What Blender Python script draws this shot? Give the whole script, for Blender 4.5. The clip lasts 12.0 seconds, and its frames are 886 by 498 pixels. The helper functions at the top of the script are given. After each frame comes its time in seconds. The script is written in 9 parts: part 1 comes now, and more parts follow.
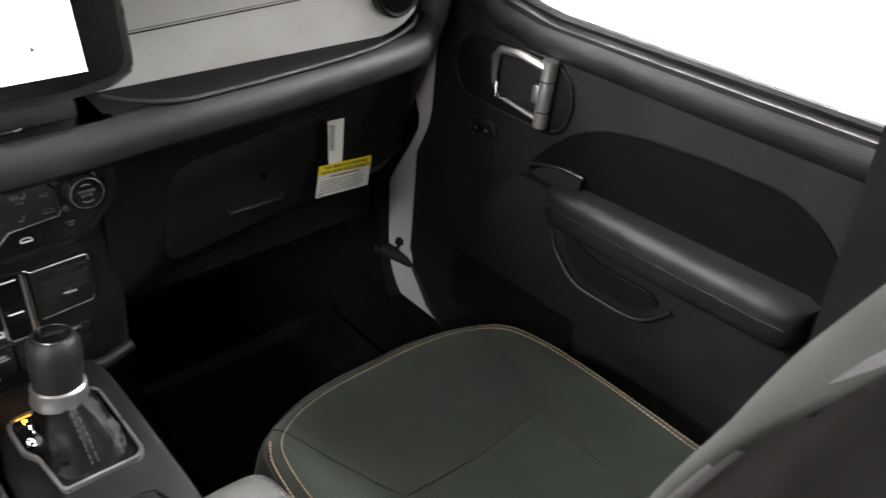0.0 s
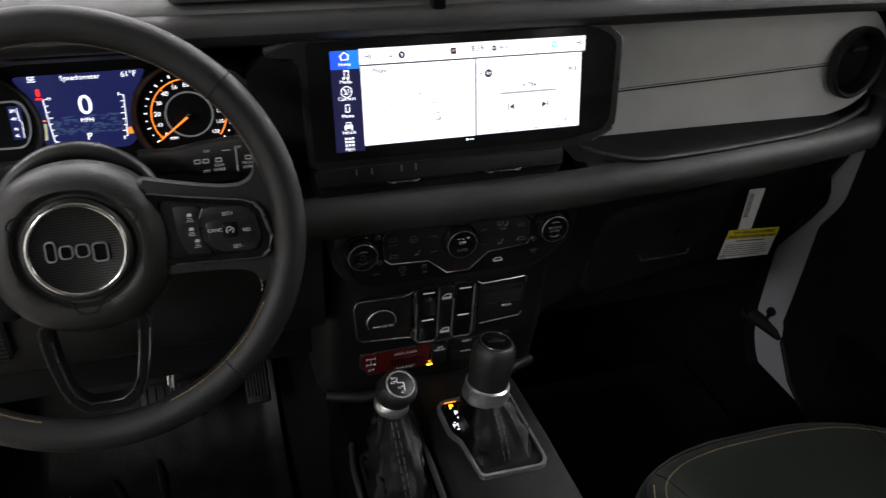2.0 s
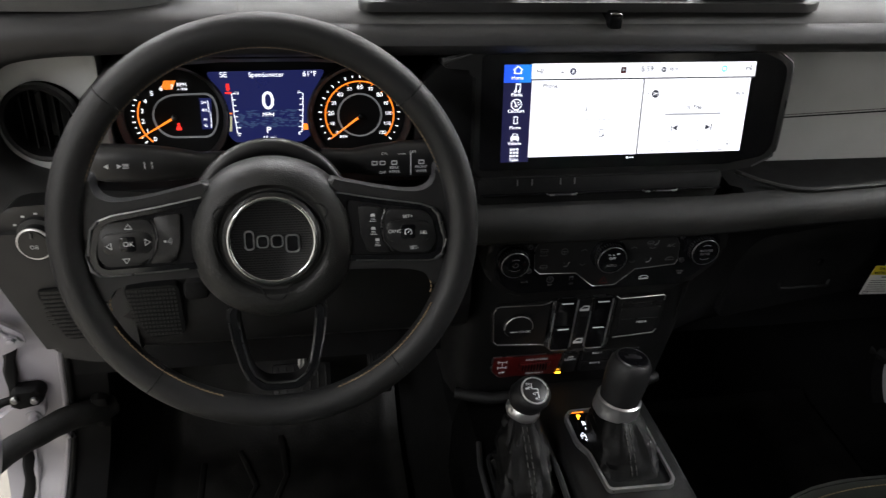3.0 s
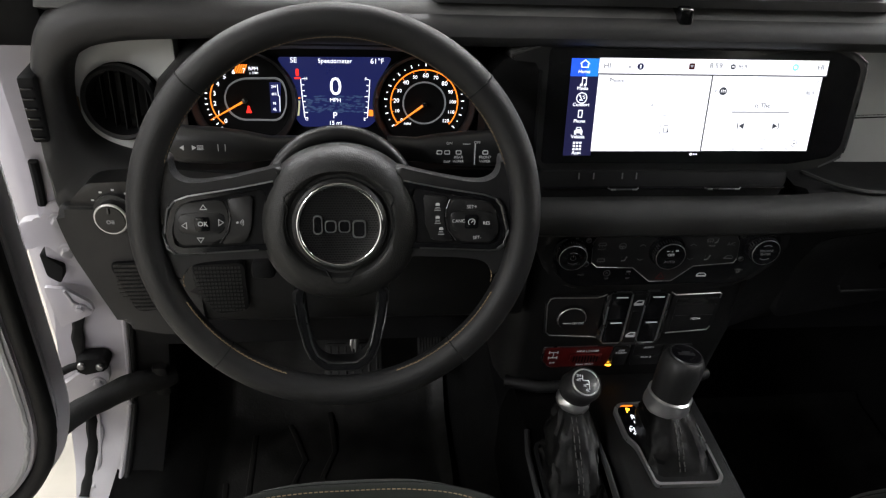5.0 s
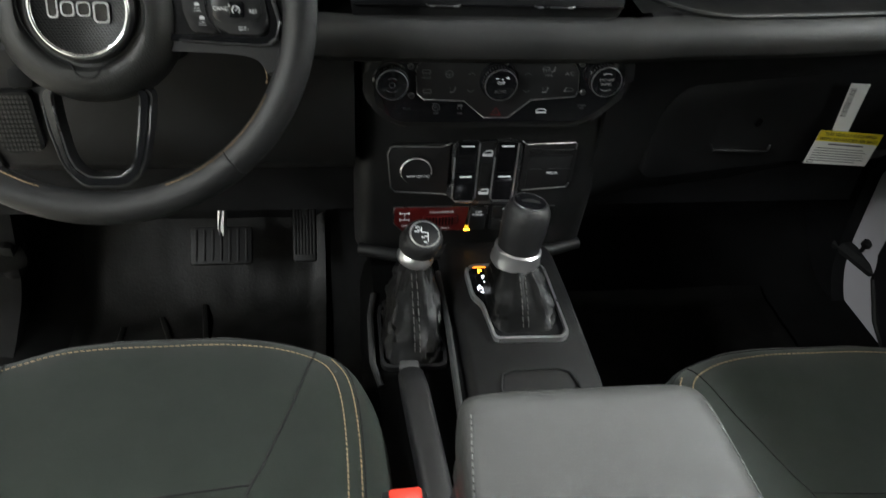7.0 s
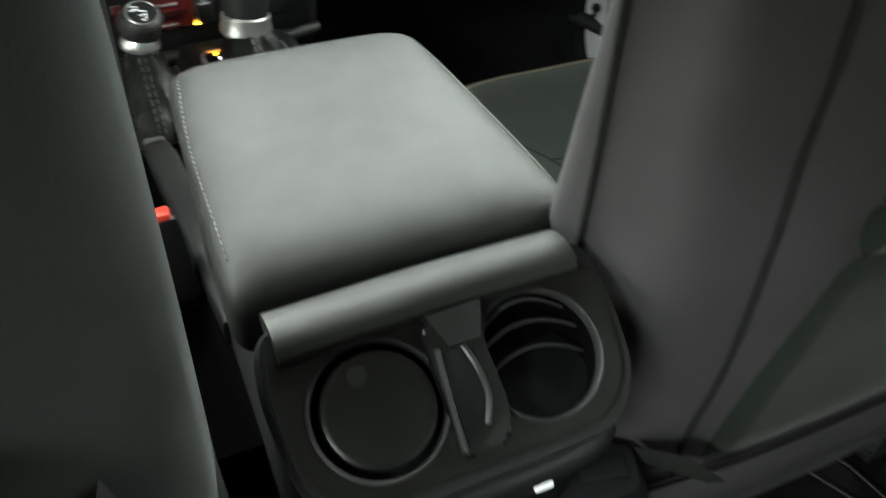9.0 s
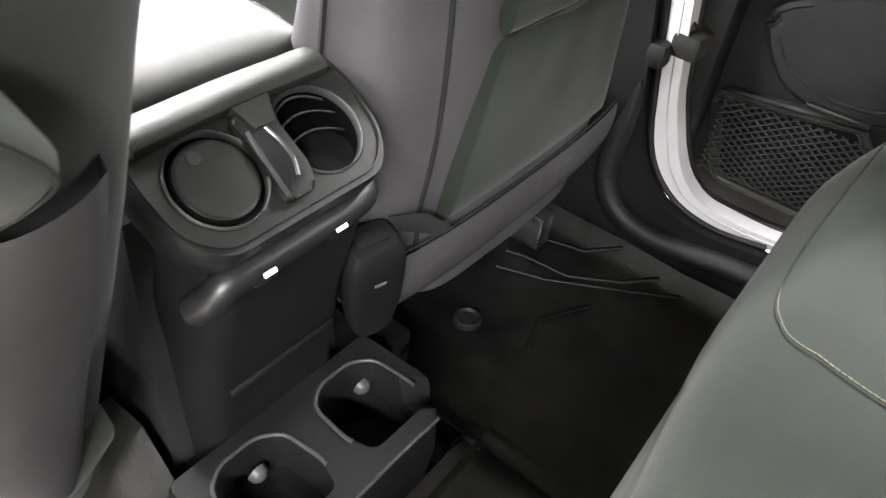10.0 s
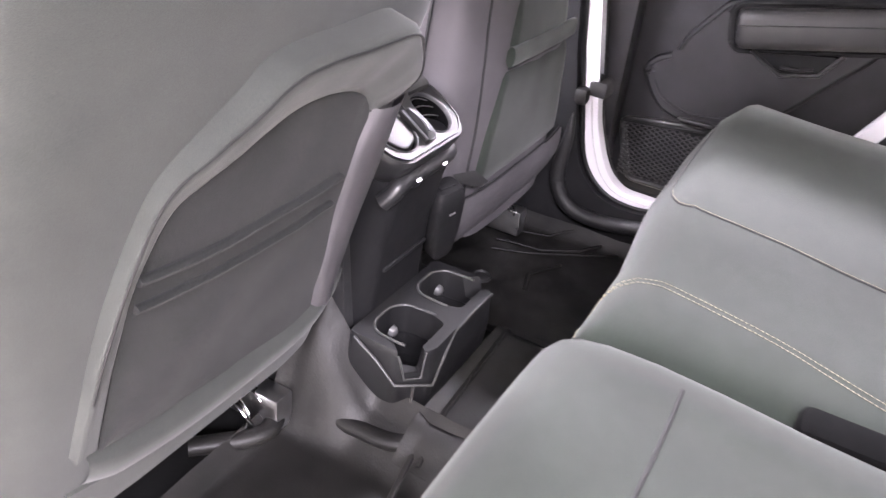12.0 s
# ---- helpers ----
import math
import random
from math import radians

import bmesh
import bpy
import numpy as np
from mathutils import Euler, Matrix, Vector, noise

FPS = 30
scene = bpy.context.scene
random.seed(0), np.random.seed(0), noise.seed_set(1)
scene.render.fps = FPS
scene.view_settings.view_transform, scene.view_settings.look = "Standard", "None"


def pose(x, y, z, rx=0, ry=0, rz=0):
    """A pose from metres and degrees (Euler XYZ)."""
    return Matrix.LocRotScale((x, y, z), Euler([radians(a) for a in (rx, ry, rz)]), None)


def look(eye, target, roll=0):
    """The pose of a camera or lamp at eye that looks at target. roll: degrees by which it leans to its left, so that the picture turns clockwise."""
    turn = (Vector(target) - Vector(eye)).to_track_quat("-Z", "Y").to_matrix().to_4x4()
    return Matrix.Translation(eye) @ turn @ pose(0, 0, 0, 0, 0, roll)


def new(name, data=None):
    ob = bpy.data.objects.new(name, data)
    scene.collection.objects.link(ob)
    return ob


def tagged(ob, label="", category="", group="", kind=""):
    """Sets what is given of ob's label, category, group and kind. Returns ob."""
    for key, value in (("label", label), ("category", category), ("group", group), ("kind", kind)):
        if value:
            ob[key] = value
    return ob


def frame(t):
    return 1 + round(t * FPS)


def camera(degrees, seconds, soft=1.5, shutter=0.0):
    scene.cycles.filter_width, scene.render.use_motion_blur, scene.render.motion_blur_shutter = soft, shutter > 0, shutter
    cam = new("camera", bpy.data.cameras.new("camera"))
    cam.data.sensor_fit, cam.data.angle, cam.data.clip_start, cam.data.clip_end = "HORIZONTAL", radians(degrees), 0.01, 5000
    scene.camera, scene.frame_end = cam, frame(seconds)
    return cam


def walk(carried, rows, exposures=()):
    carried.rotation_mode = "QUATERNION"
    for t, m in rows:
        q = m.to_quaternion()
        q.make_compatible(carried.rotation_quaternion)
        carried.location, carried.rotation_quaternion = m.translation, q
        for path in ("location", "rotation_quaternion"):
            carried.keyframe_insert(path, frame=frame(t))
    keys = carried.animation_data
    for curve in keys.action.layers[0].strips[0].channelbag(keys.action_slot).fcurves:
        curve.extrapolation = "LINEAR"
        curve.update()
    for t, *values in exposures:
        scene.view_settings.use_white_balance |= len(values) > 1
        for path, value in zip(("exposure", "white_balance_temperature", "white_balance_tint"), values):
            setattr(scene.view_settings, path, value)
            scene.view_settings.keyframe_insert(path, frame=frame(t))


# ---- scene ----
cam = camera(59.8, 12.0, soft=1.25, shutter=0.3)
PATH = [
    (0, (-0.105, -0.211, 1.108), (1.055, 0.995, 0.012), 4.6),
    (0.5, (-0.137, -0.19, 1.125), (0.841, 1.172, 0.034), 2.1),
    (1, (-0.188, -0.172, 1.14), (0.59, 1.317, 0.055), 0.9),
    (1.5, (-0.232, -0.161, 1.153), (0.408, 1.395, 0.072), 1.0),
    (2, (-0.277, -0.16, 1.165), (0.267, 1.429, 0.079), 2.8),
    (2.5, (-0.324, -0.152, 1.174), (0.114, 1.464, 0.08), 3.7),
    (3, (-0.356, -0.154, 1.185), (-0.024, 1.481, 0.082), 3.5),
    (3.5, (-0.371, -0.157, 1.197), (-0.134, 1.487, 0.084), 3.1),
    (5.5, (-0.375, -0.158, 1.195), (-0.156, 1.46, 0.039), 3.7),
    (6, (-0.323, -0.157, 1.164), (-0.098, 1.453, -0.001), 3.7),
    (6.5, (-0.25, -0.174, 1.112), (-0.012, 1.424, -0.066), 3.6),
    (6.7, (-0.222, -0.186, 1.083), (0.024, 1.404, -0.105), 3.7),
    (8.3, (-0.101, -0.3, 0.934), (0.146, 1.167, -0.403), 5.8),
    (8.5, (-0.101, -0.317, 0.908), (0.172, 1.153, -0.421), 3.5),
    (9, (-0.133, -0.37, 0.886), (0.516, 0.99, -0.429), 1.5),
    (9.1, (-0.151, -0.386, 0.877), (0.602, 0.942, -0.415), 2.4),
    (9.5, (-0.238, -0.426, 0.88), (0.832, 0.635, -0.435), 4.9),
    (10, (-0.311, -0.487, 0.888), (0.711, 0.162, -0.158), 9.0),
    (10.5, (-0.443, -0.496, 0.932), (0.613, 0.178, -0.062), 8.4),
    (11, (-0.511, -0.495, 0.943), (0.577, 0.224, 0.016), 5.9),
    (11.5, (-0.686, -0.549, 0.952), (0.463, 0.153, 0.087), 5.4),
    (12, (-0.874, -0.644, 0.976), (0.351, -0.031, 0.149), 6.5),
]
EXPOSURE = [
    (0, 1.9, 6600, 13), (0.7, 1.5, 6600, 12), (1.5, 0.55, 6500, 13), (2.5, 0.28, 6480, 12), (3.7, 0.42, 6480, 11),
    (5.3, 0.42, 6480, 11), (6.0, 0.6, 6400, 10), (6.7, 1.05, 6350, 7), (8.3, 2.1, 6400, -4), (8.7, 2.05, 6400, -4),
    (9.1, 1.65, 6450, -5), (9.5, 1.95, 6650, -4), (10.0, 3.15, 6600, 10), (10.5, 3.65, 6400, 23), (11.2, 3.8, 6280, 26), (12, 3.75, 6300, 28),
]
walk(cam, [(t, look(eye, target, roll)) for t, eye, target, roll in PATH], EXPOSURE)


# ---- light ----
world = bpy.data.worlds.new("showroom_air")
scene.world = world
world.use_nodes = True
world.node_tree.nodes["Background"].inputs[0].default_value = (0.75, 0.8, 0.85, 1)
world.node_tree.nodes["Background"].inputs[1].default_value = 0.02


def area(name, m, sx, sy, watts, colour):
    lamp = bpy.data.lights.new(name, "AREA")
    lamp.shape, lamp.size, lamp.size_y, lamp.energy, lamp.color = "RECTANGLE", sx, sy, watts, colour
    ob = new(name, lamp)
    ob.matrix_world = m
    return ob


# unseen ceiling lamps, added and powered to set the light in the cabin
for lx, ly, watts in ((-2.6, 3.6, 100), (0.0, 3.6, 75), (2.6, 3.6, 110), (-3.4, 1.8, 90), (3.9, 0.4, 170), (-3.5, -2.7, 110), (0.0, -4.6, 25), (2.6, -4.4, 25)):
    area("ceiling_fill_light", pose(lx, ly, 3.28), 0.5, 2.6, watts, (0.98, 0.985, 1.0))


# ---- materials ----
def material(name, base, rough=0.5, metal=0.0, grain=0.0, grain_scale=900.0, vary=0.25, vary_scale=14.0, spec=0.5, coat=0.0, sheen=0.0, kind="noise", emit=None, power=0.0):
    """Principled surface: broad tonal wear, finer roughness change and a fine relief."""
    m = bpy.data.materials.new(name)
    m.use_nodes = True
    t = m.node_tree
    n, l = t.nodes, t.links
    p = n["Principled BSDF"]
    p.inputs["Metallic"].default_value = metal
    p.inputs["Specular IOR Level"].default_value = spec
    p.inputs["Coat Weight"].default_value = coat
    p.inputs["Coat Roughness"].default_value = 0.06
    if sheen:
        p.inputs["Sheen Weight"].default_value = sheen
        p.inputs["Sheen Roughness"].default_value = 0.5
    co = n.new("ShaderNodeTexCoord")
    big = n.new("ShaderNodeTexNoise")
    big.inputs["Scale"].default_value = vary_scale
    big.inputs["Detail"].default_value = 5
    l.new(co.outputs["Object"], big.inputs["Vector"])
    fine = n.new("ShaderNodeTexVoronoi" if kind == "leather" else "ShaderNodeTexNoise")
    fine.inputs["Scale"].default_value = grain_scale
    l.new(co.outputs["Object"], fine.inputs["Vector"])
    ramp = n.new("ShaderNodeMapRange")
    ramp.inputs["From Min"].default_value, ramp.inputs["From Max"].default_value = 0.3, 0.7
    ramp.inputs["To Min"].default_value, ramp.inputs["To Max"].default_value = 1 - vary, 1 + vary
    l.new(big.outputs[0], ramp.inputs["Value"])
    hue = n.new("ShaderNodeMix")
    hue.data_type, hue.blend_type = "RGBA", "MULTIPLY"
    hue.inputs["Factor"].default_value = 1.0
    hue.inputs["A"].default_value = (*base, 1)
    l.new(ramp.outputs[0], hue.inputs["B"])
    out = hue.outputs["Result"]
    if kind == "fabric":
        weave = n.new("ShaderNodeTexNoise")
        weave.inputs["Scale"].default_value = grain_scale * 0.6
        weave.inputs["Detail"].default_value = 2
        l.new(co.outputs["Object"], weave.inputs["Vector"])
        wr = n.new("ShaderNodeMapRange")
        wr.inputs["From Min"].default_value, wr.inputs["From Max"].default_value = 0.35, 0.65
        wr.inputs["To Min"].default_value, wr.inputs["To Max"].default_value = 0.72, 1.28
        l.new(weave.outputs[0], wr.inputs["Value"])
        mul = n.new("ShaderNodeMix")
        mul.data_type, mul.blend_type = "RGBA", "MULTIPLY"
        mul.inputs["Factor"].default_value = 1.0
        l.new(out, mul.inputs["A"])
        l.new(wr.outputs[0], mul.inputs["B"])
        out = mul.outputs["Result"]
    l.new(out, p.inputs["Base Color"])
    rr = n.new("ShaderNodeMapRange")
    rr.inputs["From Min"].default_value, rr.inputs["From Max"].default_value = 0.3, 0.7
    rr.inputs["To Min"].default_value, rr.inputs["To Max"].default_value = max(0.02, rough - 0.035), min(1.0, rough + 0.035)
    smudge = n.new("ShaderNodeTexNoise")
    smudge.inputs["Scale"].default_value = vary_scale * 3.3
    smudge.inputs["Detail"].default_value = 6
    l.new(co.outputs["Object"], smudge.inputs["Vector"])
    l.new(smudge.outputs[0], rr.inputs["Value"])
    l.new(rr.outputs[0], p.inputs["Roughness"])
    if grain:
        b = n.new("ShaderNodeBump")
        b.inputs["Strength"].default_value = grain
        b.inputs["Distance"].default_value = 0.0006
        l.new(fine.outputs[0], b.inputs["Height"])
        l.new(b.outputs[0], p.inputs["Normal"])
    if emit:
        p.inputs["Emission Color"].default_value = (*emit, 1)
        p.inputs["Emission Strength"].default_value = power
    return m


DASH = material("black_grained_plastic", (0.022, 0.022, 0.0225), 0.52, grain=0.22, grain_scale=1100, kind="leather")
# darker copy of DASH, puts the shade of low panels into colour
SHADEDASH = material("shade_toned_dash_plastic", (0.0068, 0.0068, 0.0072), 0.55, grain=0.25, grain_scale=1100, kind="leather", spec=0.35)
DASHTOP = material("charcoal_soft_plastic", (0.075, 0.075, 0.073), 0.62, grain=0.3, grain_scale=800, kind="leather")
BLACK = material("black_plastic", (0.011, 0.011, 0.0115), 0.4, grain=0.15, grain_scale=1200)
MATT = material("matt_black_plastic", (0.005, 0.005, 0.0055), 0.7, grain=0.2, grain_scale=900, spec=0.2)
GLOSS = material("gloss_black", (0.006, 0.006, 0.007), 0.12, vary=0.1)
GREYTRIM = material("light_grey_vinyl", (0.60, 0.61, 0.60), 0.58, grain=0.35, grain_scale=1500, vary=0.06, kind="leather")
LEATHER = material("black_leather", (0.0118, 0.0118, 0.0124), 0.48, grain=0.28, grain_scale=1500, kind="leather", spec=0.42)
HUBSKIN = material("grained_hub_cover", (0.0150, 0.0152, 0.0148), 0.46, grain=0.4, grain_scale=800, kind="leather", spec=0.42)
BOOT = material("soft_black_leather", (0.0028, 0.0028, 0.0028), 0.42, grain=0.4, grain_scale=900, kind="leather", spec=0.22)
DOORTRIM = material("charcoal_grained_door_trim", (0.0120, 0.0116, 0.0132), 0.55, grain=0.5, grain_scale=700, kind="leather", spec=0.26)
FABRIC = material("charcoal_green_seat_fabric", (0.0128, 0.0170, 0.0131), 0.9, grain=0.16, grain_scale=2800, vary=0.12, sheen=0.1, kind="fabric", spec=0.2)
FABRIC2 = material("charcoal_seat_side_cloth", (0.0240, 0.0270, 0.0245), 0.85, grain=0.1, grain_scale=3200, vary=0.1, sheen=0.1, kind="fabric", spec=0.25)
ARMVINYL = material("black_armrest_vinyl", (0.0170, 0.0174, 0.0160), 0.56, grain=0.14, grain_scale=2200, vary=0.1, kind="leather", spec=0.36)
VENTPLATE = material("satin_vent_plate", (0.0062, 0.0062, 0.0058), 0.34, grain=0.06, grain_scale=1500, vary=0.12)
# lighter plastic that paints highlights along moulded edges
EDGELIGHT = material("highlight_toned_plastic", (0.034, 0.034, 0.033), 0.5, grain=0.2, grain_scale=800)
INSERT = material("black_door_insert", (0.0026, 0.0025, 0.0028), 0.8, grain=0.3, grain_scale=1200, spec=0.1)
ROLLVINYL = material("black_padded_vinyl", (0.0145, 0.0145, 0.0145), 0.55, grain=0.3, grain_scale=1000, kind="leather", spec=0.36)
# near-black fill that paints shade: vent throats, console side, bench gap
VOID = material("unlit_black_shade_fill", (0.0015, 0.0015, 0.0015), 0.9, spec=0.05)
SIDEVINYL = material("purple_grey_seat_side_vinyl", (0.060, 0.0565, 0.0600), 0.62, grain=0.1, grain_scale=3000, vary=0.1, kind="leather", spec=0.35)
TANTAB = material("tan_plastic", (0.20, 0.125, 0.06), 0.5, vary=0.1)
THREAD = material("tan_thread", (0.30, 0.215, 0.12), 0.8, vary=0.25)
# seat cloth darkened to put the recess shade into the pocket
FABRIC3 = material("shade_darkened_pocket_cloth", (0.0125, 0.0132, 0.0128), 0.9, grain=0.5, grain_scale=1500, vary=0.12, sheen=0.05, kind="fabric", spec=0.15)
PALETHREAD = material("pale_thread", (0.15, 0.135, 0.095), 0.8, vary=0.25)
GREYTHREAD = material("grey_thread", (0.075, 0.075, 0.07), 0.7)
SEAM = material("dark_seam", (0.006, 0.006, 0.006), 0.9)
EDGE = material("satin_silver_edge", (0.5, 0.5, 0.51), 0.34, metal=1.0, vary=0.1, vary_scale=40)
FRAMESILVER = material("painted_silver_frame", (0.2, 0.2, 0.205), 0.27, metal=0.85, vary=0.1)
PRINTDIM = material("moulded_lettering", (0.035, 0.035, 0.035), 0.6)
SILVER = material("satin_silver", (0.80, 0.80, 0.81), 0.30, metal=0.92, vary=0.06)
CHROME = material("bright_chrome", (0.75, 0.75, 0.76), 0.12, metal=1.0, vary=0.04)
DARKCHROME = material("smoked_satin_trim", (0.14, 0.14, 0.145), 0.3, metal=0.9, vary=0.08)
WHITEPAINT = material("white_car_paint", (0.60, 0.585, 0.62), 0.35, vary=0.04, coat=0.7, vary_scale=5)
GAUGERING = material("grey_gauge_ring", (0.32, 0.32, 0.33), 0.4, vary=0.05, emit=(0.8, 0.85, 0.9), power=0.08)
SEALER = material("grey_seam_sealer", (0.42, 0.42, 0.43), 0.6, grain=0.4, grain_scale=200)
RUBBER = material("black_rubber", (0.009, 0.009, 0.009), 0.6, grain=0.4, grain_scale=300, vary=0.3, spec=0.3)
CARPET = material("black_carpet", (0.0050, 0.0050, 0.0050), 0.95, grain=1.0, grain_scale=1500, kind="fabric", spec=0.1)
MATRUBBER = material("scuffed_rubber_mat", (0.0060, 0.0058, 0.0054), 0.5, grain=0.6, grain_scale=260, vary=0.7, vary_scale=16, spec=0.25)
REARMAT = material("grey_rubber_rear_mat", (0.0095, 0.0092, 0.0086), 0.5, grain=0.6, grain_scale=300, vary=0.35, vary_scale=11, spec=0.25)
WEB = material("black_webbing", (0.008, 0.008, 0.008), 0.8, grain=1.0, grain_scale=600, kind="fabric")
NET = material("grey_net_cord", (0.032, 0.032, 0.033), 0.8, vary=0.1)
PAPER = material("white_paper", (0.78, 0.78, 0.76), 0.75, vary=0.03)
YELLOW = material("yellow_paper", (0.80, 0.66, 0.02), 0.7, vary=0.04)
INK = material("black_ink", (0.02, 0.02, 0.02), 0.8)
REDPANEL = material("dark_red_panel", (0.085, 0.006, 0.006), 0.35, vary=0.12)
RED = material("red_plastic", (0.75, 0.05, 0.03), 0.35, vary=0.06)
ICON = material("grey_print", (0.5, 0.5, 0.5), 0.6, emit=(0.8, 0.85, 0.9), power=0.05)
FAINT = material("dim_print", (0.11, 0.11, 0.115), 0.6)
WHITEPRINT = material("white_print", (0.75, 0.75, 0.75), 0.6, emit=(0.8, 0.85, 0.9), power=0.12)
GLASS = material("window_glass", (1, 1, 1), 0.02, vary=0.0)
GLASS.node_tree.nodes["Principled BSDF"].inputs["Transmission Weight"].default_value = 1.0
GLASS.node_tree.nodes["Principled BSDF"].inputs["IOR"].default_value = 1.1
WALL = material("white_wall_paint", (0.74, 0.73, 0.7), 0.8, grain=0.2, grain_scale=60, vary=0.03, vary_scale=2)
FLOORPAINT = material("worn_concrete_floor", (0.40, 0.37, 0.31), 0.45, grain=0.3, grain_scale=40, vary=0.2, vary_scale=5)
TILE = material("grey_rubber_tile", (0.12, 0.12, 0.12), 0.7, grain=0.3, grain_scale=100)
TINTGLASS = material("smoked_privacy_glass", (0.06, 0.065, 0.065), 0.03, vary=0.0)
TINTGLASS.node_tree.nodes["Principled BSDF"].inputs["Transmission Weight"].default_value = 1.0
TINTGLASS.node_tree.nodes["Principled BSDF"].inputs["IOR"].default_value = 1.1
HEADLINER = material("grey_headliner", (0.22, 0.22, 0.22), 0.95, grain=0.4, grain_scale=900, kind="fabric")
STUD = material("grey_rubber_stud", (0.07, 0.07, 0.07), 0.45)
STEEL = material("bare_steel", (0.5, 0.5, 0.5), 0.3, metal=1.0)


def glow(name, colour, power):
    return material(name, tuple(0.3 * c for c in colour), 0.3, vary=0.0, emit=colour, power=power)


SCREENWHITE = glow("screen_white", (0.93, 0.94, 1.0), 1.1)
SCREENNAVY = glow("screen_navy", (0.012, 0.012, 0.045), 1.0)
SCREENBLUE = glow("screen_blue", (0.02, 0.10, 0.85), 1.0)
SCREENSKY = glow("screen_sky_blue", (0.02, 0.22, 0.8), 1.0)
SCREENPALE = glow("screen_pale_text", (0.36, 0.37, 0.40), 1.0)
SCREENTEXT = glow("screen_grey_text", (0.05, 0.055, 0.07), 0.8)
SCREENDARK = glow("screen_dark_line", (0.05, 0.05, 0.06), 0.6)
LCD = glow("cluster_blue", (0.010, 0.013, 0.068), 1.0)
LITWHITE = glow("lit_white", (0.9, 0.92, 1.0), 1.4)
LITORANGE = glow("lit_orange", (1.0, 0.24, 0.02), 1.3)
LITAMBER = glow("lit_amber", (1.0, 0.42, 0.02), 5.0)
LITRED = glow("lit_red", (1.0, 0.03, 0.02), 1.2)
LITCYAN = glow("lit_cyan", (0.1, 0.75, 0.85), 1.2)


# ---- mesh tools ----
def thing(name, label, category, at=(0, 0, 0), kind="", group=""):
    ob = new(name)
    ob.empty_display_size = 0.05
    ob.location = at
    return tagged(ob, label, category, group, kind)


def part(name, bm, mat, parent=None, label="", sharp=38):
    """One mesh object out of a bmesh in world places, under a thing or a part."""
    bmesh.ops.recalc_face_normals(bm, faces=bm.faces)
    me = bpy.data.meshes.new(name)
    bm.to_mesh(me)
    bm.free()
    me.materials.append(mat)
    for f in me.polygons:
        f.use_smooth = True
    me.set_sharp_from_angle(angle=radians(sharp))
    ob = new(name, me)
    if parent:
        root, here = parent, Matrix()
        chain = []
        while root:
            chain.append(root)
            root = root.parent
        for o in reversed(chain):
            here = here @ o.matrix_parent_inverse @ o.matrix_basis
        ob.parent = parent
        ob.matrix_parent_inverse = here.inverted()
    if label:
        ob["label"] = label
    return ob


def solid(name, bm, mat, label, category, kind="", group=""):
    return tagged(part(name, bm, mat), label, category, group, kind)


def face(x, y, z, tilt=0.0, turn=0.0):
    """A frame on a surface that looks back to the driver: x right, y up, z out of it."""
    return pose(x, y, z, 0, 0, turn) @ pose(0, 0, 0, 90 - tilt)


def put(bm, verts, m):
    bmesh.ops.transform(bm, matrix=m, verts=verts)


def box(bm, x0, x1, y0, y1, z0, z1, bev=0.0, m=None, seg=2):
    v = bmesh.ops.create_cube(bm, size=1.0)["verts"]
    put(bm, v, Matrix.LocRotScale(((x0 + x1) / 2, (y0 + y1) / 2, (z0 + z1) / 2), None, (x1 - x0, y1 - y0, z1 - z0)))
    if bev:
        edges = list({e for w in v for e in w.link_edges})
        v = list({w for f in bmesh.ops.bevel(bm, geom=edges, offset=bev, segments=seg, affect="EDGES", profile=0.5)["faces"] for w in f.verts} | {w for w in v if w.is_valid})
    if m:
        put(bm, v, m)
    return bm


def prism(bm, pts, z0, z1, m=None, bev=0.0, seg=2):
    """A flat outline, thick from z0 to z1 along its own normal, the outer rim softened."""
    lo = [bm.verts.new((x, y, z0)) for x, y in pts]
    hi = [bm.verts.new((x, y, z1)) for x, y in pts]
    n = len(pts)
    bm.faces.new(lo[::-1])
    top = bm.faces.new(hi)
    for i in range(n):
        bm.faces.new((lo[i], lo[(i + 1) % n], hi[(i + 1) % n], hi[i]))
    v = lo + hi
    if bev:
        r = bmesh.ops.bevel(bm, geom=list(top.edges), offset=bev, segments=seg, affect="EDGES", profile=0.5)
        v = list({w for w in v if w.is_valid} | {w for w in r["verts"]})
    if m:
        put(bm, v, m)
    return bm


def frame_ring(bm, outer, inner, z0, z1, m=None):
    """A flat frame between two outlines of equal count."""
    n = len(outer)
    rows = [[bm.verts.new((x, y, z)) for x, y in o] for o, z in ((outer, z0), (outer, z1), (inner, z1), (inner, z0))]
    for k in range(4):
        a, b = rows[k], rows[(k + 1) % 4]
        for i in range(n):
            bm.faces.new((a[i], a[(i + 1) % n], b[(i + 1) % n], b[i]))
    if m:
        put(bm, [w for r in rows for w in r], m)
    return bm


def loft(bm, rings, closed=True, caps=True):
    rows = [[bm.verts.new(p) for p in r] for r in rings]
    for a, b in zip(rows, rows[1:]):
        n = len(a)
        for i in range(n if closed else n - 1):
            bm.faces.new((a[i], a[(i + 1) % n], b[(i + 1) % n], b[i]))
    if caps and closed:
        bm.faces.new(rows[0][::-1])
        bm.faces.new(rows[-1])
    return bm


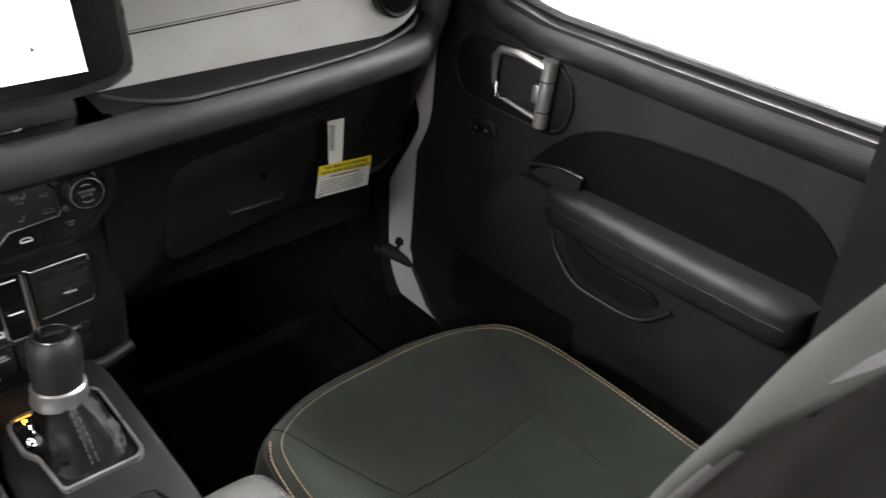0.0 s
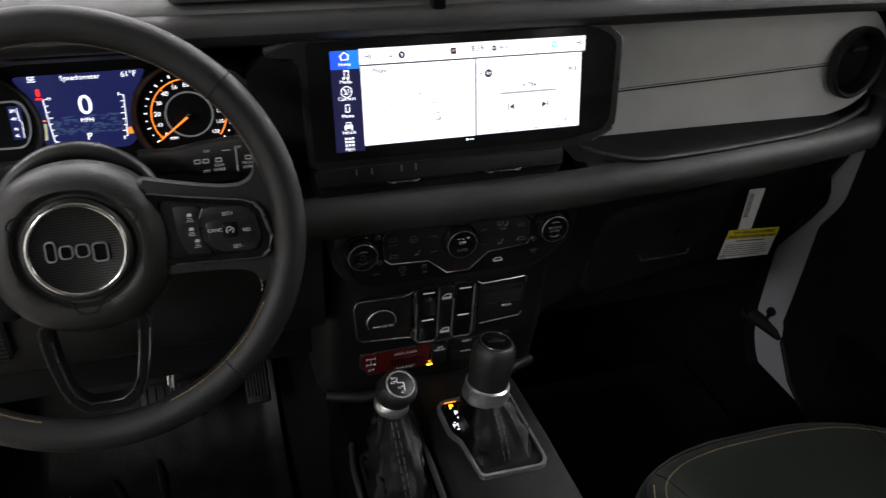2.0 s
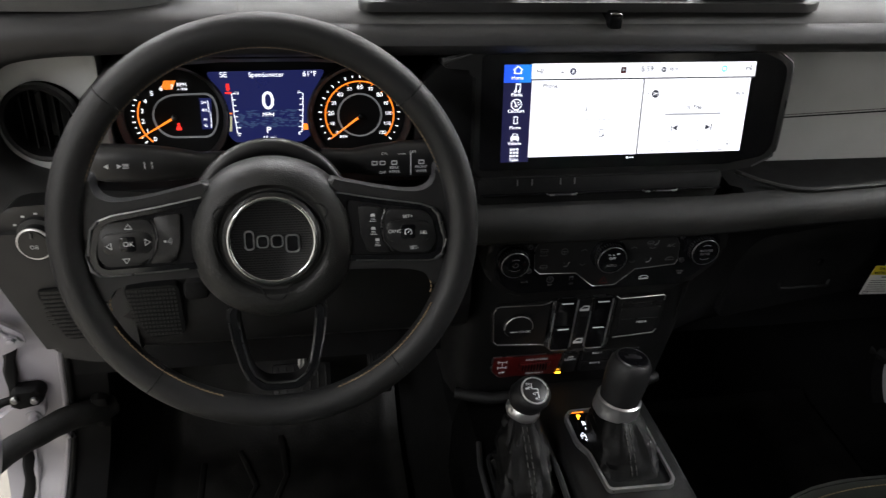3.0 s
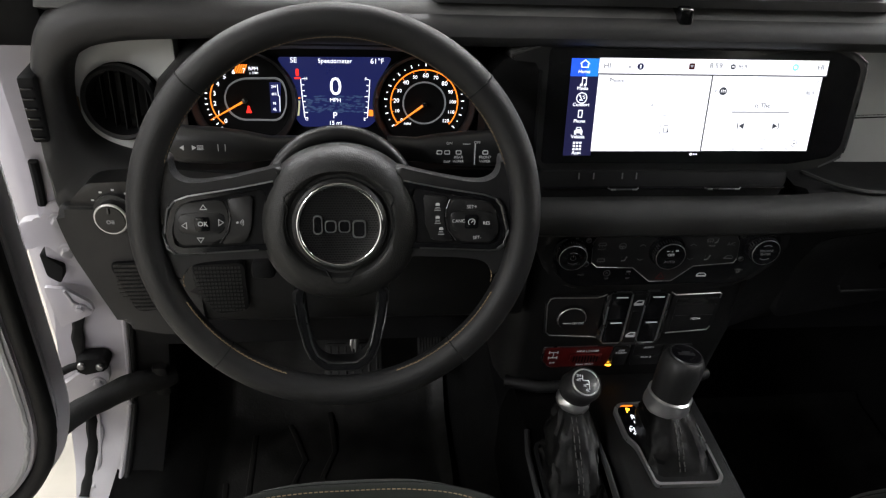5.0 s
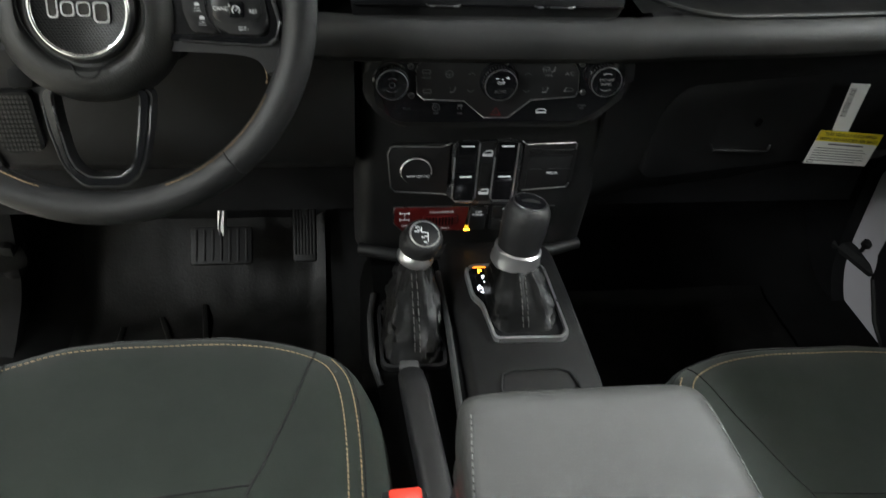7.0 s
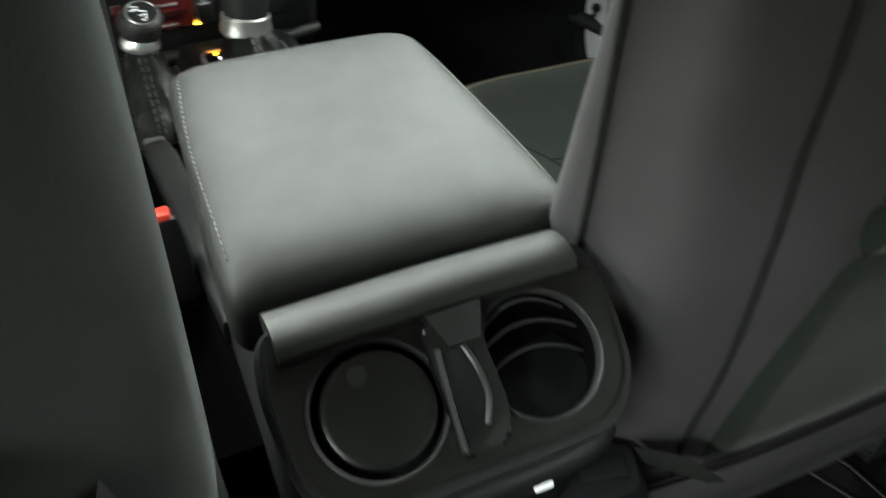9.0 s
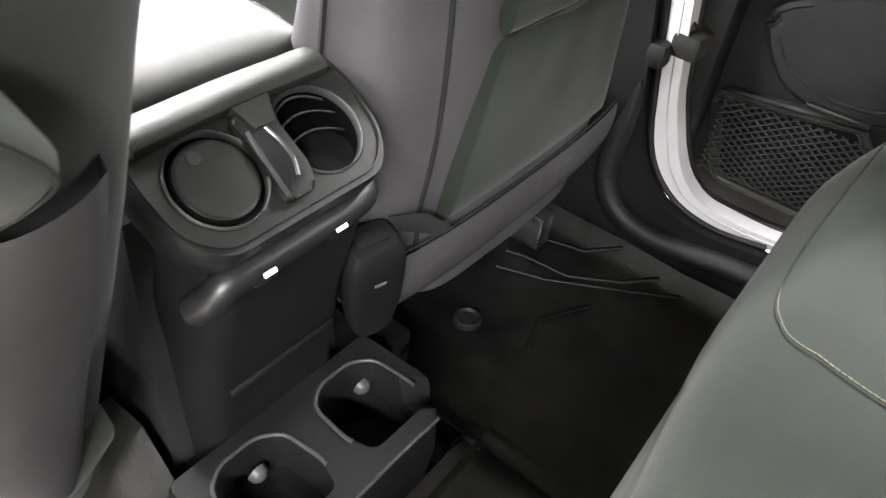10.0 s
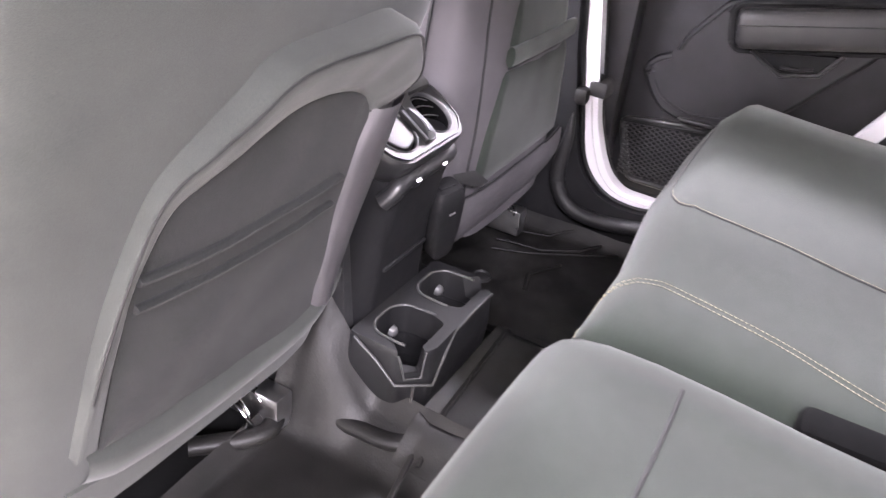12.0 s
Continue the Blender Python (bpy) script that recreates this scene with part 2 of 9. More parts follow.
def tube(bm, pts, r, n=8, loop=False, flat=1.0, m=None):
    """A round rod along points; r may change from point to point."""
    pts = [Vector(p) for p in pts]
    count = len(pts)
    radii = r if isinstance(r, (list, tuple)) else [r] * count
    rings, up = [], Vector((0.13, 0.21, 1.0)).normalized()
    for i, p in enumerate(pts):
        a, b = (pts[i - 1], pts[(i + 1) % count]) if loop else (pts[max(i - 1, 0)], pts[min(i + 1, count - 1)])
        d = (b - a).normalized()
        side = d.cross(up)
        side = side.normalized() if side.length > 1e-4 else d.orthogonal().normalized()
        over = side.cross(d)
        rings.append([p + radii[i] * (math.cos(2 * math.pi * k / n) * side + flat * math.sin(2 * math.pi * k / n) * over) for k in range(n)])
    if m:
        rings = [[m @ q for q in ring] for ring in rings]
    return loft(bm, rings + rings[:1] if loop else rings, True, not loop)


def cyl(bm, r0, r1, z0, z1, m=None, n=32, bev=0.0):
    steps = [(r0, z0), (r1, z1)] if not bev else [(r0, z0), (r1, z1 - bev), (r1 - bev * 0.3, z1 - bev * 0.3), (r1 - bev, z1)]
    rings = [[Vector((r * math.cos(2 * math.pi * k / n), r * math.sin(2 * math.pi * k / n), z)) for k in range(n)] for r, z in steps]
    if m:
        rings = [[m @ q for q in ring] for ring in rings]
    return loft(bm, rings)


def lathe(bm, steps, m=None, n=40, caps=True):
    rings = [[Vector((r * math.cos(2 * math.pi * k / n), r * math.sin(2 * math.pi * k / n), z)) for k in range(n)] for r, z in steps]
    if m:
        rings = [[m @ q for q in ring] for ring in rings]
    return loft(bm, rings, True, caps)


def ring_of(bm, R, r, m=None, n=48, k=10, flat=1.0, a0=0.0, a1=360.0):
    """A torus, or an arc of one, in the xy plane."""
    full = a1 - a0 >= 360
    count = n if full else n + 1
    pts = []
    for i in range(count):
        a = radians(a0 + (a1 - a0) * i / n)
        c, s = math.cos(a), math.sin(a)
        pts.append([Vector(((R + r * math.cos(2 * math.pi * j / k)) * c, (R + r * math.cos(2 * math.pi * j / k)) * s, flat * r * math.sin(2 * math.pi * j / k))) for j in range(k)])
    if m:
        pts = [[m @ q for q in p] for p in pts]
    return loft(bm, pts + pts[:1] if full else pts, True, not full)


def rounded(x0, x1, y0, y1, r, n=5):
    """Outline of a rectangle with round corners."""
    out = []
    for cx, cy, a in ((x1 - r, y1 - r, 0), (x0 + r, y1 - r, 90), (x0 + r, y0 + r, 180), (x1 - r, y0 + r, 270)):
        out += [(cx + r * math.cos(radians(a + 90 * i / n)), cy + r * math.sin(radians(a + 90 * i / n))) for i in range(n + 1)]
    return out


def soften(pts, r, n=4):
    """An outline with its corners rounded off."""
    out, c = [], len(pts)
    for i in range(c):
        p, a, b = Vector(pts[i]), Vector(pts[i - 1]), Vector(pts[(i + 1) % c])
        da, db = a - p, b - p
        k = min(r, da.length * 0.45, db.length * 0.45)
        s, e = p + da.normalized() * k, p + db.normalized() * k
        for j in range(n + 1):
            u = j / n
            q = s * (1 - u) ** 2 + p * (2 * u * (1 - u)) + e * u * u
            out.append((q.x, q.y))
    return out


def lettering(text, size, m, mat, parent, name="lettering", align="CENTER", thick=0.0002):
    cu = bpy.data.curves.new(name, "FONT")
    cu.body, cu.size, cu.align_x, cu.align_y, cu.extrude = text, size, align, "CENTER", thick
    cu.resolution_u = 3
    tmp = bpy.data.objects.new(name, cu)
    scene.collection.objects.link(tmp)
    me = bpy.data.meshes.new_from_object(tmp.evaluated_get(bpy.context.evaluated_depsgraph_get()))
    bm = bmesh.new()
    bm.from_mesh(me)
    bpy.data.objects.remove(tmp)
    bpy.data.meshes.remove(me)
    bpy.data.curves.remove(cu)
    put(bm, bm.verts, m)
    return part(name, bm, mat, parent)


def spread(pts, step):
    """Points at even steps along a smooth line through the given ones."""
    pts = [Vector(p) for p in pts]
    fine = []
    for i in range(len(pts) - 1):
        p0, p1, p2, p3 = pts[max(i - 1, 0)], pts[i], pts[i + 1], pts[min(i + 2, len(pts) - 1)]
        for j in range(12):
            u = j / 12
            fine.append(0.5 * (2 * p1 + (p2 - p0) * u + (2 * p0 - 5 * p1 + 4 * p2 - p3) * u * u + (3 * p1 - p0 - 3 * p2 + p3) * u ** 3))
    fine.append(pts[-1])
    out, left = [fine[0]], step
    for a, b in zip(fine, fine[1:]):
        d = (b - a).length
        while d > 0 and left <= d:
            a = a + (b - a) * (left / d)
            d -= left
            left = step
            out.append(a)
        left -= d
    return out


def bvh_of(ob):
    from mathutils.bvhtree import BVHTree
    bm = bmesh.new()
    bm.from_mesh(ob.data)
    bm.transform(ob.matrix_parent_inverse if not ob.parent else (ob.parent.matrix_basis @ ob.matrix_parent_inverse))
    tree = BVHTree.FromBMesh(bm)
    bm.free()
    return tree


def onto(tree, pts, way, back=0.3, lift=0.0):
    """Points cast along a way onto a surface."""
    way = Vector(way).normalized()
    out = []
    for p in pts:
        hit, normal, _, _ = tree.ray_cast(Vector(p) - way * back, way)
        if hit is not None:
            if normal.dot(way) > 0:
                normal = -normal
            out.append((hit + normal * lift, normal))
    return out


def piping(name, tree, pts, way, r, mat, parent, step=0.01, lift=0.0):
    on = onto(tree, spread(pts, step), way, lift=lift)
    return part(name, tube(bmesh.new(), [p for p, _ in on], r, 6), mat, parent)


def power(a, e):
    return math.copysign(abs(a) ** e, a)


def curve(pts, n):
    """n points at even parameters on a smooth line through the given ones."""
    p = [Vector(q) for q in pts]
    out = []
    for i in range(n):
        f = (len(p) - 1) * i / (n - 1)
        k = min(int(f), len(p) - 2)
        u = f - k
        a, b, c, d = p[max(k - 1, 0)], p[k], p[k + 1], p[min(k + 2, len(p) - 1)]
        out.append(0.5 * (2 * b + (c - a) * u + (2 * a - 5 * b + 4 * c - d) * u * u + (3 * b - a - 3 * c + d) * u ** 3))
    return out


def bore(ob, m, r, z0, z1):
    """Cuts a round hole through a part."""
    carve(ob, cyl(bmesh.new(), r, r, z0, z1, m, 48))


def carve(ob, bm):
    """Takes a closed shape away from a part."""
    me = bpy.data.meshes.new("cutter")
    bmesh.ops.recalc_face_normals(bm, faces=bm.faces)
    bm.to_mesh(me)
    bm.free()
    tool = bpy.data.objects.new("cutter", me)
    scene.collection.objects.link(tool)
    mod = ob.modifiers.new("hole", "BOOLEAN")
    mod.operation, mod.object = "DIFFERENCE", tool
    bpy.context.view_layer.update()
    done = bpy.data.meshes.new_from_object(ob.evaluated_get(bpy.context.evaluated_depsgraph_get()))
    ob.modifiers.clear()
    ob.data = done
    bpy.data.objects.remove(tool)
    for f in done.polygons:
        f.use_smooth = True
    done.set_sharp_from_angle(angle=radians(38))


def stitches(name, tree, pts, way, mat, parent, step=0.0062, long=0.0042, r=0.0007):
    on = onto(tree, spread(pts, step), way, lift=0.0006)
    bm = bmesh.new()
    for (a, _), (b, _) in zip(on, on[1:]):
        d = b - a
        if d.length < 0.03:
            tube(bm, [a, a + d * (long / step)], r, 5)
    return part(name, bm, mat, parent)


# ---- dashboard ----
def bow(x):
    """How far the dashboard falls away from the driver towards its ends."""
    return 0.07 * (abs(x) / 0.68) ** 2.4 + 0.05 * max(0.0, (x - 0.60) / 0.07) ** 2


def along_x(profile, xs, sweep=bow, lift=None):
    return [[(x, y + sweep(x), z + (lift(x) if lift else 0)) for y, z in profile] for x in xs]


def smooth_step(a, b, t):
    u = min(1.0, max(0.0, (t - a) / (b - a)))
    return u * u * (3 - 2 * u)


def steps(a, b, n):
    return [a + (b - a) * i / n for i in range(n + 1)]


def bar_in_plane(bm, path, ry, rn, n=14):
    """A rounded bar along a path of (x, z) places, all at its own depth y."""
    rings = []
    for i, (x, y, z) in enumerate(path):
        a, b = path[max(i - 1, 0)], path[min(i + 1, len(path) - 1)]
        d = Vector((b[0] - a[0], 0, b[2] - a[2])).normalized()
        nrm = d.cross(Vector((0, 1, 0)))
        rings.append([Vector((x, y + ry * math.cos(2 * math.pi * k / n), z)) + nrm * rn * math.sin(2 * math.pi * k / n) for k in range(n)])
    return loft(bm, rings)


dashboard = thing("dashboard", "black dashboard with light grey stitched vinyl trim band", "dashboard", (0, 0.62, 0.4), kind="structure")

top = along_x([(0.76, 0.955), (0.70, 0.957), (0.645, 0.951), (0.622, 0.944), (0.616, 0.936), (0.64, 0.925), (0.76, 0.925)], steps(-0.69, 0.70, 24), sweep=lambda x: 0.02 * (abs(x) / 0.7) ** 4)
part("top_pad", loft(bmesh.new(), top), DASHTOP, dashboard, "charcoal soft top pad")

brow = [(0.655, 0.675, 0.70), (0.670, 0.665, 0.76), (0.674, 0.655, 0.82), (0.667, 0.648, 0.87), (0.645, 0.642, 0.904), (0.605, 0.638, 0.920), (0.53, 0.634, 0.924)]
brow = [(x, 0.632, 0.925) for x in steps(-0.45, 0.48, 8)] + brow[::-1]
part("brow", bar_in_plane(bmesh.new(), brow, 0.032, 0.018), DASH, dashboard, "black grained brow over the trim band")

back = bmesh.new()
box(back, -0.70, 0.70, 0.735, 0.79, 0.56, 0.94)
box(back, -0.70, 0.615, 0.735, 0.79, 0.40, 0.56)
part("core", back, MATT, dashboard)

for side, edge in ((1, 0.16), (-1, 0.57)):
    M = face(0, 0.672, 0.85, 5)
    out = [(edge, -0.108), (0.645, -0.108), (0.683, -0.094), (0.700, -0.065), (0.704, -0.02), (0.694, 0.025), (0.66, 0.06), (edge, 0.07)]
    if side > 0:
        out = [(edge, -0.122), (0.33, -0.116), (0.467, -0.110), (0.575, -0.103), (0.614, -0.092), (0.643, -0.068), (0.652, -0.022), (0.642, 0.014), (0.615, 0.042), (0.565, 0.056), (edge, 0.06)]
    out = soften(out, 0.03) if side > 0 else [(-x, y) for x, y in soften(out, 0.03)][::-1]
    trim = part("trim_band", prism(bmesh.new(), out, -0.02, 0.006, M, 0.004), GREYTRIM, dashboard, "light grey vinyl trim band with a stitched seam")
    bore(trim, face(0.6015, 0.663, 0.822, 4, 8) if side > 0 else face(-0.631, 0.655, 0.826, 6, -8), 0.046 if side > 0 else 0.0425, -0.06, 0.04)
    if side < 0:
        part("tan_tab", box(bmesh.new(), -0.693, -0.6775, -0.0395, -0.022, 0.004, 0.0085, 0.0015, M), TANTAB, trim, "small tan tab beside the vent")
    if side > 0:
        fall = lambda x: -0.0435 + 0.0385 * (x - 0.2)
        part("seam", tube(bmesh.new(), [M @ Vector((x, fall(x), 0.0065)) for x in steps(0.19, 0.553, 12)], 0.0009, 6), SEAM, trim)
        st = bmesh.new()
        for x in steps(0.19, 0.55, 70):
            tube(st, [M @ Vector((x, fall(x) + 0.0035, 0.0068)), M @ Vector((x + 0.0036, fall(x) + 0.0036, 0.0068))], 0.0006, 5)
        part("stitching", st, GREYTHREAD, trim)

shelf = along_x([(0.70, 0.752), (0.60, 0.748), (0.575, 0.758), (0.565, 0.756), (0.56, 0.738), (0.70, 0.735)], steps(0.15, 0.69, 12))
part("shelf", loft(bmesh.new(), shelf), MATT, dashboard, "open storage shelf with a raised lip")
lip = bmesh.new()
tube(lip, [(x, 0.556 + bow(x) + 0.03 * max(0, (x - 0.45) / 0.2) ** 2 + 0.05 * max(0, (0.24 - x) / 0.1) ** 2, 0.7605 + 0.010 * max(0, (0.24 - x) / 0.1) ** 2 + 0.012 * max(0, (x - 0.5) / 0.13) ** 2) for x in steps(0.15, 0.63, 22)], 0.003, 8)
part("shelf_lip", lip, DASH, dashboard)

roll = along_x([(0.70, 0.74), (0.60, 0.745), (0.578, 0.758), (0.565, 0.766), (0.55, 0.764), (0.54, 0.757), (0.534, 0.745), (0.536, 0.732), (0.546, 0.723), (0.57, 0.715), (0.62, 0.708), (0.70, 0.706)], steps(-0.60, 0.672, 40), lift=lambda x: -0.007 * smooth_step(-0.3, -0.2, x) - 0.003 * smooth_step(-0.26, -0.2, x) * (1 - smooth_step(0.12, 0.2, x)) + 0.02 * smooth_step(0.60, 0.68, x))
part("padded_roll", loft(bmesh.new(), roll), ROLLVINYL, dashboard, "padded black roll across the dashboard")

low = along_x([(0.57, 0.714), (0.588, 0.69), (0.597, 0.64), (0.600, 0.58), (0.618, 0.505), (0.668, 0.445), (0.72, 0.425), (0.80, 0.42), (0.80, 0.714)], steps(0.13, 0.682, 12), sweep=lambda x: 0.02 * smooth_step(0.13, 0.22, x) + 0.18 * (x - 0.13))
part("glove_side_panel", loft(bmesh.new(), low), SHADEDASH, dashboard)

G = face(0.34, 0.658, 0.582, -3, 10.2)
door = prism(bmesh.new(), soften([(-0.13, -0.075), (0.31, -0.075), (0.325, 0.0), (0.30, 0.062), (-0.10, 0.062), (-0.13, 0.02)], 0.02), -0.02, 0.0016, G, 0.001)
glove = part("glove_box_door", door, SHADEDASH, dashboard, "black glove box door")
G = face(0.3584, 0.664, 0.567, -3, 10.2) @ pose(0, 0, 0, 0, 0, -8)
rec = frame_ring(bmesh.new(), soften([(-0.055, -0.03), (0.055, -0.03), (0.062, 0.035), (-0.048, 0.035)], 0.006), soften([(-0.05, -0.026), (0.05, -0.026), (0.058, 0.031), (-0.044, 0.031)], 0.006), 0.001, 0.0036, G)
part("latch_frame", rec, SHADEDASH, glove)
lat = tube(bmesh.new(), [G @ Vector(p) for p in ((-0.05, -0.022, 0.003), (-0.047, -0.03, 0.007), (0.046, -0.03, 0.007), (0.05, -0.022, 0.003))], 0.003, 10)
part("latch", lat, SHADEDASH, glove, "wide pull latch")
part("latch_recess", prism(bmesh.new(), rounded(-0.045, 0.05, -0.028, 0.03, 0.006), 0.001, 0.0032, G), MATT, glove)
part("key_barrel", cyl(bmesh.new(), 0.006, 0.006, 0.004, 0.0075, G @ Matrix.Translation((0.008, 0.014, -0.001)), 20, 0.001), GLOSS, glove)

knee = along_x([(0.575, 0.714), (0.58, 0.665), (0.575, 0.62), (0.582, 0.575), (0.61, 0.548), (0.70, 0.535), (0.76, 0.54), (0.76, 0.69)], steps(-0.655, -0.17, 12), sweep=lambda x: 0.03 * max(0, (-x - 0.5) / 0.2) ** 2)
knee_panel = part("knee_panel", loft(bmesh.new(), knee), SHADEDASH, dashboard, "black lower panel under the steering column")
end_cap = bmesh.new()
for s in (1,):
    prism(end_cap, soften([(0.60, 0.90), (0.70, 0.93), (0.76, 0.93), (0.76, 0.55), (0.64, 0.55), (0.59, 0.66), (0.585, 0.76)], 0.03), -0.006, 0.006, Matrix(((0, 0, 1, s * 0.708 - (0.008 if s > 0 else 0)), (1, 0, 0, 0.012 + (0.10 if s > 0 else 0)), (0, 1, 0, 0), (0, 0, 0, 1))))
part("end_cap", end_cap, DASH, dashboard)

# rounded driver end of the dashboard, wrapping the trim band
outside = spread([(-0.42, 0.952, 0), (-0.60, 0.95, 0), (-0.655, 0.943, 0), (-0.69, 0.923, 0), (-0.704, 0.895, 0), (-0.712, 0.85, 0), (-0.713, 0.80, 0), (-0.708, 0.75, 0), (-0.70, 0.71, 0), (-0.64, 0.71, 0), (-0.58, 0.715, 0), (-0.535, 0.715, 0)], 0.002)
inside = spread([(-0.42, 0.908, 0), (-0.549, 0.904, 0), (-0.622, 0.900, 0), (-0.651, 0.891, 0), (-0.670, 0.873, 0), (-0.678, 0.847, 0), (-0.679, 0.822, 0), (-0.674, 0.797, 0), (-0.6565, 0.778, 0), (-0.6255, 0.766, 0), (-0.58, 0.759, 0), (-0.535, 0.757, 0)], 0.002)
rings = []
for k in range(81):
    a, b = outside[int(k * (len(outside) - 1) / 80)], inside[int(k * (len(inside) - 1) / 80)]
    row = []
    for u, y in ((0.0, 0.72), (0.0, 0.655), (0.05, 0.632), (0.2, 0.619), (0.45, 0.615), (0.7, 0.617), (0.88, 0.624), (0.97, 0.636), (1.0, 0.648), (1.0, 0.69)):
        x, z = a.x + (b.x - a.x) * u, a.y + (b.y - a.y) * u
        row.append((x, y - 0.03 * (1 - u) * smooth_step(0.86, 0.72, z) * (1 if y < 0.7 else 0), z))
    rings.append(row)
part("end_wrap", loft(bmesh.new(), rings, False, False), DASH, dashboard, "rounded black dashboard end around the trim", 60)
low_end = soften([(-0.56, 0.735), (-0.70, 0.735), (-0.698, 0.71), (-0.692, 0.675), (-0.678, 0.63), (-0.658, 0.568), (-0.61, 0.555), (-0.56, 0.555)], 0.012)
part("end_lower", prism(bmesh.new(), low_end, -0.12, 0.0, face(0, 0.579, 0, 0), 0.012, 4), DASH, dashboard, "lower dashboard end")

# perforated speaker fields in the knee panel
for x0, x1 in ((-0.655, -0.605), (-0.565, -0.505)):
    M = face(0, 0.571 + (0.006 if x0 < -0.6 else 0), 0.63, 0)
    grille = part("speaker_grille", prism(bmesh.new(), soften([(x0, 0.035), (x1, 0.038), (x1, -0.032), (x0 + 0.02, -0.036)], 0.008), -0.01, 0.002, M, 0.001), MATT, knee_panel)
    holes = bmesh.new()
    for i in range(13):
        for j in range(12):
            x, z = x0 + 0.006 + (x1 - x0 - 0.012) * i / 12, -0.03 + 0.062 * j / 11
            if z > -0.03 + (0.02 - (x - x0)) * 1.5:
                box(holes, x - 0.0013, x + 0.0013, z - 0.0017, z + 0.0017, 0.002, 0.0028, 0, M)
    part("mesh_weave", holes, BLACK, grille)

# trays on top
trays = thing("dash_tray", "black plastic storage tray set on the dashboard top", "tray", (-0.04, 0.665, 0.957))
out = soften([(-0.295, 0.636), (0.205, 0.636), (0.225, 0.655), (0.2, 0.70), (-0.27, 0.70), (-0.30, 0.655)], 0.02)
part("base", prism(bmesh.new(), out, 0.952, 0.962, None, 0.003), DASH, trays)
for x0, x1 in ((-0.275, -0.135), (0.07, 0.20)):
    o = soften([(x0, 0.642), (x1, 0.642), (x1 + 0.006, 0.692), (x0 + 0.014, 0.692)], 0.012)
    i = [((x - (x0 + x1) / 2) * 0.94 + (x0 + x1) / 2, (y - 0.667) * 0.86 + 0.667) for x, y in o]
    rim = part("tray_rim", frame_ring(bmesh.new(), o, i, 0.96, 0.974), DASH, trays)
    part("tray_liner", prism(bmesh.new(), i, 0.960, 0.9635), RUBBER, rim, "crinkled rubber liner")
    crinkle = bmesh.new()
    random.seed(5)
    for _ in range(60):
        x, y = random.uniform(x0 + 0.012, x1 - 0.006), random.uniform(0.65, 0.686)
        a = random.uniform(0, 3.1)
        tube(crinkle, [(x, y, 0.9637), (x + 0.008 * math.cos(a), y + 0.004 * math.sin(a), 0.9642)], 0.0008, 5)
    part("crinkles", crinkle, RUBBER, rim)
bridge = part("bridge", box(bmesh.new(), -0.122, 0.06, 0.643, 0.696, 0.958, 0.9625, 0.002), DASH, trays, "ribbed middle bridge")
for k in range(22):
    x = -0.118 + 0.173 * k / 21
    if abs(x + 0.031) > 0.005:
        part("rib", box(bmesh.new(), x - 0.0022, x + 0.0022, 0.645, 0.694, 0.962, 0.9665), DASH, bridge)
trays.location.y -= 0.012
bracket = solid("device_mount_clip", box(bmesh.new(), -0.037, -0.022, 0.611, 0.640, 0.926, 0.9545, 0.003), GLOSS, "small glossy black clip on the dashboard edge", "clip")

speaker = thing("dash_speaker", "black mesh speaker cover in the dashboard top", "speaker", (-0.57, 0.68, 0.957))
o = soften([(-0.66, 0.632), (-0.55, 0.63), (-0.49, 0.652), (-0.465, 0.685), (-0.46, 0.73), (-0.66, 0.73)], 0.03)
part("surround", prism(bmesh.new(), o, 0.95, 0.9655, None, 0.006), DASHTOP, speaker)
o2 = [((x + 0.57) * 0.86 - 0.572, (y - 0.688) * 0.84 + 0.69) for x, y in o]
part("mesh_plate", prism(bmesh.new(), o2, 0.962, 0.9668, None, 0.002), MATT, speaker)
weave = bmesh.new()
for i in range(34):
    for j in range(14):
        x, y = -0.645 + 0.15 * i / 33 + (0.002 if j % 2 else 0), 0.645 + 0.075 * j / 13
        if y > 0.645 + 0.35 * max(0, x + 0.56) and x < -0.49:
            box(weave, x - 0.0016, x + 0.0016, y - 0.0016, y + 0.0016, 0.9666, 0.9684)
part("mesh_weave", weave, DASH, speaker)


def air_vent(x, y, z, tilt, turn, slats, label, size=1.0):
    v = thing("air_vent", label, "air vent", (x, y, z))
    M = face(x, y, z, tilt, turn) @ Matrix.Scale(size, 4)
    part("ring", lathe(bmesh.new(), [(0.047, -0.004), (0.047, 0.006), (0.044, 0.0095), (0.0405, 0.0065), (0.0385, -0.02)], M, 48, False), BLACK, v)
    part("bowl", lathe(bmesh.new(), [(0.0001, -0.038), (0.03, -0.038), (0.0385, -0.02)], M, 40, False), SEAM, v)
    if slats:
        for k in range(-2, 3):
            h = math.sqrt(0.0375 ** 2 - (0.0135 * k) ** 2)
            part("slat", prism(bmesh.new(), [(0.0135 * k - 0.0007, -h), (0.0135 * k + 0.0007, -h), (0.0135 * k + 0.0007, h), (0.0135 * k - 0.0007, h)], -0.02, -0.006 - 0.0012 * k * k, M), MATT, v)
    else:
        part("flap", lathe(bmesh.new(), [(0.0001, -0.006), (0.026, -0.007), (0.033, -0.010), (0.037, -0.018)], M, 40, False), MATT, v, "closed round flap")
        part("finger_tab", box(bmesh.new(), -0.012, 0.012, -0.006, -0.001, -0.001, 0.004, 0.001, M @ Matrix.Translation((0, 0.022, 0))), BLACK, v)
    return v


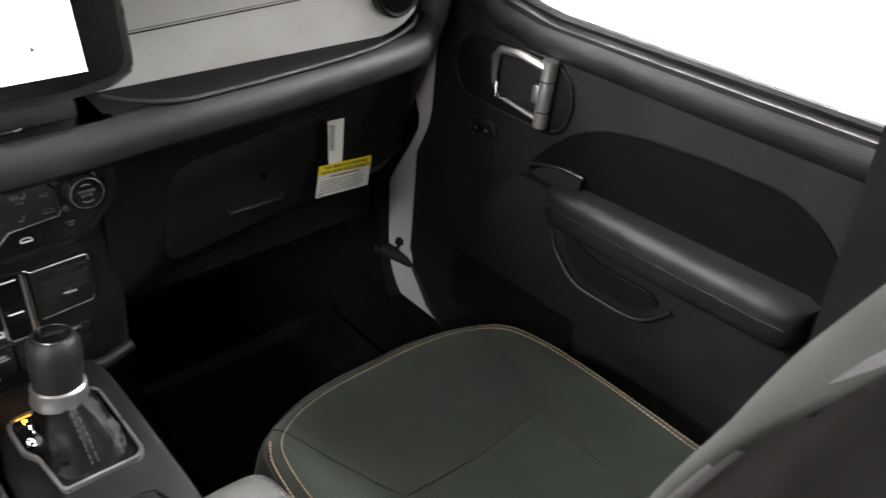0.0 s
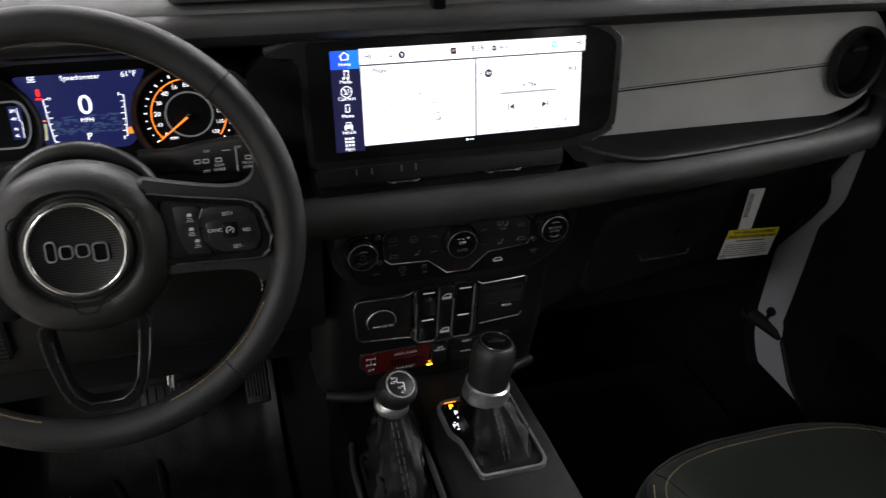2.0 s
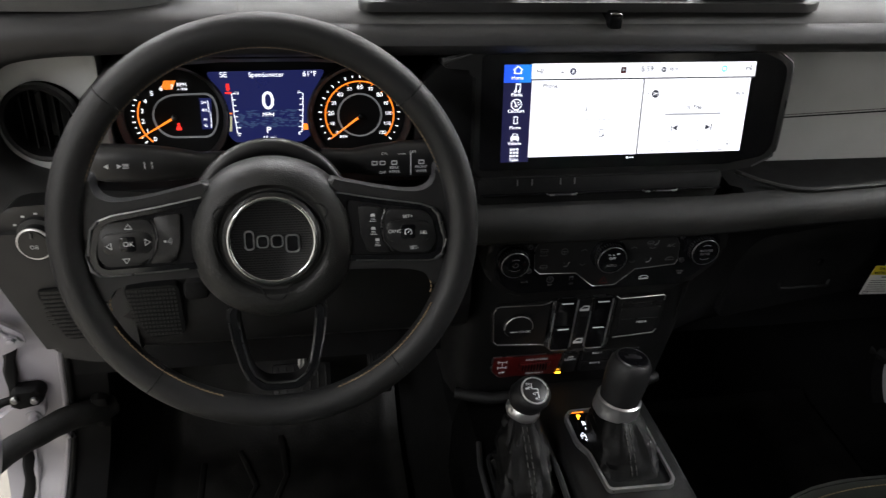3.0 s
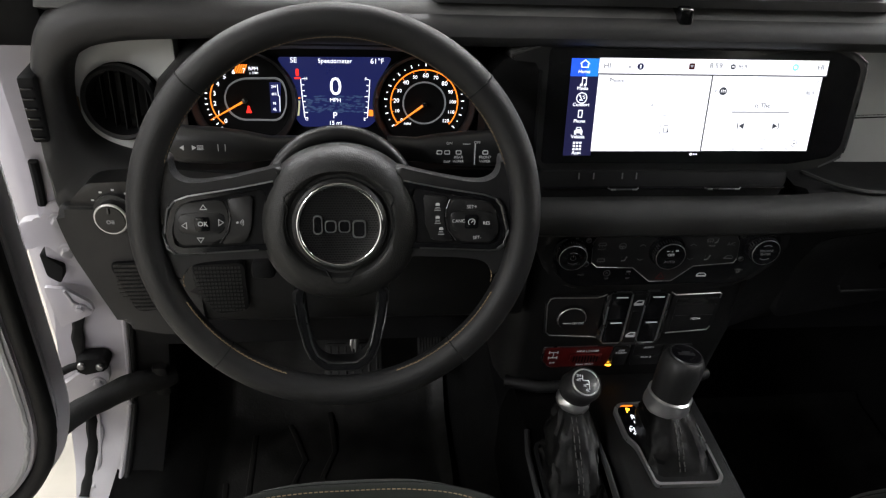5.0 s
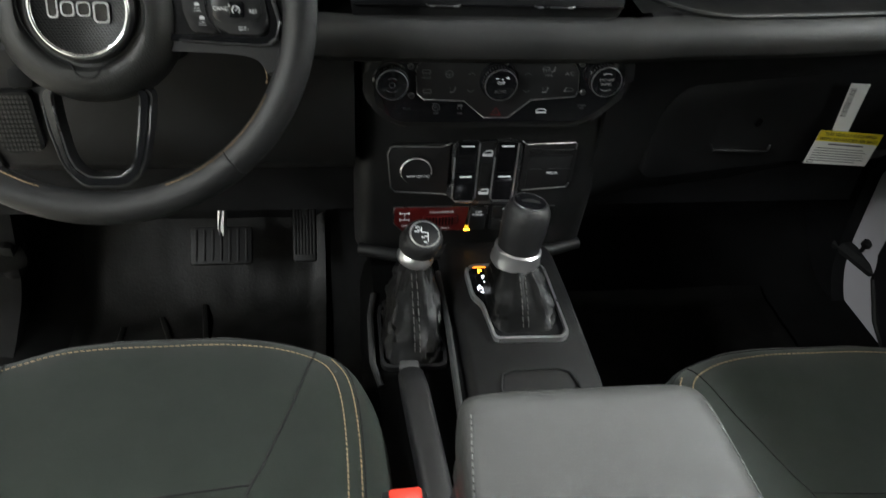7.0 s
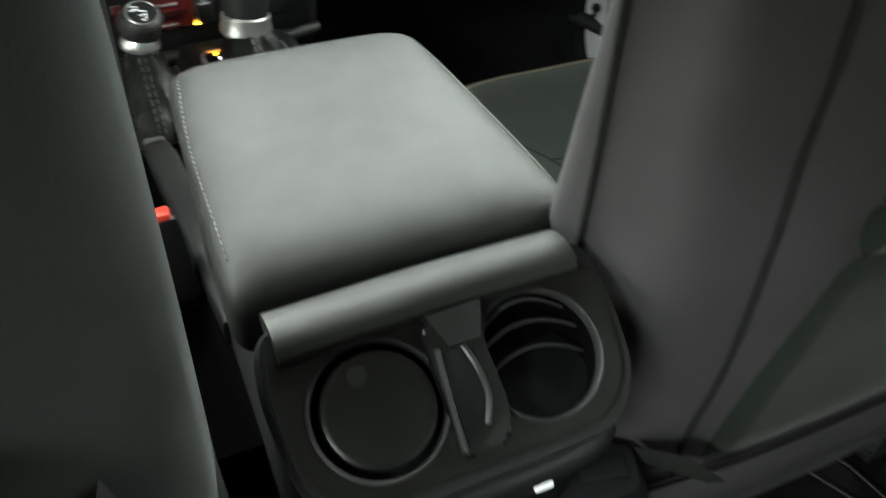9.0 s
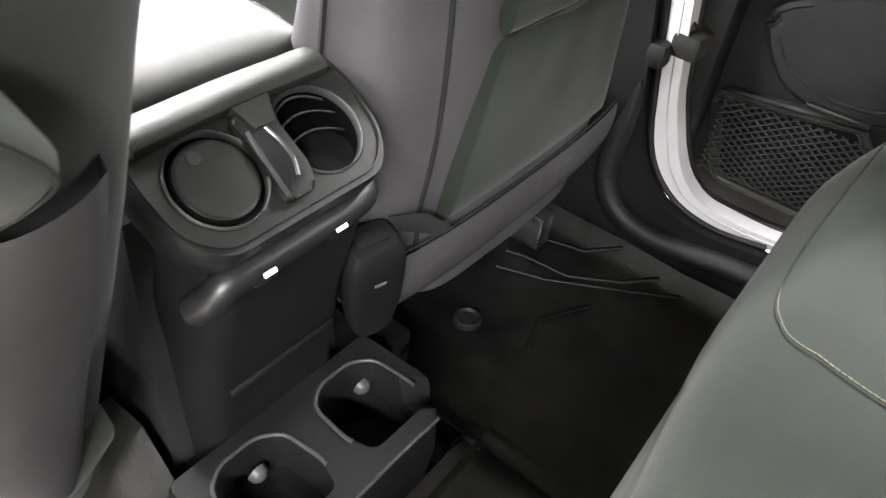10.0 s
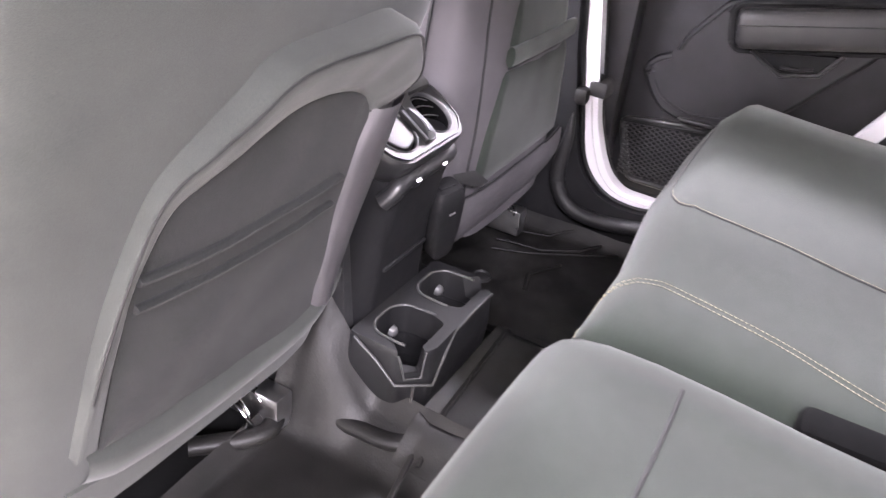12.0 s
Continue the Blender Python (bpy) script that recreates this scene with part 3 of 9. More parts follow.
air_vent(-0.631, 0.655, 0.826, 6, -8, True, "round black slatted air vent in light grey trim", 0.9)
air_vent(0.6015, 0.663, 0.822, 4, 8, False, "closed round black air vent in light grey trim", 1.07)
demist = thing("side_demister", "narrow black demister vent at the dashboard end", "air vent", (-0.705, 0.62, 0.85))
part("housing", box(bmesh.new(), -0.7135, -0.696, 0.606, 0.66, 0.80, 0.874, 0.004), MATT, demist)
for k in range(6):
    part("slat", box(bmesh.new(), -0.711, -0.6985, 0.603, 0.609, 0.806 + 0.011 * k, 0.8085 + 0.011 * k, 0.001), GLOSS, demist)

# light switch
lights = thing("headlight_switch", "black rotary headlight switch with a silver ring", "switch", (-0.65, 0.588, 0.712))
M = face(-0.642, 0.586, 0.724, 4, -6)
part("plate", prism(bmesh.new(), soften([(-0.046, -0.012), (-0.033, -0.024), (0.035, -0.025), (0.045, -0.014), (0.045, 0.034), (0.024, 0.043), (-0.022, 0.038), (-0.043, 0.015)], 0.006), -0.03, 0.003, M, 0.002), BLACK, lights)
part("knob", lathe(bmesh.new(), [(0.0235, 0.002), (0.023, 0.008), (0.0182, 0.009), (0.0178, 0.018), (0.0155, 0.022), (0.0001, 0.0225)], M @ Matrix.Translation((0.006, 0.005, 0)), 40, False), BLACK, lights)
part("ring", ring_of(bmesh.new(), 0.0168, 0.0017, M @ Matrix.Translation((0.006, 0.005, 0.019))), SILVER, lights, "silver ring")
part("bar_tab", box(bmesh.new(), 0.0045, 0.0075, 0.013, 0.020, 0.0215, 0.024, 0.001, M), DASHTOP, lights)
marks = bmesh.new()
for a in (60, 90, 120, 150):
    box(marks, -0.0016, 0.0016, -0.001, 0.001, 0.003, 0.0034, 0, M @ pose(0.006 + 0.027 * math.cos(radians(a)), 0.005 + 0.027 * math.sin(radians(a)), 0))
ring_of(marks, 0.002, 0.0004, M @ Matrix.Translation((0.0045, 0.003, 0.0226)), 14, 5)
for k in range(3):
    box(marks, 0.0075, 0.0105, 0.0012 + 0.0017 * k, 0.0018 + 0.0017 * k, 0.0224, 0.0229, 0, M)
tagged(part("marks", marks, ICON, lights), kind="stuff")

# ---- touchscreen ----
S = face(0, 0.5995, 0.8515, 12)
screen = thing("touchscreen", "wide black touchscreen showing a white home page", "screen", (0, 0.61, 0.78))
hull = soften([(-0.212, 0.056), (-0.176, 0.0672), (0.151, 0.0682), (0.1725, 0.0612), (0.1887, 0.0505), (0.190, 0.0386), (0.1866, -0.0451), (0.1831, -0.0585), (0.1582, -0.0705), (0.1107, -0.0745), (-0.178, -0.0715), (-0.178, 0.045), (-0.212, 0.048)], 0.008)
part("housing", prism(bmesh.new(), hull, -0.035, 0.004, S, 0.004, 3), BLACK, screen)
# lighter tone here paints the light that the chamfer catches
lid = [(-0.213, 0.0565), (-0.176, 0.0682), (-0.1, 0.0688), (0.0, 0.069), (0.1, 0.0692), (0.152, 0.0686)]
part("top_edge", loft(bmesh.new(), [[S @ Vector((x, y + 0.0006, -0.012)), S @ Vector((x, y + 0.0005, 0.001)), S @ Vector((x, y - (0.0035 if x > -0.2 else 0.002), 0.0055)), S @ Vector((x, y - 0.006, 0.003))] for x, y in lid]), DASHTOP, screen, "chamfered top edge toned lighter as if catching light")
rim = bmesh.new()
tube(rim, [S @ Vector((x, y, 0.003)) for x, y in ((0.152, 0.067), (0.172, 0.0605), (0.1872, 0.05), (0.1887, 0.0386), (0.1853, -0.0445), (0.1815, -0.0575), (0.157, -0.0692))], 0.0016, 8)
part("rim", rim, DARKCHROME, screen)
glass = part("glass", prism(bmesh.new(), soften([(-0.172, 0.061), (0.150, 0.0615), (0.175, 0.051), (0.1815, 0.0418), (0.178, -0.0448), (0.1675, -0.057), (0.12, -0.065), (-0.172, -0.064)], 0.006), 0.003, 0.0052, S), GLOSS, screen, "glossy black glass")
leftwing = prism(bmesh.new(), soften([(-0.214, 0.049), (-0.170, 0.052), (-0.170, -0.07), (-0.236, -0.07), (-0.232, 0.03)], 0.004), -0.06, -0.012, S, 0.003)
wing = part("side_wing", leftwing, MATT, screen)
part("wing_line", tube(bmesh.new(), [S @ Vector((x, y, -0.0115)) for x, y in ((-0.208, 0.0485), (-0.171, 0.0515), (-0.1705, 0.02), (-0.171, -0.012))], 0.0006, 5), DARKCHROME, wing)


def lit(name, x0, x1, y0, y1, z, mat, parent=None):
    return part(name, prism(bmesh.new(), [(x0, y0), (x1, y0), (x1, y1), (x0, y1)], z - 0.0002, z, S), mat, parent or glass)


lit("sidebar", -0.148, -0.1165, -0.055, 0.0515, 0.0056, SCREENNAVY)
lit("home_tile", -0.148, -0.118, 0.0324, 0.0512, 0.0060, SCREENBLUE)
lit("home_tile_glow", -0.131, -0.118, 0.0324, 0.0512, 0.0061, SCREENSKY)
lit("status_bar", -0.1177, 0.141, 0.0358, 0.0521, 0.0060, SCREENWHITE)
lit("phone_card", -0.117, 0.0094, -0.0498, 0.0343, 0.0060, SCREENWHITE)
lit("radio_card", 0.0108, 0.137, -0.0494, 0.0348, 0.0060, SCREENWHITE)


def words(text, x, y, size, mat, where=None, z=0.0063, parent=None, m=None, align="CENTER"):
    return lettering(text, size, (m or S) @ Matrix.Translation((x, y, z)), mat, parent or where or glass, "lettering", align)


for text, y in (("Home", 0.0374), ("Media", 0.0195), ("Comfort", 0.0019), ("Phone", -0.0161), ("Vehicle", -0.0337), ("Apps", -0.0516)):
    words(text, -0.1333, y, 0.0052, LITWHITE)
icons = bmesh.new()
MENU = lambda y: S @ Matrix.Translation((-0.1332, y, 0.0063))
house = soften([(-0.0042, -0.0035), (0.0042, -0.0035), (0.0042, 0.0005), (0.0058, 0.0005), (0.0, 0.0052), (-0.0058, 0.0005), (-0.0042, 0.0005)], 0.0006)
frame_ring(icons, house, [(x * 0.74, y * 0.74) for x, y in house], 0.0, 0.0003, MENU(0.0451))
for x in (-0.0012, 0.0032):
    box(icons, x - 0.0004, x + 0.0004, -0.004, 0.004, 0, 0.0003, 0, MENU(0.0273))
    cyl(icons, 0.0014, 0.0014, 0, 0.0003, MENU(0.0273) @ Matrix.Translation((x - 0.0009, -0.004, 0)), 12)
box(icons, -0.0016, 0.0036, 0.0028, 0.0042, 0, 0.0003, 0, MENU(0.0273))
ring_of(icons, 0.0056, 0.00045, MENU(0.0092), 24, 6, 0.4)
box(icons, -0.0024, 0.0012, -0.0026, -0.0016, 0, 0.0003, 0, MENU(0.0092))
box(icons, -0.0005, 0.0005, -0.0024, 0.002, 0, 0.0003, 0, MENU(0.0092) @ pose(-0.001, 0.0004, 0, 0, 0, 25))
cyl(icons, 0.0009, 0.0009, 0, 0.0003, MENU(0.0092) @ Matrix.Translation((-0.0022, 0.0026, 0)), 10)
for y in (-0.001, 0.0012):
    box(icons, 0.0014, 0.0034, y - 0.0004, y + 0.0004, 0, 0.0003, 0, MENU(0.0092) @ pose(0, 0, 0, 0, 0, 20))
o = rounded(-0.0024, 0.0024, -0.0042, 0.0042, 0.0009)
frame_ring(icons, o, [(x * 0.66, y * 0.8) for x, y in o], 0.0, 0.0003, MENU(-0.0080))
cabin = [(-0.0032, 0.0008), (0.0032, 0.0008), (0.0024, 0.004), (-0.0024, 0.004)]
frame_ring(icons, cabin, [(x * 0.72, (y - 0.0024) * 0.66 + 0.0024) for x, y in cabin], 0.0, 0.0003, MENU(-0.0267))
prism(icons, soften([(-0.0045, -0.0026), (0.0045, -0.0026), (0.0045, 0.0006), (-0.0045, 0.0006)], 0.0008), 0, 0.0003, MENU(-0.0267))
for x in (-0.0034, 0.0034):
    box(icons, x - 0.0008, x + 0.0008, -0.0044, -0.0024, 0, 0.0003, 0, MENU(-0.0267))
for i in range(3):
    for j in range(3):
        box(icons, -0.0011, 0.0011, -0.0011, 0.0011, 0, 0.0003, 0, MENU(-0.0439) @ Matrix.Translation(((i - 1) * 0.0036, (j - 1) * 0.0036, 0)))
part("menu_icons", icons, LITWHITE, glass)
words("HI", -0.1088, 0.0436, 0.0082, SCREENTEXT)
words("HI", 0.1326, 0.0450, 0.0082, SCREENTEXT)
words("8:59", 0.0121, 0.0450, 0.0086, SCREENTEXT)
words("95.9", 0.0425, 0.0444, 0.0056, SCREENTEXT)
words("Phone", -0.0965, 0.0283, 0.0066, SCREENTEXT)
words("95.9", 0.1261, 0.0165, 0.0062, SCREENTEXT)
words("Is The", 0.0736, 0.0023, 0.0072, SCREENTEXT)
words("Presets", 0.0262, -0.0462, 0.0042, SCREENPALE)
words("Select Add Device to start the pairing process", -0.0545, -0.0087, 0.0042, SCREENPALE)
words("FM", 0.0248, 0.0180, 0.0044, SCREENWHITE, z=0.0068)
words("FM", 0.0314, 0.0444, 0.0026, SCREENWHITE, z=0.0068)
lit("split_line", 0.0094, 0.0108, -0.0505, 0.0348, 0.0063, SCREENDARK)
lit("bar_line", -0.117, 0.141, 0.0345, 0.0359, 0.0063, SCREENDARK)
ink = bmesh.new()
AT = lambda x, y, a=0: S @ pose(x, y, 0.0062, 0, 0, a)
cyl(ink, 0.0044, 0.0044, 0, 0.0003, AT(0.0248, 0.0180), 20)
cyl(ink, 0.0029, 0.0029, 0, 0.0003, AT(0.0314, 0.0444), 16)
prism(ink, [(-0.0016, 0.0008), (0.0, -0.0009), (0.0016, 0.0008)], 0, 0.0003, AT(0.0164, 0.0179))
ring_of(ink, 0.0035, 0.0003, AT(0.1198, -0.0407), 20, 6, 0.4)
for a in (0, 90):
    box(ink, -0.0016, 0.0016, -0.0003, 0.0003, 0, 0.0003, 0, AT(0.1198, -0.0407, a))
ring_of(ink, 0.0026, 0.00025, AT(0.1330, 0.0297), 20, 6, 0.4)
box(ink, -0.0014, 0.0014, -0.0003, 0.0003, 0, 0.0003, 0, AT(0.1330, 0.0297, 45))
for s_, x in ((-1, 0.0528), (1, 0.0927)):
    prism(ink, [(-s_ * 0.003, -0.0034), (s_ * 0.003, 0), (-s_ * 0.003, 0.0034)][:: s_], 0, 0.0003, AT(x, -0.0207))
    box(ink, -0.0005, 0.0005, -0.0036, 0.0036, 0, 0.0003, 0, AT(x + s_ * 0.0042, -0.0207))
prism(ink, soften([(-0.0022, -0.0012), (0.0022, -0.0012), (0.0008, 0.0002), (-0.0008, 0.0002)], 0.0004), 0, 0.0003, AT(-0.0840, 0.0434))
for x, y, w, a in ((-0.0538, 0.0046, 0.0008, 0), (-0.0538, 0.0022, 0.0016, 60), (-0.0526, 0.0012, 0.0012, -60), (-0.055, 0.001, 0.0012, 60)):
    box(ink, -w, w, -0.0003, 0.0003, 0, 0.0003, 0, AT(x, y, a))
o = rounded(-0.0026, 0.0026, -0.0042, 0.0042, 0.001)
frame_ring(ink, o, [(x * 0.78, y * 0.86) for x, y in o], 0.0, 0.0003, AT(-0.0343, -0.0244))
cyl(ink, 0.0011, 0.0011, 0, 0.0003, AT(-0.0318, -0.0272), 10)
box(ink, -0.0002, 0.0002, -0.0066, 0.0066, 0, 0.0003, 0, AT(-0.0408, -0.0244))
tube(ink, [AT(0.0112, 0.0392) @ Vector(p) for p in ((-0.003, 0.0006, 0.0001), (0, -0.0012, 0.0001), (0.003, 0.0006, 0.0001))], 0.0002, 4)
for cx, cy in ((-0.1108, 0.0287), (0.0168, 0.0296)):
    for a in (0, 90, 180, 270):
        tube(ink, [AT(cx, cy, a) @ Vector(p) for p in ((0.0012, 0.0026, 0.0001), (0.0026, 0.0026, 0.0001), (0.0026, 0.0012, 0.0001))], 0.0002, 4)
tagged(part("page_mark", ink, SCREENTEXT, glass), kind="stuff")
pale = bmesh.new()
box(pale, 0.039, 0.1063, -0.0062, -0.0042, 0.0062, 0.0065, 0, S)
for x in (0.0475, 0.083, 0.112):
    box(pale, x - 0.003, x + 0.003, -0.0478, -0.0464, 0.0062, 0.0065, 0, S)
    box(pale, x - 0.0024, x + 0.0024, -0.0364, -0.0356, 0.0062, 0.0065, 0, S)
for x, y in ((-0.0446, 0.0452), (-0.0418, 0.0464), (-0.0396, 0.0444), (-0.043, 0.0424), (-0.0404, 0.0414), (0.1138, 0.0462), (0.1142, 0.0436), (0.116, 0.042)):
    box(pale, x - 0.0008, x + 0.0008, y - 0.0005, y + 0.0005, 0.0062, 0.0065, 0, S)
tagged(part("song_title_bar", pale, SCREENPALE, glass), kind="stuff")
dots = bmesh.new()
for x, r in ((0.0016, 0.0014), (0.0052, 0.0009), (0.0082, 0.0009)):
    cyl(dots, r, r, 0, 0.0003, S @ Matrix.Translation((x - 0.002, -0.0535, 0.0056)), 10)
part("page_dots", dots, LITWHITE, glass)
part("seat_light_badge", cyl(bmesh.new(), 0.0036, 0.0036, 0, 0.0003, AT(-0.0722, 0.0435), 18), SCREENNAVY, glass)
part("badge_figure", box(bmesh.new(), -0.0007, 0.0007, -0.0018, 0.0018, 0.0003, 0.0005, 0, AT(-0.0722, 0.0435)), LITWHITE, glass)
part("blue_badge", ring_of(bmesh.new(), 0.0028, 0.0008, AT(0.1032, 0.0446), 20, 6, 0.3), LITCYAN, glass)
part("red_badge", prism(bmesh.new(), rounded(-0.0031, 0.0031, -0.0033, 0.0033, 0.001), 0, 0.0003, AT(-0.0151, 0.0443)), REDPANEL, glass)
part("badge_figure", prism(bmesh.new(), [(-0.0018, 0.0014), (0.0, -0.0018), (0.0018, 0.0014)], 0.0003, 0.0005, AT(-0.0151, 0.0443)), SCREENPALE, glass)

rail = thing("accessory_rail", "black slotted rail under the touchscreen", "rail", (-0.02, 0.575, 0.76))
R = face(-0.02, 0.572, 0.772, 16)
part("body", prism(bmesh.new(), soften([(-0.150, -0.0235), (0.1275, -0.0195), (0.135, -0.003), (0.1365, 0.012), (-0.155, 0.012)], 0.004), -0.06, 0.002, R, 0.003), MATT, rail)
part("ledge", box(bmesh.new(), -0.150, 0.133, -0.0075, -0.0055, 0.0, 0.0075, 0.0008, R), GLOSS, rail)
part("foot_edge", box(bmesh.new(), -0.145, 0.126, -0.021, -0.0195, 0.0, 0.0045, 0.0006, R), GLOSS, rail)
for x0, x1 in ((-0.0735, -0.0440), (0.0395, 0.0765)):
    part("slot_edge", tube(bmesh.new(), [R @ Vector((x, y, z)) for x, y, z in ((x0 - 0.003, -0.006, 0.0075), (x0, -0.0072, 0.0095), (x1, -0.0072, 0.0095), (x1 + 0.003, -0.006, 0.0075))], 0.0009, 6), DARKCHROME, rail)
    # bright blocks stand in for glints at the slot ends
    for x in (x0 + 0.003, x1 - 0.002):
        part("slot_glint", box(bmesh.new(), x - 0.003, x + 0.003, -0.0082, -0.0064, 0.0085, 0.0105, 0.0006, R), EDGE, rail)
notch = bmesh.new()
for x in (-0.1091, -0.0923, -0.0592, -0.0428):
    box(notch, x - 0.0006, x + 0.0006, 0.003, 0.010, 0.002, 0.0032, 0, R)
tagged(part("notches", notch, FAINT, rail), kind="stuff")

# ---- instrument cluster ----
cluster = thing("instrument_cluster", "lit instrument cluster with two dials and a blue display", "instruments", (-0.395, 0.69, 0.75))
C = face(-0.395, 0.694, 0.825, 8)
part("back_plate", prism(bmesh.new(), soften([(-0.19, -0.045), (-0.15, -0.07), (0.16, -0.07), (0.185, -0.04), (0.185, 0.03), (0.13, 0.062), (-0.14, 0.062), (-0.185, 0.025)], 0.03), -0.02, -0.004, C), MATT, cluster)
hood = bmesh.new()
hp = [(-0.588, 0.745), (-0.592, 0.80), (-0.58, 0.848), (-0.548, 0.880), (-0.50, 0.897), (-0.44, 0.902), (-0.35, 0.902), (-0.29, 0.897), (-0.245, 0.88), (-0.215, 0.85), (-0.205, 0.80), (-0.21, 0.75)]
rings = []
for i, (x, z) in enumerate(hp):
    k = Vector((x + 0.395, z - 0.81)).normalized()
    rings.append([(x - 0.006 * k.x, 0.70, z - 0.006 * k.y), (x - 0.004 * k.x, 0.632, z - 0.004 * k.y), (x + 0.003 * k.x, 0.624, z + 0.003 * k.y), (x + 0.007 * k.x, 0.629, z + 0.007 * k.y), (x + 0.010 * k.x, 0.66, z + 0.010 * k.y), (x + 0.010 * k.x, 0.70, z + 0.010 * k.y)])
part("hood", loft(hood, rings), DASH, cluster, "grained black hood")
part("lower_panel", loft(bmesh.new(), [[(x, 0.70, 0.742), (x, 0.63, 0.738), (x, 0.62, 0.748), (x, 0.625, 0.758), (x, 0.70, 0.768)] for x in steps(-0.585, -0.205, 10)]), MATT, cluster)
lcd = part("display", prism(bmesh.new(), soften([(-0.070, 0.0375), (0.063, 0.039), (0.0478, 0.0135), (0.0455, -0.0342), (0.035, -0.0455), (-0.045, -0.0445), (-0.0525, -0.0314), (-0.0548, 0.0123)], 0.006), -0.003, -0.001, C), LCD, cluster, "blue lit display")


def cl(text, x, y, size, mat=LITWHITE, parent=None):
    return lettering(text, size, C @ Matrix.Translation((x, y, 0.0)), mat, parent or lcd)


cl("SE", -0.0506, 0.0345, 0.0085)
cl("Speedometer", -0.0035, 0.0342, 0.0072)
cl("61\u00b0F", 0.0448, 0.0345, 0.0085)
cl("0", -0.0035, 0.0036, 0.030)
cl("MPH", -0.0042, -0.0119, 0.0066)
cl("P", -0.0050, -0.0305, 0.0105)
cl("15 mi", -0.0048, -0.0398, 0.0068)
camo = bmesh.new()
random.seed(9)
for _ in range(120):
    x, y = random.uniform(-0.038, 0.031), random.uniform(-0.027, -0.007)
    w, h = random.uniform(0.0012, 0.004), random.uniform(0.0005, 0.0012)
    prism(camo, [(x - w, y - h * 0.3), (x + w * 0.4, y - h), (x + w, y + h * 0.4), (x - w * 0.5, y + h)], -0.001, -0.0007, C)
part("camouflage_band", camo, glow("cluster_haze", (0.035, 0.06, 0.13), 0.9), lcd)
bars = bmesh.new()
for s, x in ((-1, -0.0435), (1, 0.0362)):
    tube(bars, [C @ Vector((x - s * d, y, -0.0005)) for d, y in ((0.004, 0.0135), (0.0, 0.0125), (0.001, -0.010), (0.003, -0.033), (0.007, -0.034))], 0.0005, 5)
    for k in range(1, 7):
        w = 0.004 if k % 3 == 0 else 0.0025
        y = 0.0125 - 0.046 * k / 7
        xa, xb = sorted((x - s * (0.001 + 0.0003 * k), x - s * (0.001 + 0.0003 * k + w)))
        box(bars, xa, xb, y - 0.0004, y + 0.0004, -0.0008, -0.0004, 0, C)
tagged(part("scale_bars", bars, LITWHITE, lcd), kind="stuff")
for x, y, t in ((-0.0375, 0.0135, "H"), (-0.0385, -0.035, "C"), (0.0315, 0.0135, "F"), (0.0300, -0.035, "E")):
    cl(t, x, y, 0.005)
part("coolant_fill", prism(bmesh.new(), [(-0.0515, -0.031), (-0.0468, -0.031), (-0.0450, -0.013), (-0.0500, -0.013)], -0.0008, -0.0004, C), glow("lit_cream", (0.5, 0.5, 0.3), 0.9), lcd)
part("coolant_limit", prism(bmesh.new(), [(-0.0510, -0.0105), (-0.0448, -0.0105), (-0.0447, -0.009), (-0.0508, -0.009)], -0.0008, -0.0004, C), LITORANGE, lcd)
part("fuel_fill", prism(bmesh.new(), [(0.0345, -0.031), (0.0400, -0.031), (0.0408, -0.0235), (0.0350, -0.0235)], -0.0008, -0.0004, C), LITORANGE, lcd)
lamp_ = prism(bmesh.new(), rounded(-0.0488, -0.0452, 0.0165, 0.0245, 0.0012), -0.0008, -0.0004, C)
prism(lamp_, rounded(-0.0505, -0.0435, 0.0128, 0.0150, 0.0006), -0.0008, -0.0004, C)
part("warning_lamp", lamp_, LITRED, lcd, "red seat belt warning lamp")


def dial(cx, cy, name, label, r):
    d = part(name, lathe(bmesh.new(), [(r + 0.012, 0.006), (r + 0.010, 0.009), (r + 0.006, 0.004), (r + 0.004, -0.003)], C @ Matrix.Translation((cx, cy, 0)), 56, False), BLACK, cluster, label)
    part("dial_face", cyl(bmesh.new(), r + 0.005, r + 0.005, -0.006, -0.003, C @ Matrix.Translation((cx, cy, 0)), 48), MATT, d)
    return d


def polar(cx, cy, r, a):
    return cx + r * math.cos(radians(a)), cy + r * math.sin(radians(a))


SX, SY, TX, TY = 0.1012, -0.0152, -0.1086, -0.0128
speedo = dial(SX, SY, "speedometer", "speedometer with orange needle at zero", 0.05)
part("scale_line", ring_of(bmesh.new(), 0.0402, 0.0007, C @ Matrix.Translation((SX, SY, -0.002)), 60, 6, 0.5, -40, 219), LITORANGE, speedo)
part("inner_ring", ring_of(bmesh.new(), 0.0253, 0.0010, C @ Matrix.Translation((SX, SY, -0.002)), 44, 6), GAUGERING, speedo)
ticks, tens = bmesh.new(), bmesh.new()
for k in range(25):
    a = 217 - 256 * k / 24
    x, y = polar(SX, SY, 0.0462, a)
    box(ticks, -0.0018 if k % 2 == 0 else -0.0008, 0.0018 if k % 2 == 0 else 0.0008, -0.0006, 0.0006, 0, 0.0004, 0, C @ pose(x, y, -0.002, 0, 0, a))
    if k % 2 == 0:
        x, y = polar(SX, SY, 0.0385, a)
        box(tens, -0.0014, 0.0014, -0.0003, 0.0003, 0, 0.0004, 0, C @ pose(x, y, -0.002, 0, 0, a))
part("ticks", ticks, LITWHITE, speedo)
part("scale_ticks", tens, LITORANGE, speedo)
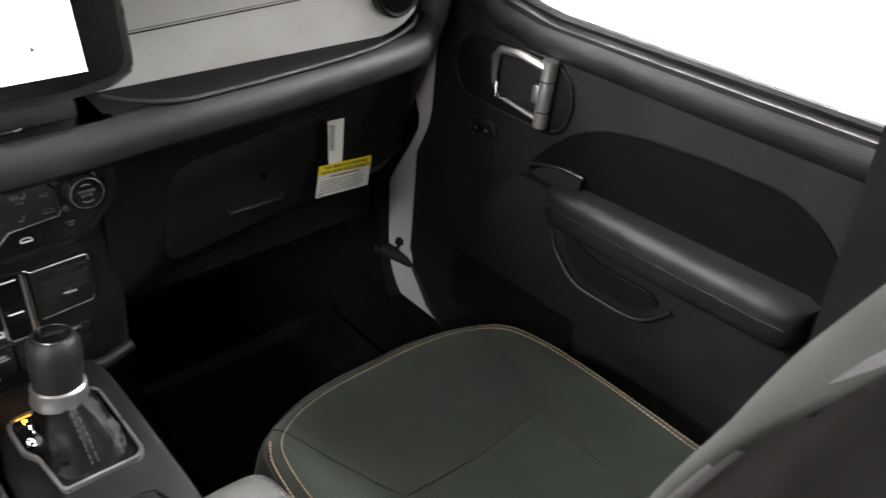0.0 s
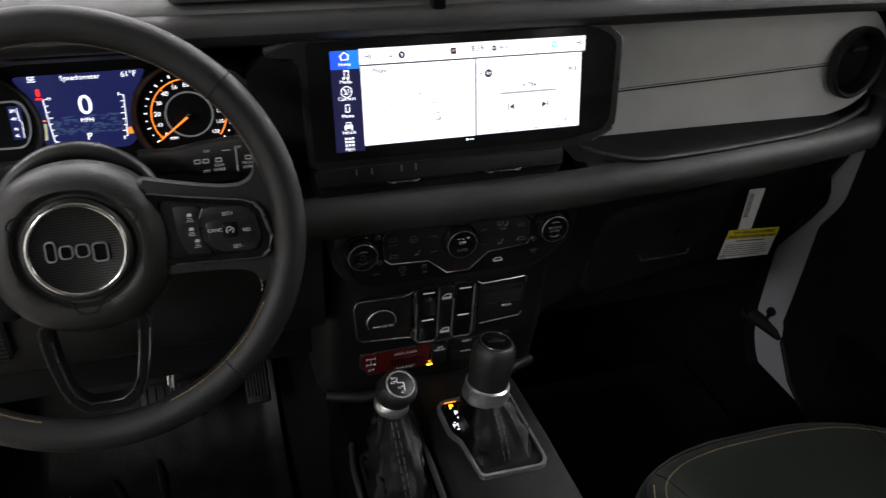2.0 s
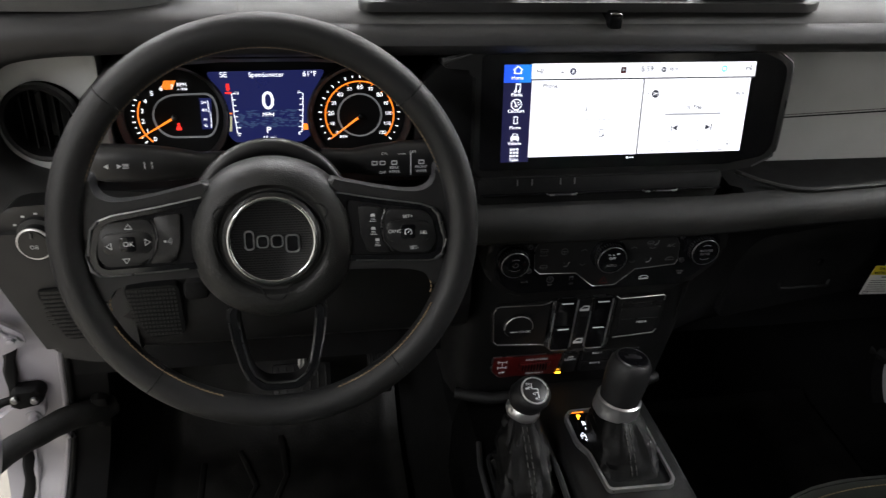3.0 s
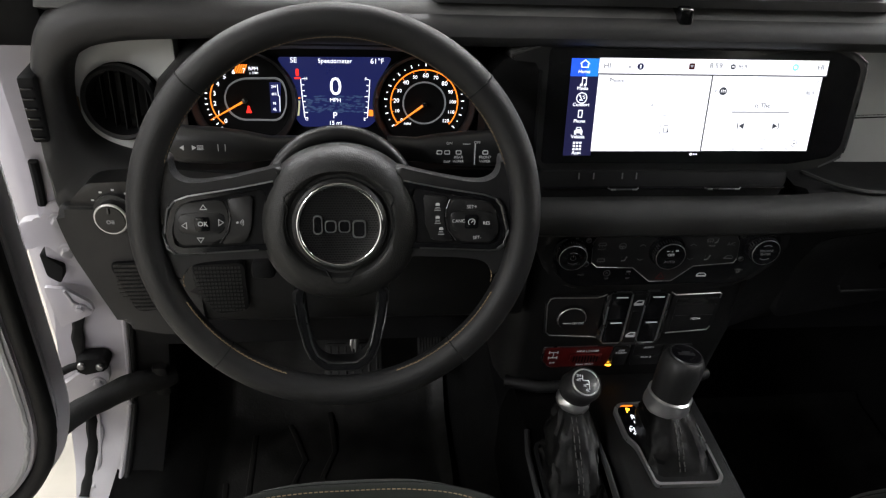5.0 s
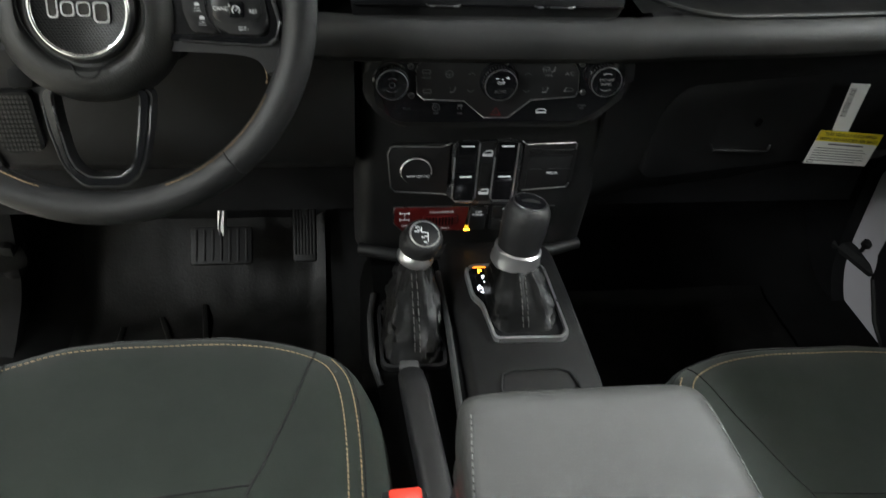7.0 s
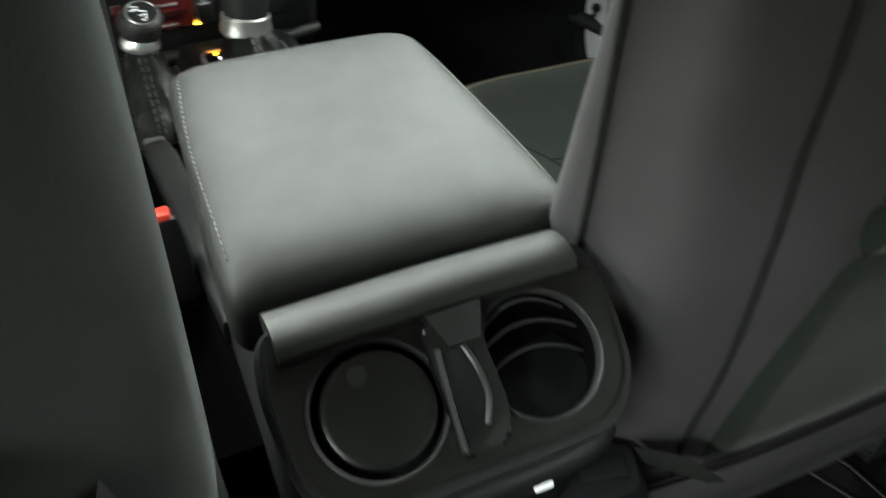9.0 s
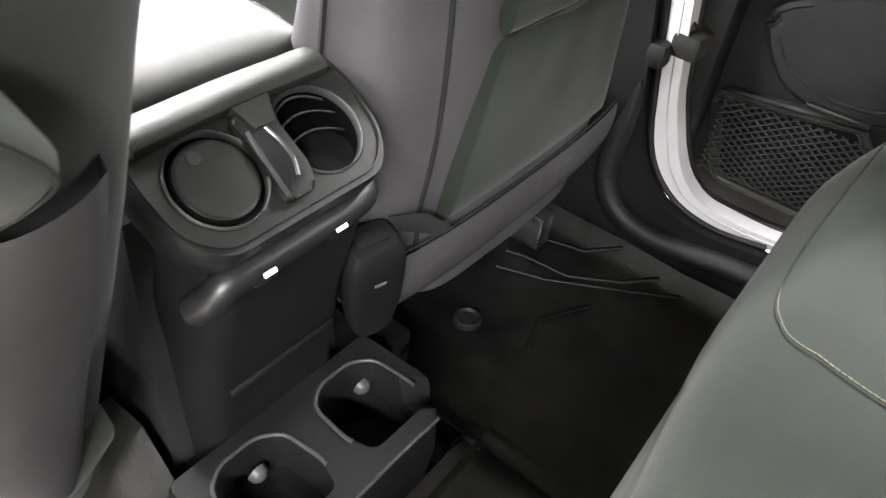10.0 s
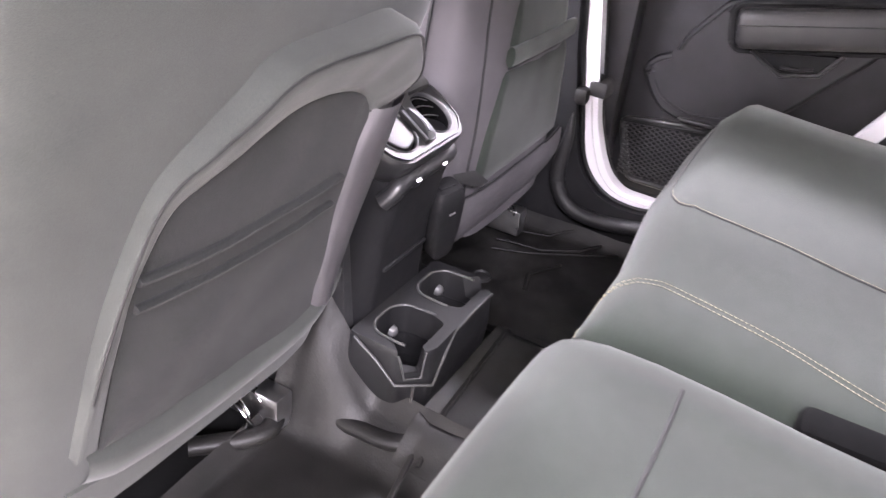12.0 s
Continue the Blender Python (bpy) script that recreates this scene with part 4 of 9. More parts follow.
for k in range(13):
    x, y = polar(SX, SY, 0.0338, 217 - 256 * k / 12)
    cl(str(k * 10), x, y, 0.0072 if k in (2, 4, 6, 8) else 0.0058, LITWHITE, speedo)
cl("MPH", 0.0815, -0.0405, 0.0045, LITWHITE, speedo)
x, y = polar(SX, SY, 0.0445, 217.5)
part("needle", tube(bmesh.new(), [C @ Vector((SX, SY, 0.003)), C @ Vector((x, y, 0.002))], [0.0015, 0.0006], 6), LITORANGE, speedo, "orange needle")
part("needle_hub", cyl(bmesh.new(), 0.003, 0.003, 0, 0.005, C @ Matrix.Translation((SX, SY, 0)), 16, 0.001), DARKCHROME, speedo)

tacho = dial(TX, TY, "tachometer", "rev counter with orange needle at zero", 0.05)
part("scale_line", ring_of(bmesh.new(), 0.0392, 0.0007, C @ Matrix.Translation((TX, TY, -0.002)), 40, 6, 0.5, 152, 228), LITORANGE, tacho)
o = soften([(-0.0702, 0.0141), (-0.1116, 0.0132), (-0.1269, 0.0049), (-0.1334, -0.0117), (-0.1279, -0.0285), (-0.1157, -0.0373), (-0.0687, -0.0377), (-0.0606, -0.0212), (-0.0602, -0.0010), (-0.0640, 0.0102)], 0.012)
part("info_frame", frame_ring(bmesh.new(), o, [((x + 0.097) * 0.958 - 0.097, (y + 0.012) * 0.94 - 0.012) for x, y in o], -0.003, 0.0, C), GAUGERING, tacho)
part("info_display", prism(bmesh.new(), [(-0.0795, -0.028), (-0.0690, -0.028), (-0.0665, 0.008), (-0.0795, 0.008)], -0.0025, -0.0015, C), LCD, tacho)
for t, y in (("2H", 0.0035), ("4H", -0.0051), ("N", -0.0162), ("4L", -0.0233)):
    cl(t, -0.0748, y, 0.0048, LITWHITE, tacho)
part("mode_line", tube(bmesh.new(), [C @ Vector((x, y, -0.001)) for x, y in ((-0.0705, 0.006), (-0.0700, -0.008), (-0.0685, -0.008), (-0.0690, -0.026))], 0.0004, 5), LITWHITE, tacho)
for k in range(8):
    x, y = polar(TX, TY, 0.0345, 226.6 - 139 * k / 7)
    cl(str(k), x, y, 0.0074, LITWHITE, tacho)
ticks = bmesh.new()
for k in range(15):
    a = 229 - 118 * k / 14
    x, y = polar(TX, TY, 0.0446, a)
    box(ticks, -0.0018 if k % 2 else -0.0009, 0.0018 if k % 2 else 0.0009, -0.0006, 0.0006, 0, 0.0004, 0, C @ pose(x, y, -0.002, 0, 0, a))
part("ticks", ticks, LITWHITE, tacho)
cl("RPM", -0.0965, 0.0242, 0.0058, LITWHITE, tacho)
cl("x 1000", -0.0960, 0.0192, 0.0036, LITWHITE, tacho)
hatch = bmesh.new()
for k in range(5):
    x = -0.1195 + 0.0026 * k
    prism(hatch, [(x, 0.0185), (x + 0.0017, 0.0185), (x + 0.0062, 0.0285), (x + 0.0045, 0.0285)], -0.0025, -0.0018, C)
part("red_line", hatch, LITORANGE, tacho, "hatched orange red line zone")
lamp_ = cyl(bmesh.new(), 0.0014, 0.0014, -0.0025, -0.0015, C @ Matrix.Translation((-0.105, -0.0215, 0)), 12)
prism(lamp_, soften([(-0.1082, -0.0285), (-0.1018, -0.0285), (-0.1032, -0.0232), (-0.1068, -0.0232)], 0.001), -0.0025, -0.0015, C)
part("belt_lamp", lamp_, LITRED, tacho)
x, y = polar(TX, TY, 0.0465, 210)
part("needle", tube(bmesh.new(), [C @ Vector((TX, TY, 0.003)), C @ Vector((x, y, 0.002))], [0.0015, 0.0006], 6), LITORANGE, tacho, "orange needle")
part("needle_hub", cyl(bmesh.new(), 0.003, 0.003, 0, 0.005, C @ Matrix.Translation((TX, TY, 0)), 16, 0.001), DARKCHROME, tacho)

# ---- climate panel and switch bank ----
climate = thing("climate_panel", "black climate control panel with three rotary knobs", "control panel", (-0.012, 0.6, 0.64))
K = face(-0.012, 0.5495, 0.6815, 2)
part("surround", prism(bmesh.new(), soften([(-0.150, -0.016), (-0.148, 0.026), (-0.130, 0.042), (0.112, 0.046), (0.140, 0.043), (0.148, 0.026), (0.149, -0.004), (0.104, -0.047), (-0.112, -0.049)], 0.012), -0.08, -0.004, K, 0.006, 3), SHADEDASH, climate)
fascia = part("fascia", prism(bmesh.new(), soften([(-0.1385, -0.015), (-0.1365, 0.008), (-0.133, 0.022), (-0.1154, 0.0325), (-0.012, 0.0350), (0.1074, 0.0374), (0.1265, 0.0360), (0.134, 0.0262), (0.1389, 0.0021), (0.1174, -0.0222), (0.093, -0.0385), (-0.1047, -0.040), (-0.1194, -0.0339)], 0.008), -0.01, 0.0, K, 0.001), GLOSS, climate, "gloss black fascia")
edge = bmesh.new()
for pts in (((-0.1026, 0.0325), (-0.0140, 0.0332)), ((0.0025, 0.0334), (0.0937, 0.0343), (0.0988, 0.0311))):
    tube(edge, [K @ Vector((x, y, 0.001)) for x, y in pts], 0.0008, 6)
part("trim_line", edge, EDGE, climate, "bright upper trim line")
field = [(-0.0890, 0.0305), (-0.0940, 0.0221), (-0.0918, -0.0054), (-0.0846, -0.0120), (-0.0404, -0.0136), (-0.0169, -0.0337), (0.0105, -0.0335), (0.0339, -0.0125), (0.0831, -0.0085), (0.0858, -0.0028), (0.0839, 0.0196), (0.0774, 0.0306)]
part("button_field", prism(bmesh.new(), soften(field, 0.003), -0.002, 0.0012, K, 0.0006), BLACK, climate)
part("field_line", tube(bmesh.new(), [K @ Vector((x, y, 0.0012)) for x, y in field[2:10]], 0.0006, 6), EDGE, climate)
part("field_line", tube(bmesh.new(), [K @ Vector((x, y, 0.0012)) for x, y in field[9:] + field[:3]], 0.0004, 6), DARKCHROME, climate)


def knob(x, y, r, h, texts):
    k = part("knob", lathe(bmesh.new(), [(r + 0.003, 0.0), (r + 0.003, 0.003), (r + 0.001, 0.004), (r * 0.97, h - 0.003), (r * 0.92, h), (r * 0.82, h - 0.001), (0.0001, h - 0.0012)], K @ Matrix.Translation((x, y, 0)), 44, False), GLOSS, climate, "black rotary knob")
    rib = bmesh.new()
    for i in range(36):
        a = 2 * math.pi * i / 36
        box(rib, -0.0005, 0.0005, -0.0006, 0.0006, 0.005, h - 0.004, 0, K @ pose(x + r * math.cos(a), y + r * math.sin(a), 0, 0, 0, math.degrees(a)))
    part("ribs", rib, BLACK, k)
    part("bright_ring", ring_of(bmesh.new(), r * 0.94, 0.0006, K @ Matrix.Translation((x, y, h - 0.0006)), 40, 6), EDGE, k)
    for t, dy, size in texts:
        lettering(t, size, K @ Matrix.Translation((x, y + dy, h - 0.0005)), FAINT if t != "OFF" else ICON, k)
    return k


power_knob = knob(-0.1195, 0.0108, 0.0172, 0.016, ())
mk = ring_of(bmesh.new(), 0.0030, 0.0003, K @ Matrix.Translation((-0.1195, 0.0108, 0.0156)), 18, 5, 0.5, 120, 420)
box(mk, -0.0003, 0.0003, 0.001, 0.004, 0, 0.0004, 0, K @ Matrix.Translation((-0.1195, 0.0108, 0.0155)))
ring_of(mk, 0.0075, 0.0005, K @ Matrix.Translation((-0.1195, 0.0108, 0.0156)), 12, 5, 0.5, 55, 125)
ring_of(mk, 0.0080, 0.0004, K @ Matrix.Translation((-0.1195, 0.0108, 0.0156)), 12, 5, 0.5, 225, 315)
part("power_mark", mk, FAINT, power_knob)
fan_knob = knob(-0.0040, 0.0108, 0.0182, 0.016, (("OFF", 0.0022, 0.0048), ("AUTO", -0.0075, 0.0046)))
mk = bmesh.new()
for a in (20, 110, 200, 290):
    prism(mk, [(0.0003, -0.0004), (0.0026, -0.0012), (0.003, 0.0006), (0.0005, 0.0006)], 0, 0.0004, K @ pose(-0.0034, 0.0085 + 0.0108, 0.0155 - 0.001, 0, 0, a))
box(mk, -0.010, -0.0068, 0.0178, 0.0184, 0.0148, 0.0153, 0, K)
box(mk, 0.0008, 0.0042, 0.0178, 0.0196, 0.0148, 0.0153, 0, K)
part("fan_mark", mk, ICON, fan_knob)
browse_knob = knob(0.1112, 0.0146, 0.0175, 0.016, (("BROWSE", 0.0022, 0.0042), ("ENTER", -0.0024, 0.0042)))
mk = bmesh.new()
for a0, a1, r in ((60, 120, 0.0098), (235, 305, 0.0098)):
    ring_of(mk, r, 0.0006, K @ Matrix.Translation((0.1112, 0.0146, 0.0156)), 10, 5, 0.5, a0, a1)
part("rim_print", mk, FAINT, browse_knob)
ic = bmesh.new()


def pictogram(x, y, w, h, tail=0):
    """A small printed outline with strokes under it."""
    o = soften([(x - w, y - h), (x + w, y - h), (x + w * 0.8, y + h), (x - w * 0.8, y + h)], 0.001)
    frame_ring(ic, o, [((a - x) * 0.78 + x, (b - y) * 0.66 + y) for a, b in o], 0.001, 0.0015, K)
    for k in range(tail):
        u = x - w * 0.6 + 1.2 * w * k / max(1, tail - 1)
        box(ic, u - 0.0003, u + 0.0003, y - h - 0.0022, y - h + 0.001, 0.001, 0.0015, 0, K)


pictogram(-0.0824, 0.0200, 0.0052, 0.0020, 3)
pictogram(-0.0810, -0.0021, 0.0052, 0.0022, 3)
pictogram(0.0470, 0.0240, 0.0045, 0.0018, 3)
tube(ic, [K @ Vector(p) for p in ((0.0565, 0.0262, 0.0014), (0.0560, 0.0215, 0.0014), (0.0525, 0.0200, 0.0014))], 0.0009, 6)
for x in (-0.0535, 0.0485):
    tube(ic, [K @ Vector(p) for p in ((x + 0.003, 0.0025, 0.0014), (x + 0.0012, -0.003, 0.0014), (x - 0.003, -0.0034, 0.0014))], 0.0009, 6)
    tube(ic, [K @ Vector(p) for p in ((x - 0.003, 0.0005, 0.0014), (x - 0.0026, 0.0022, 0.0014))], 0.0003, 5)
ring_of(ic, 0.0040, 0.0005, K @ Matrix.Translation((-0.0579, 0.0172, 0.0014)), 18, 6, 0.4)
box(ic, -0.0612, -0.0546, 0.0166, 0.0174, 0.001, 0.0015, 0, K)
box(ic, -0.0583, -0.0575, 0.0134, 0.0170, 0.001, 0.0015, 0, K)
tube(ic, [K @ Vector(p) for p in ((0.0695, -0.0022, 0.0014), (0.0725, 0.0018, 0.0014), (0.0780, 0.0018, 0.0014), (0.0805, -0.0005, 0.0014), (0.0800, -0.0022, 0.0014), (0.0695, -0.0022, 0.0014))], 0.0004, 5)
ring_of(ic, 0.0040, 0.0004, K @ Matrix.Translation((-0.0704, -0.0215, 0.0004)), 16, 6, 0.4)
tube(ic, [K @ Vector(p) for p in ((-0.0722, -0.0225, 0.0006), (-0.0704, -0.0195, 0.0006), (-0.0688, -0.0225, 0.0006))], 0.0003, 5)
box(ic, -0.0465, -0.0415, -0.0205, -0.0185, 0.0, 0.0006, 0, K)
for x in (-0.046, -0.042):
    tube(ic, [K @ Vector((x, -0.021, 0.0004)), K @ Vector((x - 0.001, -0.0225, 0.0004)), K @ Vector((x, -0.024, 0.0004))], 0.0003, 5)
for s, y in ((1, 0.0178), (-1, -0.0021)):
    for x in (-0.0338, 0.0275):
        tube(ic, [K @ Vector((x - 0.0036, y - s * 0.0012, 0.0014)), K @ Vector((x, y + s * 0.0012, 0.0014)), K @ Vector((x + 0.0036, y - s * 0.0012, 0.0014))], 0.0004, 5)
tagged(part("icons", ic, FAINT, climate), kind="stuff")
for t, x, y, size in (("FRONT", -0.0824, 0.0128, 0.0030), ("MODE", 0.0504, 0.0160, 0.0028), ("A/C", 0.0738, 0.0180, 0.0058), ("MUTE", -0.1022, -0.0226, 0.0032), ("OFF", -0.0704, -0.0285, 0.0032), ("OFF", -0.0440, -0.0285, 0.0032), ("SCREEN", 0.0926, -0.0190, 0.0028), ("OFF", 0.0926, -0.0225, 0.003)):
    lettering(t, size, K @ Matrix.Translation((x, y, 0.0014)), FAINT, climate)
part("hazard_mark", frame_ring(bmesh.new(), [(-0.010, -0.0305), (0.002, -0.0305), (-0.004, -0.0205)], [(-0.0084, -0.0297), (0.0004, -0.0297), (-0.004, -0.0222)], 0.0011, 0.0016, K), REDPANEL, climate)
mk = box(bmesh.new(), 0.0415, 0.0535, -0.0285, -0.0270, 0.0, 0.0006, 0, K)
tube(mk, [K @ Vector(p) for p in ((0.0415, -0.026, 0.0004), (0.0445, -0.0235, 0.0004), (0.0505, -0.0235, 0.0004), (0.0535, -0.026, 0.0004))], 0.0005, 5)
part("car_marks", mk, ICON, climate)
for x, y in ((-0.0994, 0.0252), (-0.0976, -0.0077), (0.0862, 0.0290), (0.0917, -0.0037)):
    sc = part("screw", lathe(bmesh.new(), [(0.0034, 0.0), (0.0034, 0.0012), (0.0028, 0.0018), (0.0001, 0.0018)], K @ Matrix.Translation((x, y, 0)), 16, False), DARKCHROME, climate, "small bright screw")
    part("screw_slot", box(bmesh.new(), -0.0018, 0.0018, -0.0005, 0.0005, 0.0017, 0.0021, 0, K @ pose(x, y, 0, 0, 0, 35)), SEAM, sc)

stack = thing("centre_stack", "black lower centre stack", "console", (-0.01, 0.65, 0.4), kind="structure")
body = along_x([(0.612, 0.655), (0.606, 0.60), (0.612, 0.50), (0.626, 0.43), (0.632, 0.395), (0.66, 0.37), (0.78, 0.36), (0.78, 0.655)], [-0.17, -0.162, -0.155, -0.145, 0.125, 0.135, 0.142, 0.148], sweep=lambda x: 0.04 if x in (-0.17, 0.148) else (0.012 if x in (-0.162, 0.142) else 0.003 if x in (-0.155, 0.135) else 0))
part("body", loft(bmesh.new(), body), SHADEDASH, stack)
part("lower_ledge", tube(bmesh.new(), [(-0.165, 0.635, 0.402), (-0.12, 0.617, 0.404), (0.1, 0.617, 0.406), (0.14, 0.635, 0.404)], 0.009, 10), SHADEDASH, stack)

B = face(-0.013, 0.6055, 0.545, -2)
socket = thing("power_socket_panel", "black power socket panel with a round cap", "socket", (-0.1, 0.61, 0.51))
part("plate", prism(bmesh.new(), soften([(-0.1145, -0.0295), (-0.1090, -0.0335), (-0.042, -0.0395), (-0.042, 0.0395), (-0.1130, 0.0375), (-0.1195, 0.0240)], 0.004), -0.01, 0.002, B, 0.001), BLACK, socket)
part("trim_line", tube(bmesh.new(), [B @ Vector((x, y, 0.0022)) for x, y in ((-0.0420, -0.0370), (-0.0470, -0.0352), (-0.1077, -0.0305), (-0.1132, -0.0245), (-0.1176, 0.0238), (-0.1145, 0.0335), (-0.1100, 0.0355), (-0.0530, 0.0345), (-0.0440, 0.0375), (-0.0401, 0.0400))], 0.0009, 6), EDGE, socket)
cap = part("cap", lathe(bmesh.new(), [(0.0195, 0.002), (0.0195, 0.006), (0.018, 0.0085), (0.0001, 0.009)], B @ Matrix.Translation((-0.0828, 0.0025, 0)), 36, False), BLACK, socket, "round socket cap")
part("cap_ring", ring_of(bmesh.new(), 0.0183, 0.0014, B @ Matrix.Translation((-0.0828, 0.0025, 0.0075)), 36, 6, 0.5, -12, 205), SILVER, cap)
lettering("12V DC", 0.0050, B @ Matrix.Translation((-0.0745, -0.0035, 0.0094)), ICON, cap)
part("key_mark", box(bmesh.new(), -0.0945, -0.0835, -0.0040, -0.0025, 0.009, 0.0096, 0.0003, B), ICON, cap)

win = thing("window_switches", "window switch pack in a satin silver frame", "switch", (-0.012, 0.61, 0.5))
o = soften([(-0.0395, 0.0400), (-0.0366, -0.0178), (-0.0440, -0.0343), (-0.0330, -0.0465), (-0.0192, -0.0505), (0.0400, -0.0515), (0.0490, -0.0418), (0.0478, 0.0379), (0.0376, 0.0421), (-0.0105, 0.0415)], 0.004)
part("frame_plate", prism(bmesh.new(), o, -0.01, 0.0035, B, 0.0015), FRAMESILVER, win, "satin silver frame")
for x0, x1 in ((-0.0335, -0.0080), (0.0162, 0.0405)):
    well = rounded(x0 - 0.0016, x1 + 0.0016, -0.0445, 0.0425, 0.003)
    bay = part("rocker_bay", prism(bmesh.new(), well, 0.002, 0.0042, B), SEAM, win)
    part("bay_edge", tube(bmesh.new(), [B @ Vector((x, y, 0.0045)) for x, y in ((x0 - 0.002, 0.020), (x0 - 0.002, -0.0400), (x0 + 0.0025, -0.0455), (x1 - 0.0025, -0.0455), (x1 + 0.002, -0.0400), (x1 + 0.002, 0.040))], 0.0013, 6), SILVER, bay, "bright silver edge")
    for y0, y1 in ((-0.0430, -0.0030), (-0.0005, 0.0415)):
        rk = part("rocker", loft(bmesh.new(), [[B @ Vector((x, y0, 0.002)), B @ Vector((x, y0 + 0.001, z0)), B @ Vector((x, (y0 + y1) / 2, z1)), B @ Vector((x, y1 - 0.006, z0)), B @ Vector((x, y1, z0 - 0.001)), B @ Vector((x, y1, 0.002))] for x, z0, z1 in ((x0, 0.0055, 0.0045), (x0 + 0.0012, 0.0075, 0.0058), (x1 - 0.0012, 0.0075, 0.0058), (x1, 0.0055, 0.0045))]), GLOSS, win, "gloss black rocker")
        part("rocker_mark", box(bmesh.new(), (x0 + x1) / 2 - 0.0078, (x0 + x1) / 2 + 0.0078, y1 - 0.0042, y1 - 0.0028, 0.0066, 0.0078, 0, B), WHITEPRINT, rk)
part("middle_bar", box(bmesh.new(), -0.0045, 0.0135, -0.0460, 0.0415, 0.001, 0.0045, 0.001, B), BLACK, win)
part("lock_rocker", box(bmesh.new(), -0.0015, 0.0112, -0.0220, 0.0130, 0.004, 0.0075, 0.002, B), MATT, win)
for y in (0.0262, -0.0310):
    o = soften([(-0.0018, y - 0.0042), (0.0112, y - 0.0042), (0.0112, y + 0.0044), (0.0030, y + 0.0044), (-0.0018, y - 0.0005)], 0.0012)
    mk = frame_ring(bmesh.new(), o, [((a - 0.0052) * 0.68 + 0.0052, (b - y) * 0.45 + y + 0.0012) for a, b in o], 0.0045, 0.0052, B)
    part("window_mark", mk, ICON, win)

media = thing("media_cover", "black media port cover with a silver edge", "cover", (0.06, 0.61, 0.51))
part("plate", prism(bmesh.new(), soften([(0.051, -0.0325), (0.112, -0.028), (0.1178, -0.02), (0.1178, 0.036), (0.113, 0.041), (0.051, 0.0385)], 0.004), -0.01, 0.003, B, 0.001), BLACK, media)
part("flap", prism(bmesh.new(), soften([(0.0575, -0.0265), (0.1105, -0.0220), (0.1128, 0.0225), (0.0575, 0.0210)], 0.003), 0.002, 0.0055, B, 0.001), BLACK, media)
part("flap_line", box(bmesh.new(), 0.0600, 0.1120, 0.0028, 0.0036, 0.0053, 0.0059, 0, B), DARKCHROME, media)
part("slot", box(bmesh.new(), 0.0720, 0.0990, 0.0265, 0.0310, 0.003, 0.0045, 0.001, B), SEAM, media)
for x0, x1 in ((0.0565, 0.0715), (0.0995, 0.1125)):
    part("hinge_block", box(bmesh.new(), x0, x1, 0.0250, 0.0315, 0.003, 0.0055, 0.001, B), BLACK, media)
part("trim_line", tube(bmesh.new(), [B @ Vector((x, y, 0.0035)) for x, y in ((0.0465, 0.0427), (0.0530, 0.0377), (0.1130, 0.0401), (0.1160, 0.0380), (0.1155, 0.0312))], 0.0010, 6), EDGE, media)
part("trim_line", tube(bmesh.new(), [B @ Vector((x, y, 0.0035)) for x, y in ((0.0540, -0.0302), (0.1116, -0.0259), (0.1146, -0.0197))], 0.0011, 6), EDGE, media)
lettering("MEDIA", 0.0050, B @ Matrix.Translation((0.0895, -0.0030, 0.006)), ICON, media)

axle = thing("axle_lock_panel", "dark red axle locker switch panel with amber glow", "switch", (-0.06, 0.62, 0.44))
A = face(-0.0605, 0.6185, 0.463, -6)
part("plate", prism(bmesh.new(), soften([(-0.061, -0.008), (-0.048, -0.0225), (0.062, -0.0215), (0.0645, 0.021), (-0.061, 0.021)], 0.004), -0.008, 0.002, A, 0.001), FRAMESILVER, axle)
part("red_field", prism(bmesh.new(), soften([(-0.059, -0.007), (-0.047, -0.0205), (0.034, -0.0198), (0.038, 0.0195), (-0.059, 0.0195)], 0.003), 0.001, 0.0032, A, 0.0004), REDPANEL, axle, "dark red field")
part("rocker", box(bmesh.new(), -0.022, 0.024, -0.0075, 0.008, 0.002, 0.007, 0.003, A), REDPANEL, axle)
grip = bmesh.new()
for k in range(9):
    box(grip, -0.017 + 0.0042 * k - 0.0008, -0.017 + 0.0042 * k + 0.0008, -0.006, 0.006, 0.0065, 0.008, 0.0004, A)
part("grip_ribs", grip, MATT, axle)
part("off_road_button", prism(bmesh.new(), rounded(0.0405, 0.0615, -0.019, 0.019, 0.003), 0.001, 0.0045, A, 0.001), BLACK, axle)
part("amber_lamp", box(bmesh.new(), 0.0335, 0.042, -0.0205, -0.0172, 0.003, 0.0045, 0.0008, A), LITAMBER, axle, "lit amber lamp")
for t, x, y, size, mt in (("AXLE LOCKER", 0.002, 0.0135, 0.0050, ICON), ("REAR ONLY", 0.002, -0.0145, 0.0048, ICON), ("OFF", -0.046, -0.0095, 0.005, ICON), ("OFF", 0.051, 0.0125, 0.0048, ICON), ("ROAD+", 0.051, 0.0078, 0.0048, ICON)):
    lettering(t, size, A @ Matrix.Translation((x, y, 0.0048)), mt, axle)
ax = bmesh.new()
for y in (0.011, 0.0):
    box(ax, -0.052, -0.04, y - 0.0006, y + 0.0006, 0.0034, 0.0038, 0, A)
    for x in (-0.052, -0.0402):
        box(ax, x - 0.0007, x + 0.0007, y - 0.0025, y + 0.0025, 0.0034, 0.0038, 0, A)
box(ax, -0.0465, -0.0455, 0.0, 0.011, 0.0034, 0.0038, 0, A)
part("axle_mark", ax, ICON, axle)
